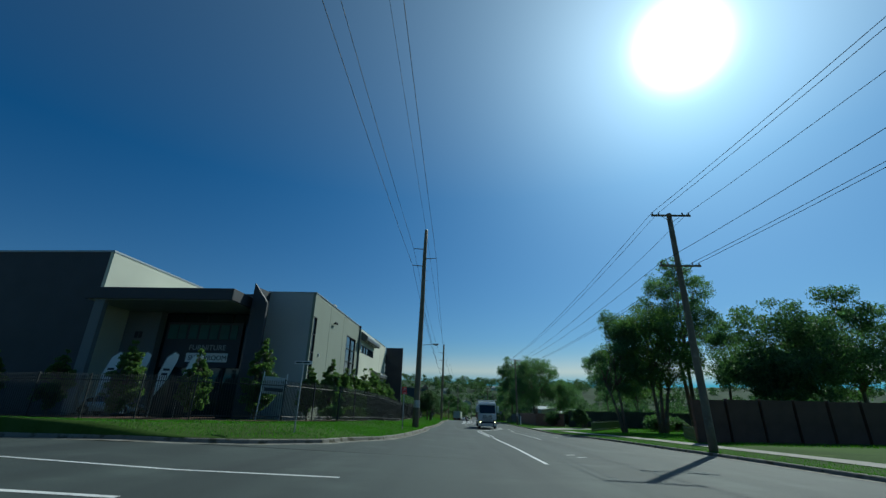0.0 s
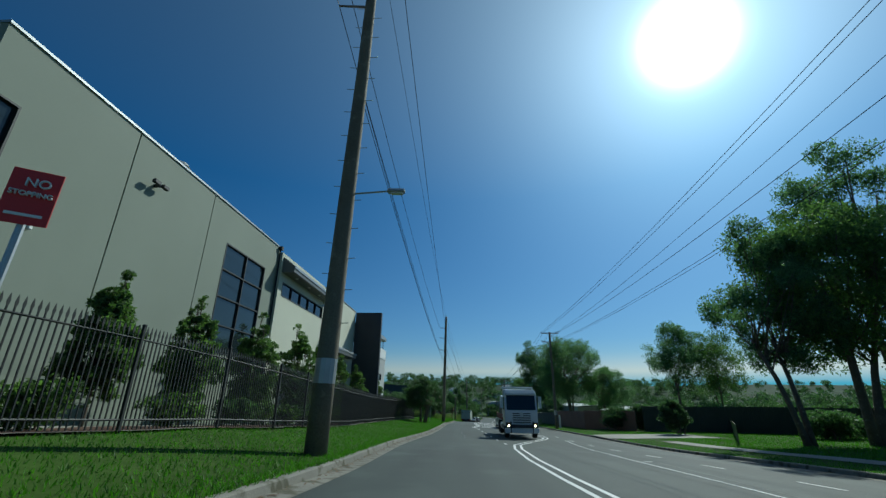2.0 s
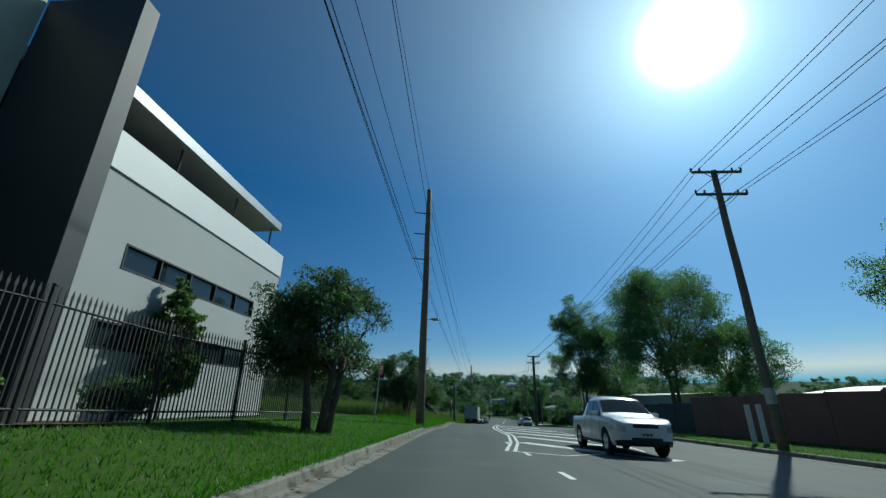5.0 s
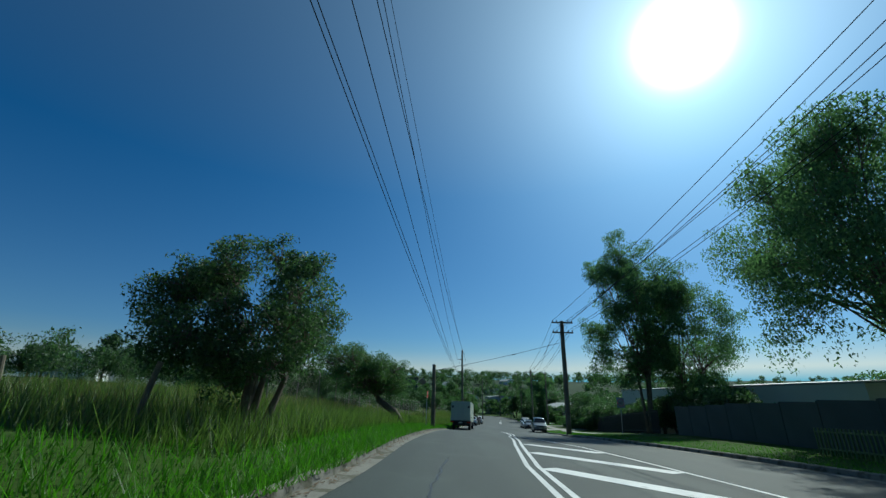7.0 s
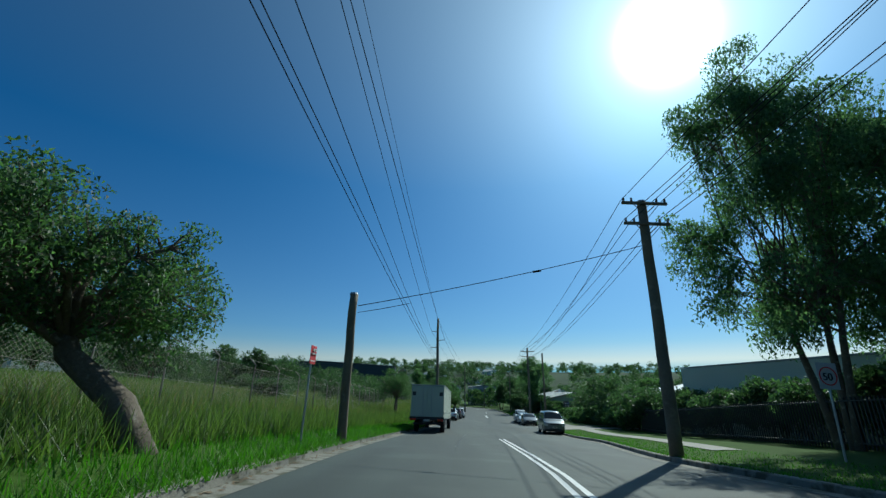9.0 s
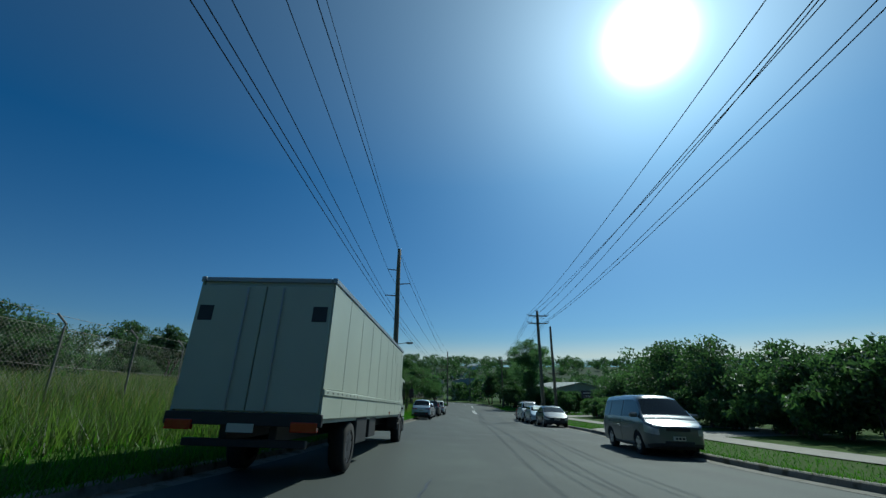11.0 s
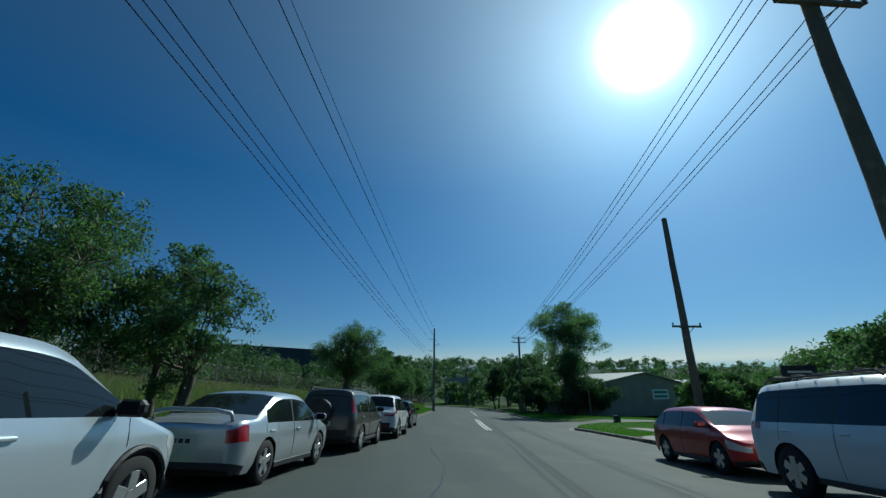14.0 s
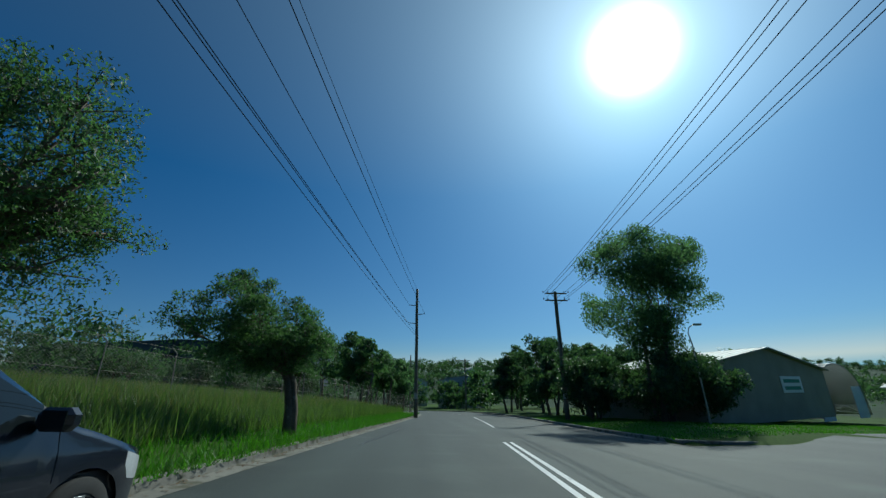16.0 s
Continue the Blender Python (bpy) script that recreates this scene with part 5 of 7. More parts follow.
for k, p in enumerate(post_pts):
    z = ground(p.x, p.y)
    d = (post_pts[min(k + 1, len(post_pts) - 1)] - post_pts[max(k - 1, 0)]).normalized()
    bm = bmesh.new()
    box(bm, (-0.035, -0.035, -0.2), (0.035, 0.035, 2.32), 0.004)
    box(bm, (-0.042, -0.042, 2.32), (0.042, 0.042, 2.37), 0.012)
    po = part("post", bm, M["black"], fence)
    po.matrix_basis = pose(p.x, p.y, z, 0, 0, math.degrees(math.atan2(d.y, d.x)))
    if k + 1 < len(post_pts):
        q = post_pts[k + 1]
        zq = ground(q.x, q.y)
        for hh in (0.28, 2.02):
            part("rail", tubes(([(p.x, p.y, z + hh), (q.x, q.y, zq + hh)], 0.024), sides=4), M["black"], fence)

# concrete strip and garden soil behind the fence
rows = []
for p in along(FENCE[3:], 1.0):
    rows.append([(p.x - 0.12, p.y, ground(p.x, p.y) + 0.06), (p.x + 0.12, p.y, ground(p.x, p.y) + 0.06)])
sheet("fence_plinth", rows, M["concrete"], "low concrete mowing strip under the fence", "mowing strip")
mulch = mat("bark_mulch", (0.1, 0.05, 0.03), 0.95, scale=6, amount=0.5, bump=0.8, fine=30)
rows = []
for p in along(FENCE[:10], 1.0):
    rows.append([(p.x - 0.2 - 0.6 * j, p.y + (1.0 if p.y < 27 else 0.0) * 0.6 * j, ground(p.x - 0.2 - 0.6 * j, p.y) + 0.05) for j in range(5)])
sheet("garden_bed", rows, mulch, "reddish brown mulch bed behind the fence", "garden bed")
rows = [[(x, y, ground(-12, y) + 0.04) for x in (-11.6, -9.9)] for y in np.arange(30, 94, 2.0)]
sheet("yard_paving", rows, M["concrete"], "pale concrete path beside the showroom", "pavement")
for seed, (x, y) in enumerate([(-8.7, 33.8), (-8.5, 38.6), (-8.6, 43.2), (-8.6, 47.3), (-8.7, 49.6), (-8.8, 52.6), (-8.8, 54.6), (-8.9, 58.4), (-8.8, 62.6), (-8.8, 64.6), (-8.6, 69.8), (-8.3, 75.2), (-8.0, 79.0)]):
    plant((x, y), "low rounded garden shrub behind the fence", "low shrubs along the fence", seed=300 + seed, h=1.1, crown_r=1.0, crown_from=0.0, lobes=10, count=1500, size=0.16, leaf="leaf4" if seed % 3 else "leaf2", trunk_r=0.03, lobe=0.5)


# ---- signs ----
def road_sign(at, h, w, hh, lean, label, face, words=(), rz=0.0):
    x, y = at
    ob = thing("road_sign", (x, y, ground(x, y) - 0.2), label, "road sign", rx=lean[1], ry=lean[0], rz=rz)
    part("post", tubes(([(0, 0.03, 0), (0, 0.03, h + 0.2)], 0.03), sides=8), M["steel"], ob, "galvanised sign post")
    bm = bmesh.new()
    box(bm, (-w / 2, -0.012, h + 0.2 - hh), (w / 2, 0.0, h + 0.2), 0.004)
    p = part("sign_plate", bm, face, ob)
    for text, size, z, m in words:
        lettering(text, size, m, p, (-0.29 * size * len(text), -0.026, h + 0.2 - z), name="sign_words")
    return ob, p


WH = M["white"]
for at, hgt, ln, turn in (((-3.28, 32.5), 2.8, (0.6, 0), 32), ((-3.2, 88.6), 2.75, (5.5, 0), 60), ((-0.3, 125.9), 2.6, (3.0, 0), 79)):
    ob, p = road_sign(at, hgt, 0.34, 0.5, ln, "red no-stopping sign on a leaning post in grass", M["red"], [("NO", 0.11, 0.16, WH), ("STOPPING", 0.062, 0.25, WH)], rz=turn)
    part("arrow", boxes(((-0.12, -0.02, hgt + 0.2 - 0.43), (0.12, -0.0125, hgt + 0.2 - 0.405))), WH, p)
    tagged(ob, group="no-stopping signs")
ob, p = road_sign((14.6, 126.4), 2.65, 0.6, 0.75, (3, 0), "grey back-lit speed sign reading 50", mat("speed_sign_face", (0.5, 0.5, 0.5), 0.5), [("50", 0.3, 0.5, M["black"])])
ring = [(0.25 * math.cos(a * math.tau / 28), -0.02, 2.47 + 0.25 * math.sin(a * math.tau / 28)) for a in range(29)]
part("ring", tubes((ring, 0.018), sides=5), M["red"], p, "red speed ring")
ob, p = road_sign((-6.72, 21.1), 2.95, 0.8, 0.14, (0.6, 0), "white street name blade on a post", M["white"], [])
part("name_bars", boxes(((-0.34, -0.02, 3.05), (-0.06, -0.0125, 3.11)), ((-0.02, -0.02, 3.05), (0.3, -0.0125, 3.11))), M["black"], p)
for x in (11.4, 11.9):
    mk = thing("marker_post", (x + 2.0, 88.0, ground(x + 2.0, 88)), "white marker board on a short post", "marker post", "marker posts by the driveway")
    part("board", boxes(((-0.12, -0.02, 0.0), (0.12, 0.02, 1.6)), bevel=0.01), M["white"], mk)


x, y = -11.0, 28.6
sb = thing("sign_board", (x, y, ground(x, y) - 0.2), "grey property sign board on two leaning posts behind fence", "sign", rz=48, ry=3)
for s in (-0.75, 0.75):
    part("post", tubes(([(s, 0.04, 0), (s, 0.04, 3.0)], 0.035), sides=8), M["white"], sb)
plate = part("board", boxes(((-0.7, -0.02, 1.75), (0.7, 0.02, 2.75)), bevel=0.01), M["fascia"], sb, "grey sign board")
part("board_bar", boxes(((-0.6, -0.034, 1.9), (0.6, -0.022, 2.1))), M["charcoal"], plate)
part("board_bar", boxes(((-0.6, -0.034, 2.4), (0.35, -0.022, 2.5))), M["greyfront"], plate)


x, y = 28.3, 195.4
cs = thing("cafe_sign", (x, y, ground(x, y) - 0.2), "dark board reading cafe in white on a post", "sign", rz=-20)
part("post", tubes(([(0, 0.05, 0), (0, 0.05, 3.3)], 0.045), sides=8), M["steel"], cs)
cb = part("board", boxes(((-0.75, -0.02, 2.3), (0.75, 0.02, 3.3)), bevel=0.01), M["charcoal"], cs)
lettering("CAFE", 0.34, M["white"], cb, (-0.45, -0.035, 2.45), name="sign_words")
part("board_bar", boxes(((-0.5, -0.034, 2.95), (0.5, -0.022, 3.05))), M["white"], cb)


# ---- chain-link fence of the field ----
LINK = [(-6.9, 112.0), (-6.4, 126.0), (-5.6, 135.0), (-4.7, 150.0), (-4.3, 165.0), (-4.1, 175.0), (-3.1, 200.0), (-1.8, 217.0), (1.4, 228.0), (6.0, 246.0), (10.4, 264.0), (14.2, 290.0)]
cl = thing("chain_link_fence", (0, 0, 0), "rusty chain-link fence with cranked tops along the field", "fence")
rust = mat("rusted_galvanised_steel", (0.23, 0.21, 0.18), 0.7, 0.4, scale=9, amount=0.4)
lp = along(LINK, 3.0)
for k, p in enumerate(lp):
    z = ground(p.x, p.y)
    lx = 2.0 * math.sin(k * 2.1)
    bm = tubes(([(0, 0, -0.2), (0.02 * lx, 0, 2.1), (0.02 * lx + 0.02, 0, 2.2), (0.02 * lx - 0.28, 0, 2.5)], 0.03), sides=7)
    po = part("post", bm, rust, cl)
    po.matrix_basis = pose(p.x, p.y, z)
vs, fs = [], []
for p, q in zip(lp, lp[1:]):
    n = 24
    zp, zq = ground(p.x, p.y), ground(q.x, q.y)
    for k in range(-n, n):
        for sgn in (1, -1):
            u0, u1 = k / n, k / n + 0.65
            a, b = max(0, u0), min(1, u1)
            if b <= a:
                continue
            h0, h1 = 2.0 * (a - u0) / 0.65, 2.0 * (b - u0) / 0.65
            if sgn < 0:
                h0, h1 = 2.0 - h0, 2.0 - h1
            A, B = p.lerp(q, a), p.lerp(q, b)
            za, zb = zp + (zq - zp) * a + 0.05 + h0, zp + (zq - zp) * b + 0.05 + h1
            o = len(vs)
            vs += [(A.x, A.y, za), (B.x, B.y, zb), (B.x, B.y, zb + 0.007), (A.x, A.y, za + 0.007)]
            fs.append((o, o + 1, o + 2, o + 3))
me = bpy.data.meshes.new("wire_mesh")
me.from_pydata(vs, [], fs)
me.materials.append(rust)
wm = new("wire_mesh", me)
wm.parent = cl
tagged(wm, "sagging diamond wire mesh", kind="stuff")
for hh in (0.1, 1.05, 2.05, 2.45):
    part("strand", tubes(([(p.x - (0.25 if hh > 2.2 else 0), p.y, ground(p.x, p.y) + hh) for p in lp], 0.006), sides=4), rust, cl)
for k, (x, y, hgt, ln) in enumerate([(-5.2, 101.5, 1.3, 12), (-11, 104, 1.2, -8), (-3.2, 168.5, 1.5, 4), (-7.5, 112, 1.1, 5)]):
    st = thing("old_post", (x, y, ground(x, y) - 0.2), "old leaning timber post in tall grass", "post", "old posts in the field", ry=ln)
    part("stake", tubes(([(0, 0, 0), (0, 0, hgt + 0.2)], [0.07, 0.06]), sides=8), M["timber"], st)


# ---- right-hand fences, walls and sheds ----
def wall_run(name, pts, h, t, material, label, category, cap=None):
    ob = thing(name, (0, 0, 0), label, category)
    for (xa, ya), (xb, yb) in zip(pts, pts[1:]):
        L = math.hypot(xb - xa, yb - ya)
        a = math.degrees(math.atan2(yb - ya, xb - xa))
        n = max(1, round(L / 2.4))
        for k in range(n):
            u = k / n
            x, y = xa + (xb - xa) * u, ya + (yb - ya) * u
            z = ground(x, y)
            bm = bmesh.new()
            w, g = L / n, 0.03
            ribs = max(2, int(w / 0.2)) if t < 0.1 else 1
            out = []
            for j in range(ribs):
                p0, p1 = g + (w - 2 * g) * j / ribs, g + (w - 2 * g) * (j + 1) / ribs
                off = 0.02 if t < 0.1 else 0.0
                out += [(p0, -t / 2), (p0 + (p1 - p0) * 0.35, -t / 2), (p0 + (p1 - p0) * 0.45, -t / 2 + off), (p0 + (p1 - p0) * 0.9, -t / 2 + off)]
            out += [(w - g, t / 2), (g, t / 2)]
            prism(bm, out, -0.4, h, 2)
            p = part("panel", bm, material, ob)
            p.matrix_basis = pose(x, y, z, 0, 0, a)
            bm = bmesh.new()
            box(bm, (-0.04, -t / 2 - 0.02, -0.4), (0.025, t / 2 + 0.02, h + 0.06), 0.008)
            p = part("post", bm, material, ob)
            p.matrix_basis = pose(x, y, z, 0, 0, a)
    return ob


wall_run("brick_wall", [(17.0, 33.2), (32.0, 34.2)], 2.8, 0.25, M["brown"], "dark brown brick boundary wall in shade", "wall")
yard = mat("dark_green_sheet_fence", (0.045, 0.055, 0.045), 0.65, scale=3, amount=0.3)
browncol = mat("brown_sheet_metal", (0.17, 0.085, 0.06), 0.6, scale=3, amount=0.2)
wall_run("sheet_fence", [(19.6, 77.7), (16.2, 84.6), (15.2, 96.0)], 2.0, 0.06, browncol, "brown sheet-metal fence along the verge", "fence")
wall_run("sheet_fence", [(20.4, 77.5), (33.0, 74.0), (47.0, 68.0)], 2.5, 0.06, yard, "dark sheet-metal fence across the back of the yard", "fence")
wall_run("sheet_fence", [(15.8, 97.0), (16.2, 110.0), (17.6, 124.0)], 1.75, 0.06, yard, "dark sheet-metal fence under gum trees", "fence")


def slat_fence(pts, h, material, label):
    ob = thing("slat_fence", (0, 0, 0), label, "fence")
    for k, p in enumerate(along(pts, 0.16)):
        bm = boxes(((-0.02, -0.02, 0.05), (0.02, 0.02, h)))
        s = part("slat", bm, material, ob)
        s.matrix_basis = pose(p.x, p.y, ground(p.x, p.y))
    pp = along(pts, 2.0)
    for hh in (0.25, h - 0.12):
        part("rail", tubes(([(p.x, p.y, ground(p.x, p.y) + hh) for p in pp], 0.03), sides=5), material, ob)
    return ob


lime = mat("green_steel_rail", (0.12, 0.16, 0.05), 0.6)
slat_fence([(17.3, 34.0), (18.9, 38.5)], 1.0, lime, "low green steel rail fence on the verge")
slat_fence([(17.6, 57.5), (31.0, 80.0)], 1.2, lime, "low green steel rail fence beside the yard")
slat_fence([(13.8, 100.0), (14.2, 108.0)], 0.9, lime, "low green steel rail fence on the verge")
slat_fence([(18.2, 128.0), (19.4, 140.0), (21.2, 152.0)], 1.8, M["black"], "black steel picket fence before the long shed")


def shed(name, at, rz, L, W, h, ridge, wallm, roofm, label, eave=0.4, doors=(), down=0.0):
    """A gabled shed; its long side lies along local y, its gables face -y and +y."""
    x, y = at
    z = ground(x, y)
    ob = thing(name, (x, y, z - 0.3), label, "building", rz=rz)
    t = 0.2
    part("side_wall", boxes(((0, 0, -down), (t, L, h))), wallm, ob)
    part("side_wall", boxes(((W - t, 0, -down), (W, L, h))), wallm, ob)
    for a, b in ((0.002, t), (L - t, L - 0.002)):
        bm = bmesh.new()
        prism(bm, [(t + 0.002, -down), (W - t - 0.002, -down), (W - t - 0.002, h), (W / 2, ridge), (t + 0.002, h)], a, b, 1)
        part("gable_wall", bm, wallm, ob)
    for sgn in (0, 1):
        bm = bmesh.new()
        n = int(L / 0.8) if name == "farm_shed" else 0
        e = eave
        out = [(-e, h - (ridge - h) * e / (W / 2) + 0.02), (W / 2, ridge + 0.02), (W / 2, ridge + 0.12), (-e, h - (ridge - h) * e / (W / 2) + 0.12)]
        if sgn:
            out = [(W - a, b) for a, b in out]
        prism(bm, out, -e, L + e, 1)
        for k in range(n):
            yy = -e + (L + 2 * e) * (k + 0.5) / n
            rb = bmesh.new()
            prism(rb, [(a, b + 0.03 if j > 1 else b + 0.11) for j, (a, b) in enumerate(out)], yy - 0.03, yy + 0.03, 1)
            part("roof_rib", rb, roofm, ob)
        part("roof", bm, roofm, ob)
    for lo, hi in doors:
        part("door", boxes((lo, hi)), M["charcoal"], ob, "dark roller door")
    return ob


tan = mat("tan_brick", (0.28, 0.2, 0.13), 0.85, scale=4, amount=0.2, bump=0.3, fine=26)
shed("long_shed", (24.0, 116.0), 0.0, 33.6, 12, 3.25, 3.6, M["cream"], M["tin"], "long low cream factory shed behind trees", 0.05, (), 2.6)
olive = mat("olive_brown_cladding", (0.33, 0.29, 0.22), 0.8, scale=2, amount=0.2)
green_shed = shed("farm_shed", (33.4, 232.0), 25.0, 10, 21.4, 4.2, 5.9, olive, M["tin"], "low brown gabled shed with pale roof and white sign")
sg = part("shed_sign", boxes(((12.2, -0.06, 2.2), (16.0, -0.002, 3.6)), bevel=0.01), M["white"], green_shed, "white sign board with green writing bars")
gr = mat("sign_green", (0.05, 0.25, 0.16), 0.6)
part("sign_bar", boxes(((12.6, -0.075, 3.05), (15.6, -0.062, 3.35)), ((12.6, -0.075, 2.45), (15.6, -0.062, 2.75))), gr, sg)
for k, (x, y, L, W, h, r) in enumerate([(32, 160, 14, 10, 3.6, 4.8), (36, 178, 16, 11, 3.8, 5.2), (22, 88, 10, 8, 2.2, 2.7)]):
    shed("house" if k < 2 else "shed", (x, y), -6, L, W, h, r, tan if k < 2 else M["cream"], M["fascia"], "low building with grey metal roof behind hedges")
shed("shed", (77.0, 236.0), 25, 16, 15, 4.0, 5.2, olive, M["tin"], "low pale gabled shed beside the arched shelter")
# white arched shelter
x, y = 59.5, 246.0
arch = thing("arched_shelter", (x, y, ground(x, y) + 0.5), "white fabric arched shelter with steel hoops", "shelter", rz=25)
fabric = mat("white_fabric", (0.55, 0.57, 0.56), 0.7, scale=2, amount=0.08)
bm = bmesh.new()
hoop = [(6.4 * math.cos(a), 5.6 * math.sin(a) ** 0.8 + 0.3 if 0 < a < math.pi else 0.3) for a in np.linspace(0, math.pi, 25)]
prof = [bm.verts.new((px, 0, pz)) for px, pz in hoop]
prof2 = [bm.verts.new((px, 16, pz)) for px, pz in hoop]
for k in range(24):
    bm.faces.new((prof[k], prof[k + 1], prof2[k + 1], prof2[k]))
bmesh.ops.solidify(bm, geom=bm.faces[:], thickness=0.03)
part("cover", bm, fabric, arch, "translucent white fabric cover", True)
for yy in np.linspace(0.0, 16, 6):
    part("hoop", tubes(([(px * 0.99, yy, pz - 0.05) for px, pz in hoop], 0.05), sides=6), M["steel"], arch)
part("end_panel", boxes(((-6.1, 0.1, 0), (-3.2, 0.16, 3.4))), M["white"], arch)
part("end_panel", boxes(((3.2, 0.1, 0), (6.1, 0.16, 3.4))), M["white"], arch)

# street lamp near the side street
lm = thing("street_lamp", (31.8, 229.6, ground(31.8, 229.6)), "slim galvanised street lamp with curved arm", "street lamp")
part("column", tubes(([(0, 0, -0.3), (-0.1, 0, 5.0), (-0.25, 0, 5.9), (-0.1, 0, 6.3), (0.35, 0, 6.5)], [0.06, 0.045, 0.04, 0.035, 0.03]), sides=8), M["steel"], lm)
part("lamp_head", boxes(((0.25, -0.12, 6.42), (0.85, 0.12, 6.56)), bevel=0.04), M["steel"], lm)
cab = thing("service_cabinet", (26.2, 211.0, ground(26.2, 211.0)), "dark green service box on the lawn", "service box")
bm = bmesh.new()
prism(bm, [(-0.22, -0.2), (0.22, -0.2), (0.22, 0.42), (-0.05, 0.52), (-0.22, 0.52)], -0.2, 0.2, 1)
part("body", bm, yard, cab)
part("lid", boxes(((-0.24, -0.22, 0.52), (-0.03, 0.22, 0.55))), M["black"], cab)

# side street, driveways and footpath on the right
rows = []
for k in range(40):
    u = k / 39
    row = []
    for v in np.linspace(0, 1, 9):
        xm = 20.3 + 60 * u
        y = near_side(xm) + (far_side(xm) - near_side(xm)) * v
        x = (right_edge(y) - 0.1) * (1 - smooth(0, 0.12, u)) + 20.3 * smooth(0, 0.12, u) + 60 * u
        dd = max(0.0, x - right_edge(y))
        row.append((x, y, crown(right_edge(y), y) - 0.02 + 0.36 * smooth(3.0, 8.0, dd) - fall(dd, y)))
    rows.append(row)
sheet("side_road", rows, M["asphalt"], "grey asphalt side street joining from the right", "road")


def apron(name, y0, y1, d1, label="pale concrete driveway crossing the verge", d0=-0.05):
    rows = []
    for y in np.arange(y0, y1 + 0.01, 0.5):
        flare = 0.6 * (1 - smooth(0, 1.2, min(y - y0, y1 - y)))
        rows.append([(right_edge(y) + d, y, max(ground(right_edge(y) + max(d, 0), y) + 0.035, crown(right_edge(y), y) + (0.03 if d < 0.05 else 0.172))) for d in (d0 + flare, 0.25, 1.0, 2.0, 3.2, d1)])
    return sheet(name, rows, M["concrete"], label, "driveway")


apron("driveway", 65.5, 71.5, 8.5)
apron("driveway", 156.0, 163.5, 9.0)
apron("driveway", 189.0, 196.5, 9.5)
rows = []
for y in np.arange(131, 204, 1.5):
    rows.append([(right_edge(y) + d, y, ground(right_edge(y) + d, y) + 0.03) for d in (2.5, 3.1, 3.7)])
sheet("footpath", rows, M["concrete"], "narrow pale concrete footpath in the grass verge", "footpath")
rows = []
for y in np.arange(12, 64, 2.0):
    rows.append([(right_edge(y) + d, y, ground(right_edge(y) + d, y) + 0.03) for d in (2.2, 2.8, 3.4)])
sheet("footpath", rows, M["concrete"], "narrow pale concrete footpath in the grass verge", "footpath")
shed("warehouse", (-112.0, 232.0), 62, 40, 22, 9.4, 10.6, M["greyfront"], M["tin"], "long pale warehouse on the hillside beyond trees")


# ---- vehicles ----
def wheel(parent, x, y, r, w, spokes=5, label="black tyre on a silver alloy rim", metal="alloy"):
    """A wheel whose axle lies along x; the outer face is on the side of x's sign."""
    s = 1 if x > 0 else -1
    wh = new("wheel")
    wh.parent = parent
    wh.matrix_basis = pose(x, y, r)
    wh["label"] = label
    bm = bmesh.new()
    prof = [(-w / 2, r * 0.66), (-w / 2, r * 0.93), (-w * 0.38, r), (w * 0.38, r), (w / 2, r * 0.93), (w / 2, r * 0.66)]
    n = 28
    rings = [[bm.verts.new((a, b * math.cos(k * math.tau / n), b * math.sin(k * math.tau / n))) for a, b in prof] for k in range(n)]
    for k in range(n):
        p, q = rings[k], rings[(k + 1) % n]
        for j in range(len(prof) - 1):
            bm.faces.new((p[j], p[j + 1], q[j + 1], q[j]))
    part("tyre", bm, M["tyre"], wh, smooth=True)
    bm = bmesh.new()
    o = s * w * 0.36
    for k in range(n):
        a, b = k * math.tau / n, (k + 1) * math.tau / n
        vs = []
        for ang in (a, b):
            vs.append([bm.verts.new((o + s * dx, rr * r * math.cos(ang), rr * r * math.sin(ang))) for dx, rr in ((0.02, 0.67), (0.025, 0.61), (-0.06, 0.58), (-0.06, 0.1))])
        for j in range(3):
            bm.faces.new((vs[0][j], vs[0][j + 1], vs[1][j + 1], vs[1][j]))
    rim = part("rim", bm, M["plastic"], wh, "dark wheel barrel")
    bm = bmesh.new()
    for k in range(spokes):
        m = Matrix.Rotation(k * math.tau / spokes, 4, "X")
        box(bm, (o - 0.02, -0.055 * r / 0.33, 0.06 * r), (o + 0.025, 0.055 * r / 0.33, 0.62 * r), 0.006, m)
    tube(bm, [(o - 0.03, 0, 0), (o + s * 0.03, 0, 0)], 0.17 * r, 12)
    ring = [(o + s * 0.01, 0.63 * r * math.cos(a), 0.63 * r * math.sin(a)) for a in np.linspace(0, math.tau, 25)]
    tube(bm, ring, 0.035 * r, 5, False)
    part("spokes", bm, M[metal], rim, "silver alloy spokes" if metal == "alloy" else "dull steel wheel centre")
    return wh


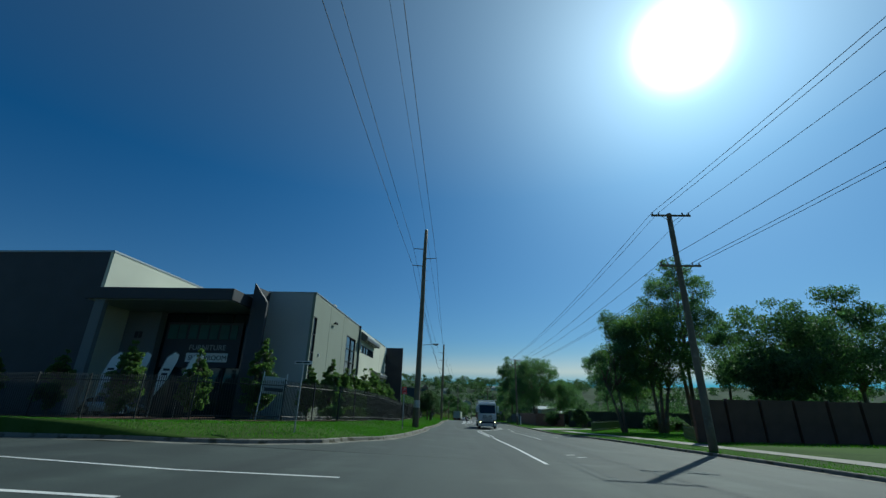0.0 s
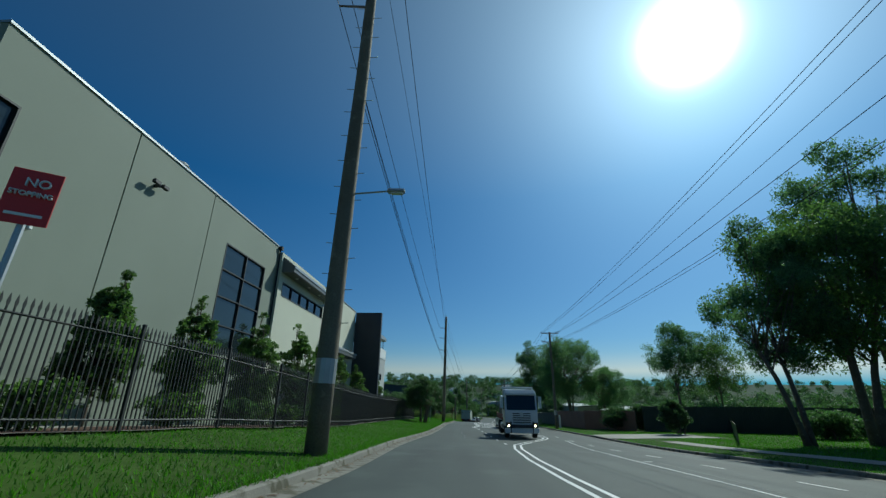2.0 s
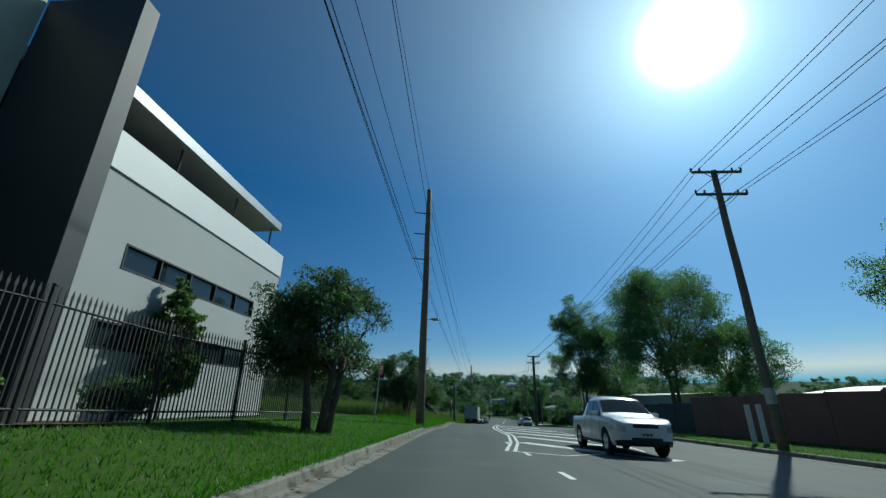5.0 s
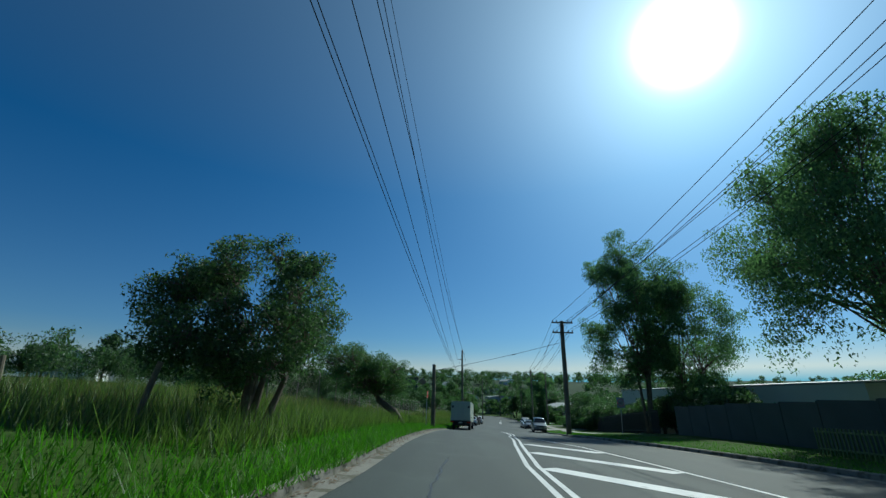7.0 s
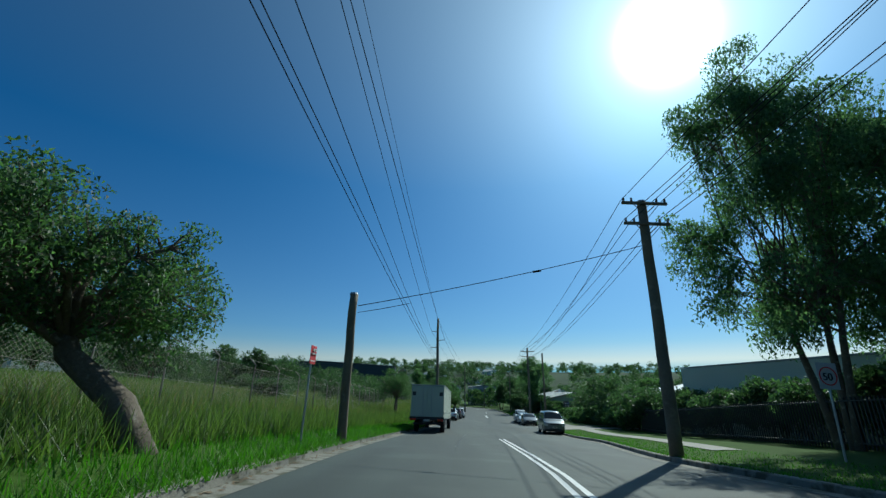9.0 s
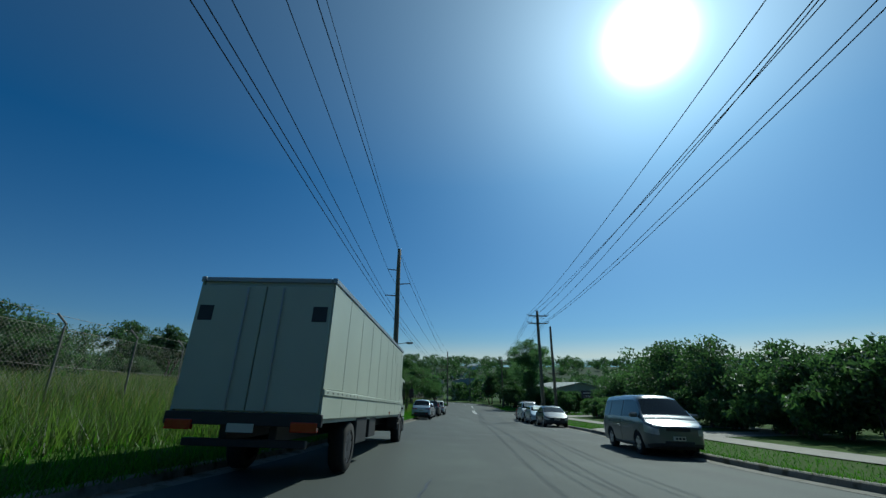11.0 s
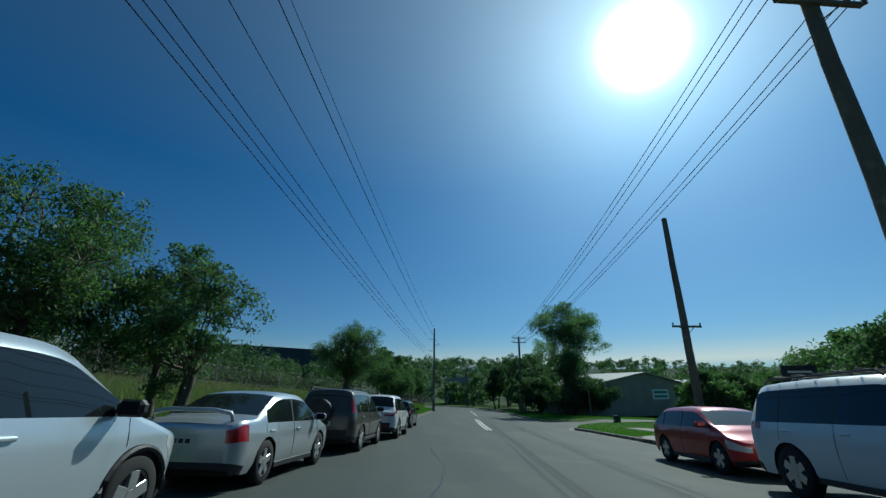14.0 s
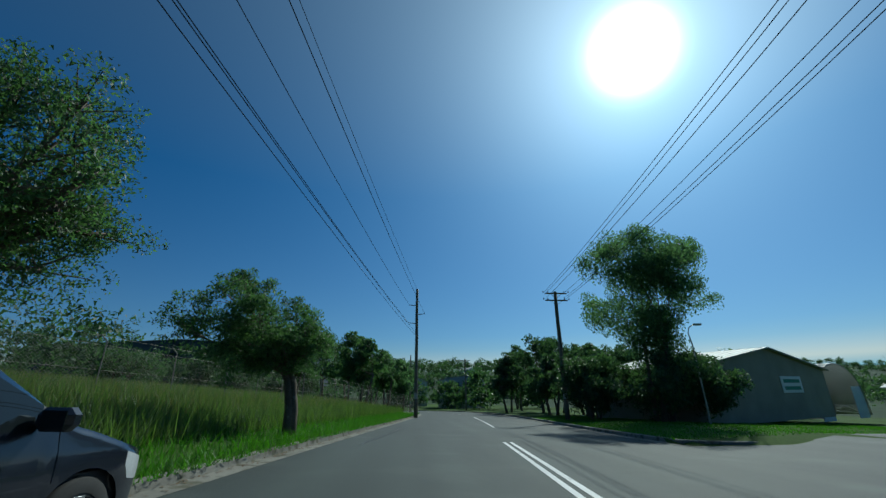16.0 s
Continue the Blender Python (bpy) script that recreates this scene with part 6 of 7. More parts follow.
def car(at, rz, label, colour, L=4.5, W=1.8, H=1.5, belt=0.95, nose=0.72, hood=(0.72, 0.92), cabin=(1.3, 0.55, -1.55, -2.15), wr=0.33, wb=2.65, clear=0.22,
        deck=None, kind="car", rails=False, spokes=5, spare=False, glass_rows=3, group="parked cars", cladding=False, spoiler=False, shade=False):
    """A car facing +y. cabin: where the windscreen starts, the roof starts and ends, and the rear window ends; deck: the boot's height, if it has one.
    Its skin is one lofted surface; panes, lamps and lower trim are cut out of that surface as parts."""
    ux, uy = -math.sin(radians(rz)), math.cos(radians(rz))
    rise = (crown(at[0] + 1.3 * ux, at[1] + 1.3 * uy) - crown(at[0] - 1.3 * ux, at[1] - 1.3 * uy)) / 2.6
    tilt = (crown(at[0] + 0.7 * uy, at[1] - 0.7 * ux) - crown(at[0] - 0.7 * uy, at[1] + 0.7 * ux)) / 1.4
    ob = thing("car", (at[0], at[1], crown(*at)), label, kind, group, rz=rz, rx=math.degrees(math.atan(rise)), ry=-math.degrees(math.atan(tilt)))
    body = paint("car_paint_" + colour[0], colour[1], *colour[2:])
    hl = L / 2
    a, b, c, d = cabin
    d = max(d, -hl + 0.14)
    yf, yr = wb / 2 + 0.05, -wb / 2 + 0.05
    ar = wr * 1.17
    back_z = deck if deck else belt + 0.01
    ctrl = sorted([(-hl, back_z - 0.1), (-hl + 0.1, back_z - 0.005), (d, back_z + 0.01), (c, H - 0.07), (c + 0.25, H - 0.02), (0.5 * (b + c), H), (b - 0.25, H - 0.02), (b, H - 0.07),
                   (a, hood[1] + 0.03), (a + 0.15, hood[1] + 0.005), (hl - 0.45, hood[0] + 0.05), (hl - 0.1, hood[0] - 0.04), (hl, nose - 0.12)])
    cy, cz = [p[0] for p in ctrl], [p[1] for p in ctrl]
    soft = (-0.09, -0.05, 0.0, 0.05, 0.09)

    def top(y):
        return float(sum(np.interp(y + q, cy, cz) for q in soft)) / len(soft)

    def half_width(y):
        w = W / 2 * (1 - 0.02 * abs(y) / hl)
        R = 0.5 if y > 0 else 0.34
        over = max(0.0, abs(y) - (hl - R)) / R
        return w - R * 0.62 * (1 - math.sqrt(max(0.0, 1 - over * over)))

    shape_z = [clear, clear + 0.1, 0.52 * (clear + belt), belt - 0.16, belt - 0.1, belt]
    shape_x = [0.92, 0.97, 1.0, 0.985, 0.965, 0.94]

    def skin(y, z):
        return half_width(y) * float(np.interp(z, shape_z, shape_x))

    cuts = [0.0, 0.44, 0.8, 1.0] if glass_rows == 3 else [0.0, 0.52, 1.0]
    g0, g1 = a - 0.22, d + (0.3 if deck else 0.12)
    splits = [g0 + (g1 - g0) * u for u in cuts]
    marks = [-hl + 0.3, hl - 0.42, a - 0.07, b + 0.06, c + 0.03, d + 0.1] + [v + o for v in splits for o in (-0.035, 0.035)]
    ys = sorted(set(np.round(np.concatenate([np.linspace(-hl, hl, 44), -hl + 0.34 * (1 - np.cos(np.linspace(0, 1.5, 7))), hl - 0.5 * (1 - np.cos(np.linspace(0, 1.5, 8))), marks,
                                             yf + ar * np.cos(np.linspace(0, math.pi, 15)), yr + ar * np.cos(np.linspace(0, math.pi, 15))]), 3)))
    rings = []
    for y in ys:
        e = abs(y) / hl
        zb = clear + 0.09 * max(0.0, (e - 0.88) / 0.12)
        for yw in (yf, yr):
            if abs(y - yw) < ar:
                zb = max(zb, wr + math.sqrt(max(0.0, ar**2 - (y - yw) ** 2)) * 0.98)
        zt = max(top(y), zb + 0.14)
        zw = max(min(belt, zt - 0.07), zb + 0.06)
        h = zt - zw
        xb = skin(y, zw)
        low = [(skin(y, zb + f * (zw - zb)), zb + f * (zw - zb)) for f in (0, 0.18, 0.45, 0.66, 0.86, 1.0)]
        lean = 0.3 + 0.25 * max(0.0, 0.12 - h)
        x5, x6 = xb - lean * 0.78 * h - 0.004, xb - lean * 0.95 * h - 0.05
        rings.append(low + [(x5, zw + 0.78 * h), (x6, zw + 0.95 * h), (x6 * 0.62, zt + 0.008), (0.0, zt + 0.02)])
    m = len(rings[0])
    groups = {}

    def put(key, quad):
        groups.setdefault(key, []).append(quad)

    for k in range(len(ys) - 1):
        y0, y1 = ys[k], ys[k + 1]
        ym = 0.5 * (y0 + y1)
        for s in (-1, 1):
            for j in range(m - 1):
                q = [(s * rings[k][j][0], y0, rings[k][j][1]), (s * rings[k + 1][j][0], y1, rings[k + 1][j][1]), (s * rings[k + 1][j + 1][0], y1, rings[k + 1][j + 1][1]), (s * rings[k][j + 1][0], y0, rings[k][j + 1][1])]
                zm = sum(p[2] for p in q) / 4
                key = "body"
                if j == 5 and g1 + 0.03 < ym < a - 0.1 and rings[k][6][1] - rings[k][5][1] > 0.06:
                    key = ("pillar", s, int(np.argmin([abs(v - ym) for v in splits])))
                    for u in range(len(splits) - 1):
                        if splits[u] - 0.03 > ym > splits[u + 1] + 0.03:
                            key = ("side_window", s, u)
                elif j >= 7 and b + 0.05 < ym < a - 0.06:
                    key = "windscreen"
                elif j >= 7 and d + 0.09 < ym < c + 0.02:
                    key = "rear_window"
                elif (j == 4 or (j == 3 and deck)) and ym < -hl + (0.3 if deck else 0.4) and not spare:
                    key = ("tail_light", s)
                elif spare and j in (5, 6) and d - 0.02 < ym < c + 0.02:
                    key = ("tail_light", s)
                elif j in (3, 4) and ym > hl - 0.42:
                    key = ("headlight", s)
                elif (cladding and j == 0) or (j == 0 and abs(ym) > hl - 0.3):
                    key = ("lower_trim", s if abs(ym) < hl - 0.5 else 0, 0 if ym > yf else 1 if ym > yr else 2)
                put(key, q)
    for k, sg in ((0, -1), (len(ys) - 1, 1)):
        r, y = rings[k], ys[k]
        for j in range(m - 2):
            put(("lower_trim", 0, 0 if sg > 0 else 2) if j == 0 or (cladding and j == 1) else "body", [(-r[j][0], y, r[j][1]), (r[j][0], y, r[j][1]), (r[j + 1][0], y, r[j + 1][1]), (-r[j + 1][0], y, r[j + 1][1])])
    looks = {"body": body, "pillar": M["plastic"], "windscreen": M["carglass"], "rear_window": M["carglass"], "side_window": M["carglass"], "tail_light": M["redlamp"], "headlight": M["clearlamp"], "lower_trim": M["plastic"]}
    words = {"windscreen": "dark glossy windscreen", "rear_window": "dark glossy rear window", "tail_light": "red tail light", "headlight": "clear headlight", "lower_trim": "black plastic lower trim", "pillar": "black window pillars"}
    shell = None
    for key in sorted(groups, key=lambda q: (q != "body", str(q))):
        name = key if isinstance(key, str) else key[0]
        bm = bmesh.new()
        for q in groups[key]:
            bm.faces.new([bm.verts.new(p) for p in q])
        bmesh.ops.remove_doubles(bm, verts=bm.verts, dist=0.0008)
        p = part(name, bm, looks[name], ob, words.get(name, ""), True)
        if name == "body":
            shell = p
        elif name in ("tail_light", "headlight"):
            p.matrix_basis = pose(0, 0.006 if name == "headlight" else -0.006, 0)
    if shade:
        rr = random.Random(int(at[1] * 10))
        bm = bmesh.new()
        grid = [[bm.verts.new((x, y, top(y) + 0.05 + 0.016 * rr.random())) for x in np.linspace(-0.56, 0.56, 9)] for y in np.linspace(b + 0.14, a - 0.16, 6)]
        for r0, r1 in zip(grid, grid[1:]):
            for k in range(8):
                bm.faces.new((r0[k], r0[k + 1], r1[k + 1], r1[k]))
        bmesh.ops.solidify(bm, geom=bm.faces[:], thickness=0.006)
        part("sun_shade", bm, M["foil"], ob, "crumpled silver windscreen sun shade")
    part("underbody", boxes(((-W * 0.36, -hl + 0.3, clear - 0.02), (W * 0.36, hl - 0.4, clear + 0.32)), ((-W * 0.46, yf - ar, wr), (W * 0.46, yf + ar, wr + ar * 0.9)), ((-W * 0.46, yr - ar, wr), (W * 0.46, yr + ar, wr + ar * 0.9))), M["plastic"], ob)
    for s in (-1, 1):
        for u in range(len(splits)):
            y = splits[u] + (0.1 if u == 0 else 0.0)
            run = []
            for z in np.linspace(clear + 0.12, belt - 0.01, 9):
                if all((y - yw) ** 2 + (z - wr) ** 2 > (ar + 0.02) ** 2 for yw in (yf, yr)):
                    run.append((s * (skin(y, z) - 0.001), y, z))
            if len(run) > 2 and not (u == len(splits) - 1 and not deck and len(splits) > 3):
                part("door_gap", tubes((run, 0.0055), sides=4), M["plastic"], shell)
        for u in (1, 2) if len(splits) > 3 else (1, 2):
            y = splits[u] + 0.2
            z = belt - 0.13
            part("door_handle", boxes(((s * skin(y, z) - 0.02, y - 0.09, z - 0.02), (s * skin(y, z) + 0.024, y + 0.09, z + 0.018)), bevel=0.012), body, shell)
        ym, x0, x1 = a - 0.32, s * skin(a - 0.32, belt), s * (W / 2 + 0.2)
        bm = bmesh.new()
        box(bm, (min(x0, x1) if s > 0 else min(x0, x1), ym - 0.05, belt + 0.0), (max(x0, x1), ym + 0.09, belt + 0.15), 0.045)
        mir = part("mirror", bm, body if not cladding else M["plastic"], ob)
        part("mirror_glass", boxes(((min(x0 + s * 0.07, x1 - s * 0.02), ym - 0.054, belt + 0.02), (max(x0 + s * 0.07, x1 - s * 0.02), ym - 0.049, belt + 0.13))), M["carglass"], mir)
        part("sill", boxes(((s * W / 2 * 0.93 - 0.03, yr + ar, clear - 0.02), (s * W / 2 * 0.93 + 0.03, yf - ar, clear + 0.07)), bevel=0.01), M["plastic"], ob)
        if cladding:
            for yw in (yf, yr):
                ring = [(s * (skin(yw, wr + ar) - 0.01), yw + ar * 1.02 * math.cos(t), wr + ar * 1.0 * math.sin(t)) for t in np.linspace(0.0, math.pi, 15)]
                part("arch_trim", tubes((ring, 0.03), sides=6), M["plastic"], ob, "black wheel arch trim")
        if rails:
            xr = skin(0, belt) - 0.3 * (H - belt) - 0.03
            part("roof_rail", tubes(([(s * xr, b - 0.2, H - 0.05), (s * xr, b - 0.32, H + 0.03), (s * xr, c + 0.32, H + 0.03), (s * xr, c + 0.2, H - 0.05)], 0.018), sides=6), M["plastic"], ob, "black roof rail")
    for yw in (yf, yr):
        for s in (-1, 1):
            wheel(ob, s * (W / 2 - 0.13), yw, wr, 0.21, spokes)
    part("grille", boxes(((-W * 0.2, hl - 0.06, hood[0] - 0.22), (W * 0.2, hl + 0.012, hood[0] - 0.12)), bevel=0.012), M["plastic"], ob, "black grille")
    part("intake", boxes(((-W * 0.24, hl - 0.06, clear + 0.12), (W * 0.24, hl + 0.012, clear + 0.24)), bevel=0.012), M["plastic"], ob, "black lower intake")
    zp = back_z - 0.3 if not deck else deck - 0.3
    for yy, zz, sg in ((-hl - 0.008, zp, -1), (hl + 0.014, clear + 0.32, 1)):
        pl = part("number_plate", boxes(((-0.19, yy - 0.006, zz - 0.06), (0.19, yy + 0.006, zz + 0.06)), bevel=0.003), M["plate"], ob, "pale number plate")
        part("plate_bars", boxes(*[((-0.15 + 0.1 * k, yy + sg * 0.006 - 0.003, zz - 0.03), (-0.08 + 0.1 * k, yy + sg * 0.006 + 0.003, zz + 0.03)) for k in range(3)]), M["plastic"], pl)
    if not deck and not spare:
        r0 = rings[0]
        z0, z1 = r0[4][1] + 0.01, r0[5][1]
        for s in (-1, 1):
            xa, xc = sorted((s * r0[4][0] * 0.99, s * (r0[4][0] - 0.26)))
            part("brake_light", boxes(((xa, -hl - 0.016, z0), (xc, -hl + 0.03, z1)), bevel=0.012), M["redlamp"], ob, "red inner tail light")
            xa, xc = sorted((s * (r0[1][0] - 0.05), s * (r0[1][0] - 0.26)))
            part("reflector", boxes(((xa, -hl - 0.012, clear + 0.2), (xc, -hl + 0.03, clear + 0.24)), bevel=0.006), M["redlamp"], ob, "red bumper reflector")
        w = r0[3][0] - 0.03
        part("tailgate_gap", tubes(([(-w, -hl - 0.001, z0 - 0.02), (-w + 0.05, -hl - 0.001, zp - 0.16), (w - 0.05, -hl - 0.001, zp - 0.16), (w, -hl - 0.001, z0 - 0.02)], 0.006), sides=4), M["plastic"], shell)
        part("rear_badge", tubes(([(0.06 * math.cos(t), -hl - 0.006, back_z - 0.12 + 0.045 * math.sin(t)) for t in np.linspace(0, math.tau, 17)], 0.007), sides=5), M["alloy"], ob, "chrome oval badge")
        part("roof_fin", boxes(((-0.02, c + 0.25, H - 0.01), (0.02, c + 0.42, H + 0.055)), bevel=0.015), body, ob)
    if spare:
        bm = tubes(([(-0.12, -hl - 0.2, belt + 0.0), (-0.12, -hl - 0.16, belt + 0.0), (-0.12, -hl + 0.02, belt + 0.0)], [0.29, 0.335, 0.335]), sides=28)
        part("spare_wheel", bm, M["plastic"], ob, "covered spare wheel on the tailgate")
    if spoiler:
        wing = [(-W * 0.36, -hl + 0.14, back_z - 0.02), (-W * 0.34, -hl + 0.1, back_z + 0.09), (-W * 0.2, -hl + 0.07, back_z + 0.13), (W * 0.2, -hl + 0.07, back_z + 0.13), (W * 0.34, -hl + 0.1, back_z + 0.09), (W * 0.36, -hl + 0.14, back_z - 0.02)]
        part("spoiler", tubes((wing, [0.03, 0.035, 0.032, 0.032, 0.035, 0.03]), sides=8), body, ob, smooth=True)
    return ob


SILVER = ("silver", (0.5, 0.54, 0.56), 0.55, 0.3)
WHITE = ("white", (0.74, 0.75, 0.74), 0.0, 0.3)
BLUEW = ("ice_silver", (0.55, 0.62, 0.66), 0.4, 0.3)
BRONZE = ("bronze", (0.1, 0.09, 0.072), 0.4, 0.35)
NAVY = ("navy", (0.012, 0.016, 0.028), 0.3, 0.25)
DARK = ("dark_grey", (0.024, 0.028, 0.032), 0.1, 0.35)
RED = ("red", (0.42, 0.012, 0.018), 0.2, 0.3)
SUV = dict(L=4.42, W=1.83, H=1.67, belt=1.06, nose=0.9, hood=(0.9, 1.04), cabin=(1.25, 0.5, -1.7, -2.1), wr=0.36, clear=0.26)
SEDAN = dict(L=4.5, W=1.75, H=1.44, belt=0.92, nose=0.72, hood=(0.74, 0.92), cabin=(1.3, 0.55, -0.85, -1.65), deck=0.98, glass_rows=2)
HEAD = -6.5
TEAL = ("teal", (0.03, 0.09, 0.085))
car((5.82, 179.0), -5.0, "ice-silver compact sport wagon parked at the kerb", BLUEW, group="cars at the left kerb", cladding=True, **{**SUV, "L": 4.25, "W": 1.74, "cabin": (1.25, 0.45, -1.45, -1.98)})
car((6.3, 184.75), HEAD, "silver sedan with a boot spoiler parked at the kerb", SILVER, group="cars at the left kerb", spoiler=True, **SEDAN)
car((7.2, 190.4), HEAD, "bronze off-road wagon with spare wheel on its tailgate", BRONZE, group="cars at the left kerb", rails=True, spare=True, spokes=6, cladding=True,
    L=4.45, W=1.78, H=1.7, belt=1.06, nose=0.92, hood=(0.92, 1.06), cabin=(1.2, 0.55, -2.0, -2.15), wr=0.35, clear=0.27)
car((8.1, 195.6), HEAD, "white sport wagon with black arches parked in line", WHITE, group="cars at the left kerb", cladding=True, **{**SUV, "L": 4.54})
car((8.68, 204.3), HEAD, "dark navy station wagon with roof rails by tall grass", NAVY, group="cars at the left kerb", rails=True, spokes=7,
    L=4.3, W=1.74, H=1.56, belt=0.98, nose=0.82, hood=(0.82, 0.98), cabin=(1.2, 0.5, -1.95, -2.18), wr=0.33, clear=0.22)
car((15.5, 170.8), 180 + HEAD, "dark grey sedan facing uphill at the kerb", DARK, group="cars at the right kerb", **SEDAN)
car((15.95, 176.0), 180 + HEAD, "silver-white hatchback facing uphill at the kerb", BLUEW, group="cars at the right kerb", L=4.35, W=1.82, H=1.48, belt=0.98, nose=0.8, hood=(0.8, 0.98), cabin=(1.35, 0.55, -1.5, -2.08), shade=True)
wagon = car((16.55, 181.5), 180 + HEAD, "white off-road wagon with roof rack facing uphill", WHITE, group="cars at the right kerb", rails=True, cladding=False, spokes=6,
    L=4.85, W=1.9, H=1.86, belt=1.15, nose=1.02, hood=(1.05, 1.16), cabin=(1.3, 0.65, -2.15, -2.35), wr=0.39, clear=0.3, wb=2.79, shade=True)
bar = bmesh.new()
box(bar, (-0.86, 2.42, 0.48), (0.86, 2.58, 0.78), 0.05)
for z in (0.95, 1.12):
    tube(bar, [(-0.75, 2.4, z - 0.12), (-0.6, 2.55, z), (0.6, 2.55, z), (0.75, 2.4, z - 0.12)], 0.03, 7)
for x in (-0.45, 0.45):
    tube(bar, [(x, 2.5, 0.7), (x, 2.55, 1.15)], 0.035, 7)
part("bull_bar", bar, M["plastic"], wagon, "black steel bull bar")
for k in range(6):
    part("rack_bar", tubes(([(-0.6, -1.7 + 0.42 * k, 1.93), (0.6, -1.7 + 0.42 * k, 1.93)], 0.014), sides=5), M["plastic"], wagon)
car((17.5, 187.0), 180 + HEAD, "glossy red hatchback facing uphill at the kerb", RED, group="cars at the right kerb", L=4.3, W=1.79, H=1.46, belt=0.96, nose=0.78, hood=(0.78, 0.96), cabin=(1.3, 0.5, -1.45, -2.05))
car((13.6, 153.3), 180 + HEAD, "dark silver people mover parked facing uphill", ("dark_silver", (0.16, 0.175, 0.185), 0.55, 0.3), group="cars at the right kerb", L=4.7, W=1.82, H=1.85, belt=1.12, nose=0.98, hood=(0.98, 1.12), cabin=(1.75, 1.05, -2.15, -2.32), wr=0.34, clear=0.24)
car((6.2, 84.0), 180, "white utility wagon following down the lane", WHITE, group="", L=5.0, W=1.85, H=1.75, belt=1.1, nose=1.0, hood=(1.02, 1.12), cabin=(1.2, 0.55, -0.6, -0.85), wr=0.37, clear=0.3, wb=3.0, deck=1.08, glass_rows=2)
SIDE_CAR = car((39.6, 221.4), -66, "dark teal hatchback standing in the side street", TEAL, group="", L=4.3, W=1.79, H=1.46, belt=0.96, nose=0.78, hood=(0.78, 0.96), cabin=(1.3, 0.5, -1.45, -2.05))
fore = car((-25.4, 34.6), -84, "silver sedan parked before the showroom entrance", SILVER, group="", **SEDAN)
fore.location.z = ground(-25.4, 34.6) + 0.06
SIDE_CAR.location.z = ground(39.6, 221.4) + 0.12


def truck_wheel(ob, x, y, r=0.48, w=0.28):
    wheel(ob, x, y, r, w, 8, "worn truck tyre on a dark steel rim", "charcoal")


def box_truck(at, rz):
    """A white box truck facing +y, its rear at y = 0."""
    ob = thing("box_truck", (at[0], at[1], crown(*at)), "white box truck with riveted dented panels parked at kerb", "truck", rz=rz, rx=-3.2, ry=1.2)
    body = mat("truck_white", (0.47, 0.51, 0.42), 0.45, 0.0, scale=1.2, amount=0.07, bump=0.5, fine=1.1, second=(0.48, 0.45, 0.36), mask=0.68)
    Wd, z0, z1, Lb = 2.3, 1.0, 3.16, 9.0
    # sides with a slight dent between seams
    for s in (-1, 1):
        side = new("box_side")
        side.parent = ob
        seams = [0.0, 1.1, 2.2, 3.3, 4.4, 5.6, 6.6, 7.55, 8.58, 9.0]
        for a, b in zip(seams, seams[1:]):
            bm = boxes(((min(s * (Wd / 2 - 0.03), s * Wd / 2), a + 0.004, z0 + 0.4), (max(s * (Wd / 2 - 0.03), s * Wd / 2), b - 0.004, z1 - 0.1)), bevel=0.003)
            part("panel", bm, body, side)
        bm = bmesh.new()
        for a in seams[1:-1]:
            for k in range(26):
                z = z0 + 0.45 + (z1 - z0 - 0.6) * k / 25
                box(bm, (s * Wd / 2 - 0.005, a - 0.007, z - 0.009), (s * Wd / 2 + 0.008, a + 0.007, z + 0.009))
        for k in range(30):
            box(bm, (s * Wd / 2 - 0.005, 0.15 + 0.29 * k, z0 + 0.33), (s * Wd / 2 + 0.035, 0.18 + 0.29 * k, z0 + 0.36))
        tagged(part("rivets", bm, M["plastic"], side, "rows of dark rivets"), kind="stuff")
        [part("skirt_panel", boxes(((s * Wd / 2 - 0.02, a + 0.008, z0 - 0.03), (s * Wd / 2 + 0.012, b - 0.008, z0 + 0.3))), body, side) for a, b in zip(seams, seams[1:])]
        part("lower_rail", boxes(((s * Wd / 2 - 0.03, 0, z0 + 0.3), (s * Wd / 2 + 0.03, Lb, z0 + 0.39)), bevel=0.01), body, side)
    part("side_marker", boxes(((Wd / 2 + 0.012, Lb - 0.1, z0 - 0.02), (Wd / 2 + 0.022, Lb - 0.04, z0 + 0.05)), bevel=0.006), M["amber"], ob, "orange side marker lamp")
    part("side_marker", boxes(((Wd / 2 + 0.012, 6.47, z0 - 0.02), (Wd / 2 + 0.03, 6.55, z0 + 0.06)), bevel=0.006), M["amber"], ob, "orange side marker lamp")
    part("patch_plate", boxes(((Wd / 2 + 0.0, 7.15, z1 - 0.62), (Wd / 2 + 0.006, 8.15, z1 - 0.16))), body, ob, "riveted repair plate")
    part("label_bar", boxes(((Wd / 2 + 0.001, Lb - 0.4, z0 + 0.47), (Wd / 2 + 0.004, Lb - 0.1, z0 + 0.49))), M["fascia"], ob, "faded small label bar")
    part("box_core", boxes(((-Wd / 2 + 0.05, 0.03, z0 - 0.1), (Wd / 2 - 0.05, Lb - 0.02, z1 - 0.03))), body, ob)
    part("top_rail", boxes(((-Wd / 2 - 0.02, -0.02, z1 - 0.09), (-Wd / 2 + 0.06, Lb + 0.02, z1 + 0.0)), ((Wd / 2 - 0.06, -0.02, z1 - 0.09), (Wd / 2 + 0.02, Lb + 0.02, z1 + 0.0)), ((-Wd / 2 + 0.07, -0.02, z1 - 0.09), (Wd / 2 - 0.07, Lb + 0.02, z1 - 0.01)), bevel=0.01), M["fascia"], ob, "aluminium roof rails")
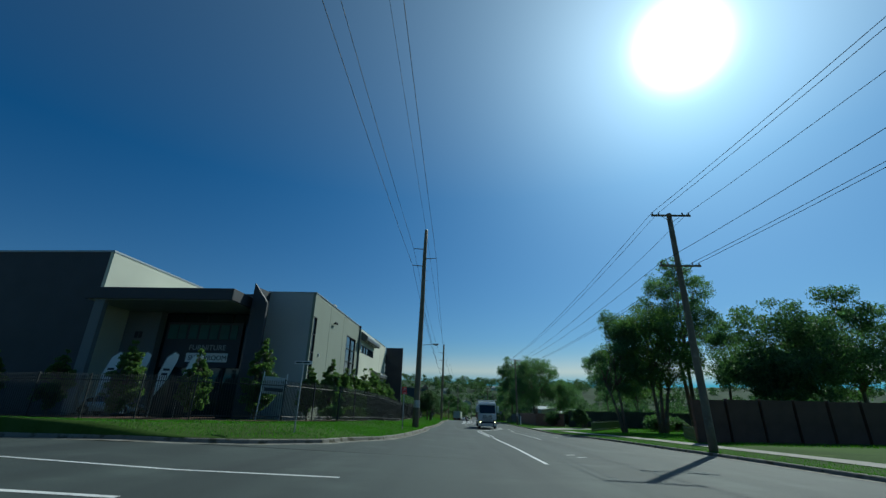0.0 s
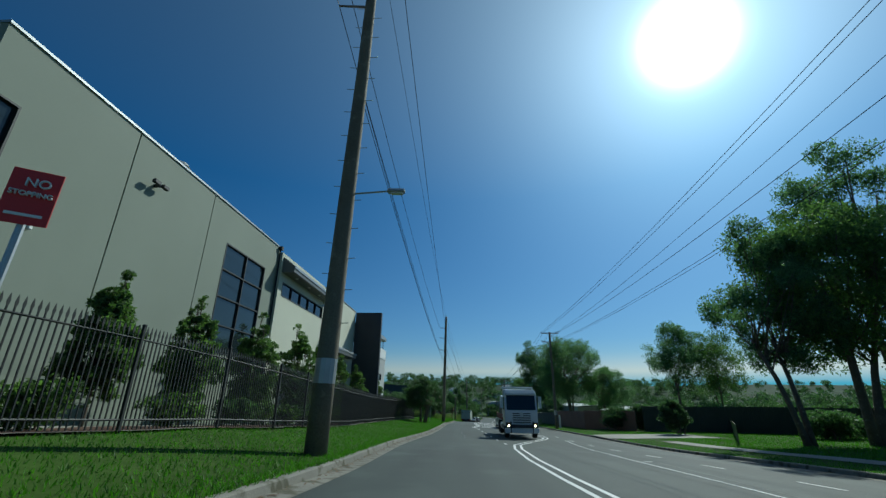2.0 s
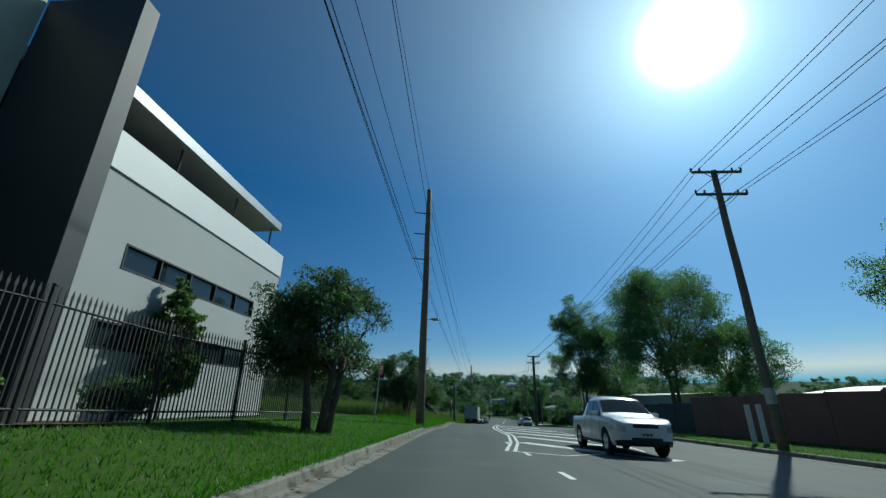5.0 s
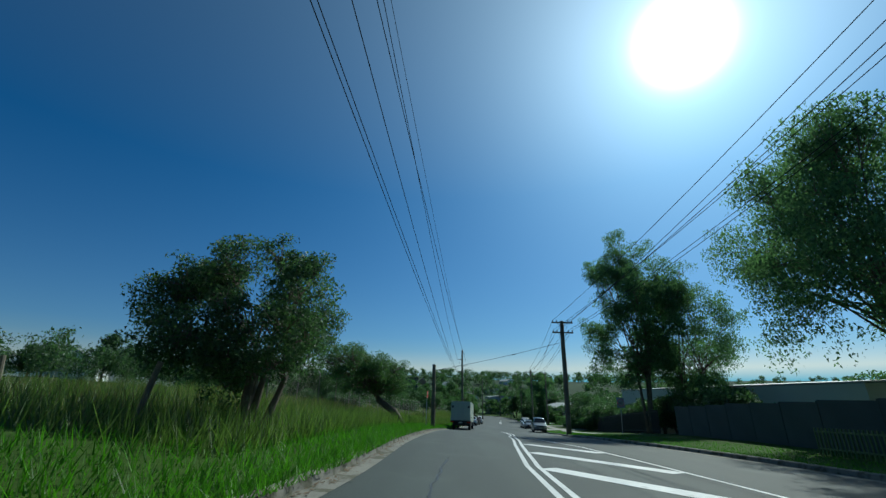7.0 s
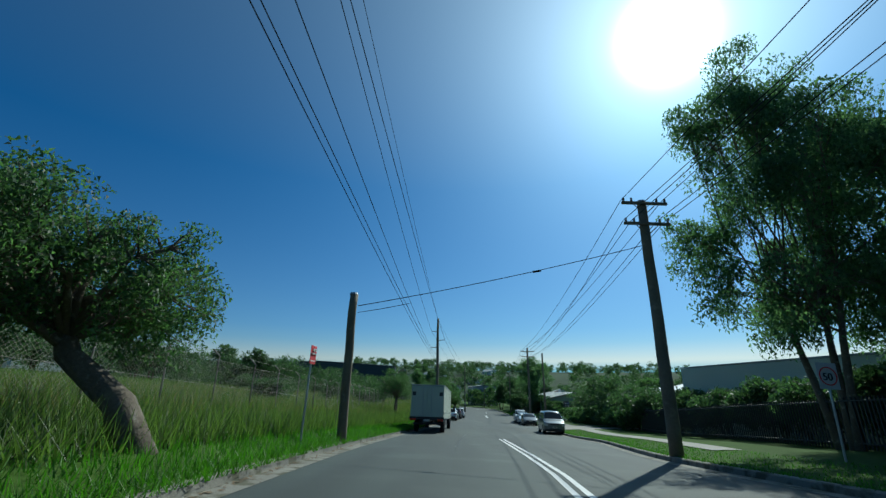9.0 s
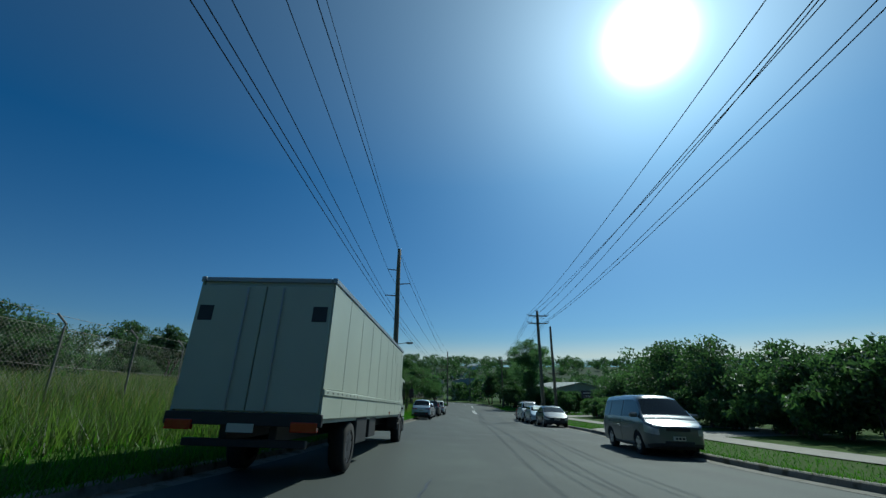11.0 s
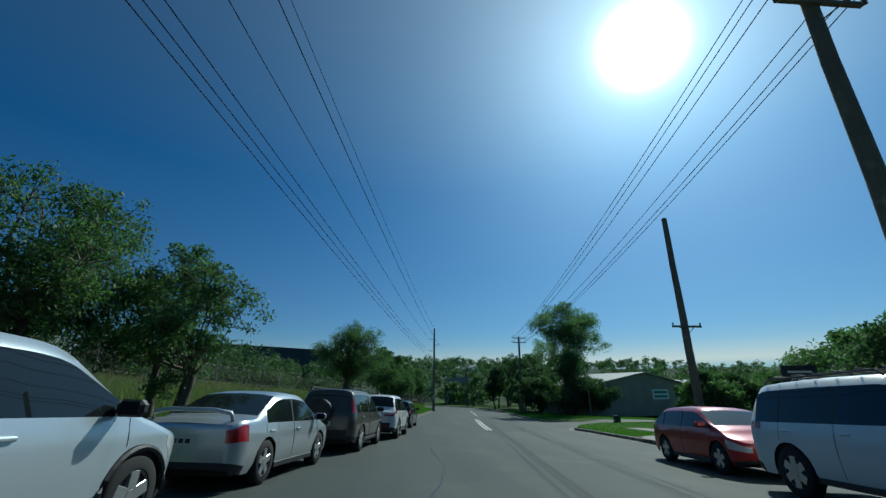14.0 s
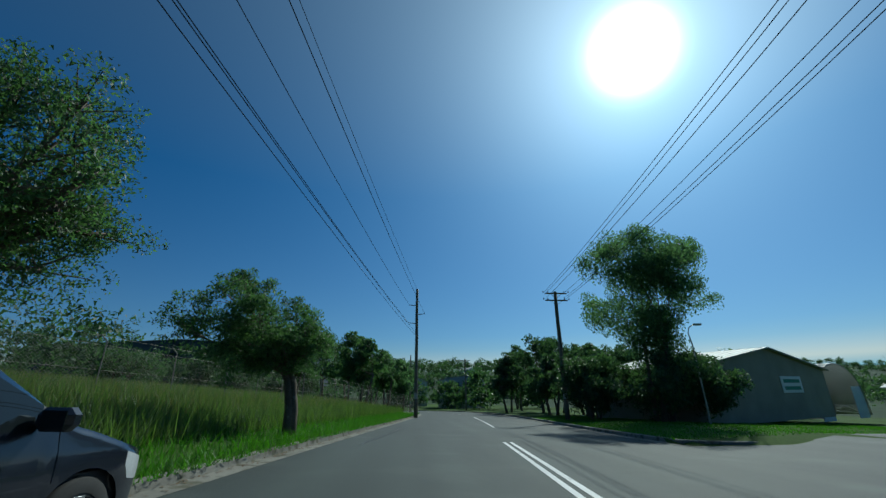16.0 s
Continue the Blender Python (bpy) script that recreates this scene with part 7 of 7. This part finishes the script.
    for s in (-1, 1):
        dr = part("rear_door", boxes(((min(0.01 * s, s * 1.12), -0.03, z0 + 0.05), (max(0.01 * s, s * 1.12), 0.02, z1 - 0.16)), bevel=0.008), body, ob)
        part("lock_rod", tubes(([(s * 0.3, -0.05, z0 + 0.05), (s * 0.3, -0.05, z1 - 0.2)], 0.018), sides=6), M["steel"], dr)
        part("marker_sticker", boxes(((s * 0.95 - 0.12, -0.036, z1 - 0.75), (s * 0.95 + 0.12, -0.031, z1 - 0.5))), M["charcoal"], dr)
        part("tail_light", boxes(((s * 0.95 - 0.2, -0.08, 0.78), (s * 0.95 + 0.2, 0.0, 0.92)), bevel=0.01), M["redlamp"], ob, "red tail light")
    part("rear_frame", boxes(((-1.2, -0.05, z0 - 0.15), (1.2, 0.02, z0 + 0.03)), ((-0.95, 0.1, 0.55), (0.95, 0.2, 0.66)), bevel=0.01), M["plastic"], ob)
    part("chassis", boxes(((-0.45, 0.2, 0.62), (-0.33, 10.3, 0.86)), ((0.33, 0.2, 0.62), (0.45, 10.3, 0.86)), ((0.55, 2.6, 0.45), (1.12, 3.6, 0.95)), ((-1.12, 2.6, 0.45), (-0.55, 3.8, 0.95)), ((0.6, 4.0, 0.5), (1.1, 4.8, 0.95)), bevel=0.02), M["plastic"], ob)
    part("plate_rear", boxes(((-0.2, -0.07, 0.76), (0.2, -0.055, 0.88))), M["plate"], ob)
    # cab
    bm = bmesh.new()
    y0 = Lb + 0.03
    out = [(y0, 0.92), (y0 + 1.5, 0.88), (y0 + 1.62, 0.96), (y0 + 1.62, 1.3), (y0 + 1.42, 2.16), (y0 + 1.2, 2.27), (y0, 2.27)]
    prism(bm, out, -1.1, 1.1, 0)
    bmesh.ops.bevel(bm, geom=bm.edges[:], offset=0.07, segments=2, affect="EDGES")
    cabp = part("cab", bm, body, ob, smooth=False)
    bm = bmesh.new()
    for s in (-1, 1):
        prism(bm, [(y0 + 0.05, 2.25), (y0 + 0.95, 2.25), (y0 + 0.86, 2.36), (y0 + 0.64, 2.56), (y0 + 0.38, 2.74), (y0 + 0.1, 2.86), (y0 + 0.22, 2.6), (y0 + 0.5, 2.38)], s * 0.95 - 0.05, s * 0.95 + 0.05, 0)
    prism(bm, [(y0 + 0.9, 2.26), (y0 + 0.95, 2.26), (y0 + 0.86, 2.36), (y0 + 0.64, 2.56), (y0 + 0.38, 2.74), (y0 + 0.1, 2.86), (y0 + 0.1, 2.81), (y0 + 0.36, 2.69), (y0 + 0.6, 2.52), (y0 + 0.82, 2.33)], -0.89, 0.89, 0)
    part("wind_deflector", bm, body, ob, "white roof wind deflector")
    for s in (-1, 1):
        x = s * 1.105
        dr = part("cab_door", boxes(((min(x, x + s * 0.015), y0 + 0.62, 0.9), (max(x, x + s * 0.015), y0 + 1.5, 1.28))), body, ob)
        bm = bmesh.new()
        prism(bm, [(y0 + 0.7, 1.62), (y0 + 1.0, 1.48), (y0 + 1.22, 1.3), (y0 + 1.5, 1.3), (y0 + 1.32, 2.1), (y0 + 0.7, 2.1)], min(x, x + s * 0.012), max(x, x + s * 0.012), 0)
        part("door_window", bm, M["carglass"], dr, "dark cab window")
        for k in range(3):
            part("vent_louvre", boxes(((min(x, x + s * 0.018), y0 + 0.12 + 0.12 * k, 1.68), (max(x, x + s * 0.018), y0 + 0.225 + 0.12 * k, 2.08)), bevel=0.006), body, dr)
        part("door_handle", boxes(((x - 0.02, y0 + 0.66, 1.14), (x + 0.03 * s + 0.02, y0 + 0.84, 1.2))), M["plastic"], dr)
        bm = tubes(([(s * 1.08, y0 + 1.4, 2.14), (s * 1.36, y0 + 1.55, 2.12), (s * 1.36, y0 + 1.55, 1.45), (s * 1.08, y0 + 1.5, 1.36)], 0.016), sides=6)
        box(bm, (s * 1.36 - 0.09, y0 + 1.5, 1.56), (s * 1.36 + 0.09, y0 + 1.58, 1.9), 0.02)
        part("mirror", bm, M["plastic"], ob, "black truck mirror on a bracket")
        bm = bmesh.new()
        ring = [(s * 1.02, y0 + 0.66 + 0.58 * math.cos(t), 0.48 + 0.56 * math.sin(t)) for t in np.linspace(0, math.pi, 11)]
        tube(bm, ring, 0.09, 6)
        part("mudguard", bm, M["plastic"], ob)
        for z in (0.4, 0.65):
            part("step", boxes(((s * 1.0 - 0.14, y0 + 1.32, z), (s * 1.0 + 0.1, y0 + 1.58, z + 0.06))), M["plastic"], ob)
        truck_wheel(ob, s * 0.96, y0 + 0.66, 0.44)
        truck_wheel(ob, s * 0.96, 2.2, 0.44)
    bm = bmesh.new()
    prism(bm, [(y0 + 1.64, 1.35), (y0 + 1.45, 2.12), (y0 + 1.43, 2.12), (y0 + 1.61, 1.35)], -0.98, 0.98, 0)
    part("windscreen", bm, M["carglass"], ob)
    part("front_bumper", boxes(((-1.1, y0 + 1.3, 0.35), (1.1, y0 + 1.72, 0.86)), bevel=0.04), M["plastic"], ob)
    for s in (-0.88, 0.88):
        part("mud_flap", boxes(((s - 0.18, y0 + 0.02, 0.5), (s + 0.18, y0 + 0.06, 0.9)), bevel=0.01), M["plastic"], ob)
    return ob


box_truck((2.69, 144.45), -5.4)


def hook_truck(at, rz):
    """A white heavy hook-lift truck with a skip and red trailer deck behind it; front at y = 0, body towards -y (local front is +y)."""
    ob = thing("hook_lift_truck", (at[0], at[1], crown(*at)), "white heavy hook-lift truck with lit headlights in its lane", "truck", rz=rz)
    white = mat("cab_white", (0.68, 0.7, 0.7), 0.35, 0.0, scale=1.5, amount=0.06, coat=0.4)
    bm = bmesh.new()
    out = [(-2.1, 0.75), (-0.05, 0.75), (0.0, 1.0), (0.0, 1.95), (-0.22, 3.05), (-0.5, 3.42), (-2.1, 3.5)]
    prism(bm, out, -1.22, 1.22, 0)
    bmesh.ops.bevel(bm, geom=bm.edges[:], offset=0.09, segments=2, affect="EDGES")
    part("cab", bm, white, ob)
    bm = bmesh.new()
    prism(bm, [(0.015, 1.98), (-0.19, 3.02), (-0.21, 3.02), (0.0, 1.98)], -1.08, 1.08, 0)
    part("windscreen", bm, M["carglass"], ob, "dark wide windscreen")
    part("sun_visor", boxes(((-1.15, -0.28, 3.04), (1.15, -0.02, 3.22)), bevel=0.03), white, ob)
    part("roof_bar", boxes(((-1.2, -2.0, 3.55), (1.2, -1.7, 3.68)), ((-1.22, -2.0, 3.0), (-1.12, -1.75, 3.56)), ((1.12, -2.0, 3.0), (1.22, -1.75, 3.56)), bevel=0.02), white, ob)
    g = part("grille", boxes(((-0.72, -0.03, 1.05), (0.72, 0.03, 1.85)), bevel=0.02), white, ob)
    for k in range(5):
        part("grille_slot", boxes(((-0.66, 0.025, 1.1 + 0.15 * k), (0.66, 0.045, 1.17 + 0.15 * k))), M["plastic"], g)
    part("badge", tubes(([(0, 0.03, 1.68), (0, 0.06, 1.68)], 0.15), sides=20), M["alloy"], g, "round metal badge")
    bp = part("front_bumper", boxes(((-1.25, -0.25, 0.38), (1.25, 0.1, 0.72)), ((-0.6, -0.1, 0.7), (0.6, 0.06, 1.0)), bevel=0.04), white, ob)
    part("bull_bar", boxes(((-0.85, 0.1, 0.4), (-0.78, 0.17, 1.2)), ((0.78, 0.1, 0.4), (0.85, 0.17, 1.2)), ((-0.78, 0.1, 0.75), (0.78, 0.15, 0.98)), bevel=0.01), M["plastic"], bp)
    lit = bpy.data.materials.new("lit_headlight")
    lit.use_nodes = True
    lb = lit.node_tree.nodes["Principled BSDF"]
    lb.inputs["Emission Color"].default_value, lb.inputs["Emission Strength"].default_value = (1.0, 0.82, 0.5, 1), 6.0
    for s in (-1, 1):
        h = part("headlight", boxes(((s * 0.98 - 0.2, -0.02, 0.78), (s * 0.98 + 0.2, 0.06, 1.12)), bevel=0.03), M["plastic"], ob)
        part("bulb", tubes(([(s * 0.98, 0.05, 0.9), (s * 0.98, 0.075, 0.9)], 0.075), sides=14), lit, h, "lit yellow-white headlight")
        part("indicator", boxes(((s * 1.0 - 0.08, 0.05, 1.04), (s * 1.0 + 0.08, 0.072, 1.09))), M["amber"], h)
        x = s * 1.228
        dr = part("cab_door", boxes(((min(x, x + s * 0.012), -1.5, 1.0), (max(x, x + s * 0.012), -0.3, 1.95))), white, ob)
        bm = bmesh.new()
        prism(bm, [(-0.35, 2.0), (-0.5, 2.95), (-1.4, 2.95), (-1.4, 2.0)], min(x, x + s * 0.012), max(x, x + s * 0.012), 0)
        part("door_window", bm, M["carglass"], dr)
        bm = boxes(((s * 1.45 - 0.12, -0.25, 2.1), (s * 1.45 + 0.12, -0.15, 2.95)), bevel=0.03)
        tube(bm, [(s * 1.2, -0.25, 2.95), (s * 1.45, -0.2, 2.9)], 0.025, 6)
        part("mirror", bm, white, ob, "tall white mirror housing")
        for y in (-1.0, -5.2, -6.5):
            truck_wheel(ob, s * 1.05, y, 0.52, 0.32)
        part("mudguard", boxes(((s * 1.05 - 0.2, -7.1, 1.1), (s * 1.05 + 0.2, -4.6, 1.15))), M["alloy"], ob, "bright steel mudguard")
        part("tank", tubes(([(s * 0.95, -3.9, 0.75), (s * 0.95, -2.5, 0.75)], 0.33), sides=16), M["alloy"], ob, "aluminium fuel tank")
    part("chassis", boxes(((-0.5, -7.6, 0.75), (-0.36, -0.4, 1.05)), ((0.36, -7.6, 0.75), (0.5, -0.4, 1.05)), ((-0.9, -2.3, 0.5), (0.9, -0.3, 0.85))), M["plastic"], ob)
    redd = mat("red_deck_paint", (0.2, 0.03, 0.025), 0.6, scale=4, amount=0.35)
    part("deck", boxes(((-1.2, -7.9, 1.16), (1.2, -2.5, 1.38)), ((-1.25, -7.95, 1.2), (-1.19, -2.5, 1.6)), ((1.19, -7.95, 1.2), (1.25, -2.5, 1.6)), bevel=0.01), redd, ob, "red steel deck")
    bm = bmesh.new()
    prism(bm, [(-7.0, 1.4), (-3.4, 1.4), (-2.7, 2.3), (-2.75, 2.4), (-7.7, 2.4), (-7.75, 2.3)], -1.1, 1.1, 0)
    part("skip", bm, yard, ob, "dark steel skip on the deck")
    for s in (-1, 1):
        part("lift_arm", tubes(([(s * 1.15, -2.55, 1.4), (s * 1.15, -2.9, 2.9), (s * 1.15, -3.9, 3.0)], [0.11, 0.09, 0.07]), sides=8), white, ob, "white skip lifting arm")
        ch = bmesh.new()
        for k in range(9):
            z = 2.95 - 0.07 * k
            tube(ch, [(s * 1.15 - (0.02 if k % 2 else 0), -3.9, z), (s * 1.15 + (0.02 if k % 2 else 0), -3.88, z - 0.09)], 0.014, 5)
        part("chain", ch, M["steel"], ob, "hanging steel chain")
    return ob


hook_truck((5.25, 62.8), 179)

# ---- far woods, houses and hills ----
def belt(name, pts, label, seed, hlo, hi, count, leaf="leaf3", size=0.9):
    """A belt of distant trees as one mass of leaf sprays."""
    rng = np.random.default_rng(seed)
    cs, rs = [], []
    for x, y in pts:
        g = ground(x, y)
        h = rng.uniform(hlo, hi)
        for _ in range(6):
            cs.append((x + rng.normal(0, h * 0.16), y + rng.normal(0, h * 0.16), g + h * rng.uniform(0.2, 0.88)))
            rs.append(h * rng.uniform(0.16, 0.27))
    tp, tr, _ = clumps_of(rng, np.array(cs), np.array(rs), 7)
    me = quick_mesh(name, leaves(rng, tp, tr * 1.8, count, size, 0.2), 3)
    me.materials.append(M[leaf])
    return tagged(new(name, me), label, "trees", kind="stuff")


rb = np.random.default_rng(5)
rf = np.random.default_rng(15)
belt("far_woods", [(rb.uniform(-330, -20), rb.uniform(330, 420)) for _ in range(150)], "dark wooded ridge beyond the field", 1, 8, 16, 40000, size=1.0)
belt("far_woods", [(rb.uniform(-170, -70), rb.uniform(110, 260)) for _ in range(90)], "dark trees along the top of the field", 2, 5, 10, 40000, size=0.55)
hill_pts = []
while len(hill_pts) < 420:
    x, y = rb.uniform(-200, 320), rb.uniform(400, 900)
    if x < left_x(y) - 6 or x > right_edge(y) + 6:
        hill_pts.append((x, y))
belt("far_woods", hill_pts, "wooded hillside beyond the dip in the road", 4, 8, 16, 110000, size=1.5)
belt("far_woods", [(rb.uniform(60, 260), rb.uniform(230, 420)) for _ in range(110)], "dark trees beyond the sheds", 5, 6, 12, 36000, size=0.8)
belt("far_woods", [(rf.uniform(260, 760), rf.uniform(120, 760)) for _ in range(260)], "wooded horizon beyond the low side", 14, 9, 15, 80000, size=1.4)
belt("far_woods", [(rb.uniform(60, 240), rb.uniform(40, 230)) for _ in range(110)], "trees beyond the yards on the low side", 6, 4, 9, 36000, size=0.6)
belt("far_woods", [(right_edge(y) + rb.uniform(5, 40), y) for y in rb.uniform(300, 420, 40)], "trees beside the lower road", 7, 5, 11, 14000, size=1.0)
belt("far_woods", [(left_x(y) - rb.uniform(6, 50), y) for y in rb.uniform(290, 420, 45)], "trees beside the lower road", 8, 5, 11, 14000, size=1.0)
belt("far_woods", [(rb.uniform(-75, -30), rb.uniform(100, 125)) for _ in range(26)], "dark scrub beyond the tall grass", 9, 4, 6.5, 18000, size=0.4)
belt("far_woods", [(rb.uniform(-60, -6), rb.uniform(262, 300)) for _ in range(30)], "scrub trees at the end of the field", 10, 4, 9, 18000, size=0.5)

belt("far_woods", [(-82 + 60 * u + rb.normal(0, 5), 140 + 105 * u + rb.normal(0, 6)) for u in rb.random(110)], "dark tree belt across the field", 11, 4.5, 8.5, 46000, size=0.4)
belt("far_woods", [(rb.uniform(70, 150), rb.uniform(45, 170)) for _ in range(90)], "trees beyond the yards on the low side", 12, 5, 9, 46000, size=0.55)
rh = np.random.default_rng(9)
for k in range(16):
    x, y = rh.uniform(-60, 110), rh.uniform(430, 640)
    if left_x(y) - 9 < x < right_edge(y) + 3:
        x -= 22
    shed("house", (x, y), rh.uniform(-40, 40), rh.uniform(10, 15), rh.uniform(8, 11), rh.uniform(3, 5.5), rh.uniform(6.2, 8), M["white"] if k % 2 else tan, M["tin"], "distant hillside house with pale roof")
shed("warehouse", (23.5, 340), 2, 20, 13, 9.4, 10.2, M["fascia"], M["tin"], "two-storey pale blue warehouse at the bottom of the dip")
for k in range(5):
    x = 24.6 + 2.4 * k
    win = thing("far_window", (x, 339.93, ground(x, 340) + 3.2), "tall dark window of the pale warehouse", "window", "warehouse windows", kind="structure")
    part("pane", boxes(((0, -0.03, 0), (1.3, 0.03, 4.6))), M["glass"], win)
shed("house", (11.0, 376), 0, 12, 8.5, 9.4, 11.2, M["cream"], M["tin"], "tall cream building at the bend of the road")
blue_roof = mat("dark_blue_roof", (0.03, 0.045, 0.06), 0.5, 0.2, scale=1, amount=0.2)
shed("long_hall", (-95, 330), 4, 40, 78, 11, 13, blue_roof, blue_roof, "long dark blue factory hall behind the field")
for k, (x, y) in enumerate([(-120, 150), (-95, 190), (-130, 215), (-78, 150)]):
    shed("house", (x, y), 30 * k, 16, 11, 4, 7.5, M["white"], M["tin"], "white house on the rise beyond the field")
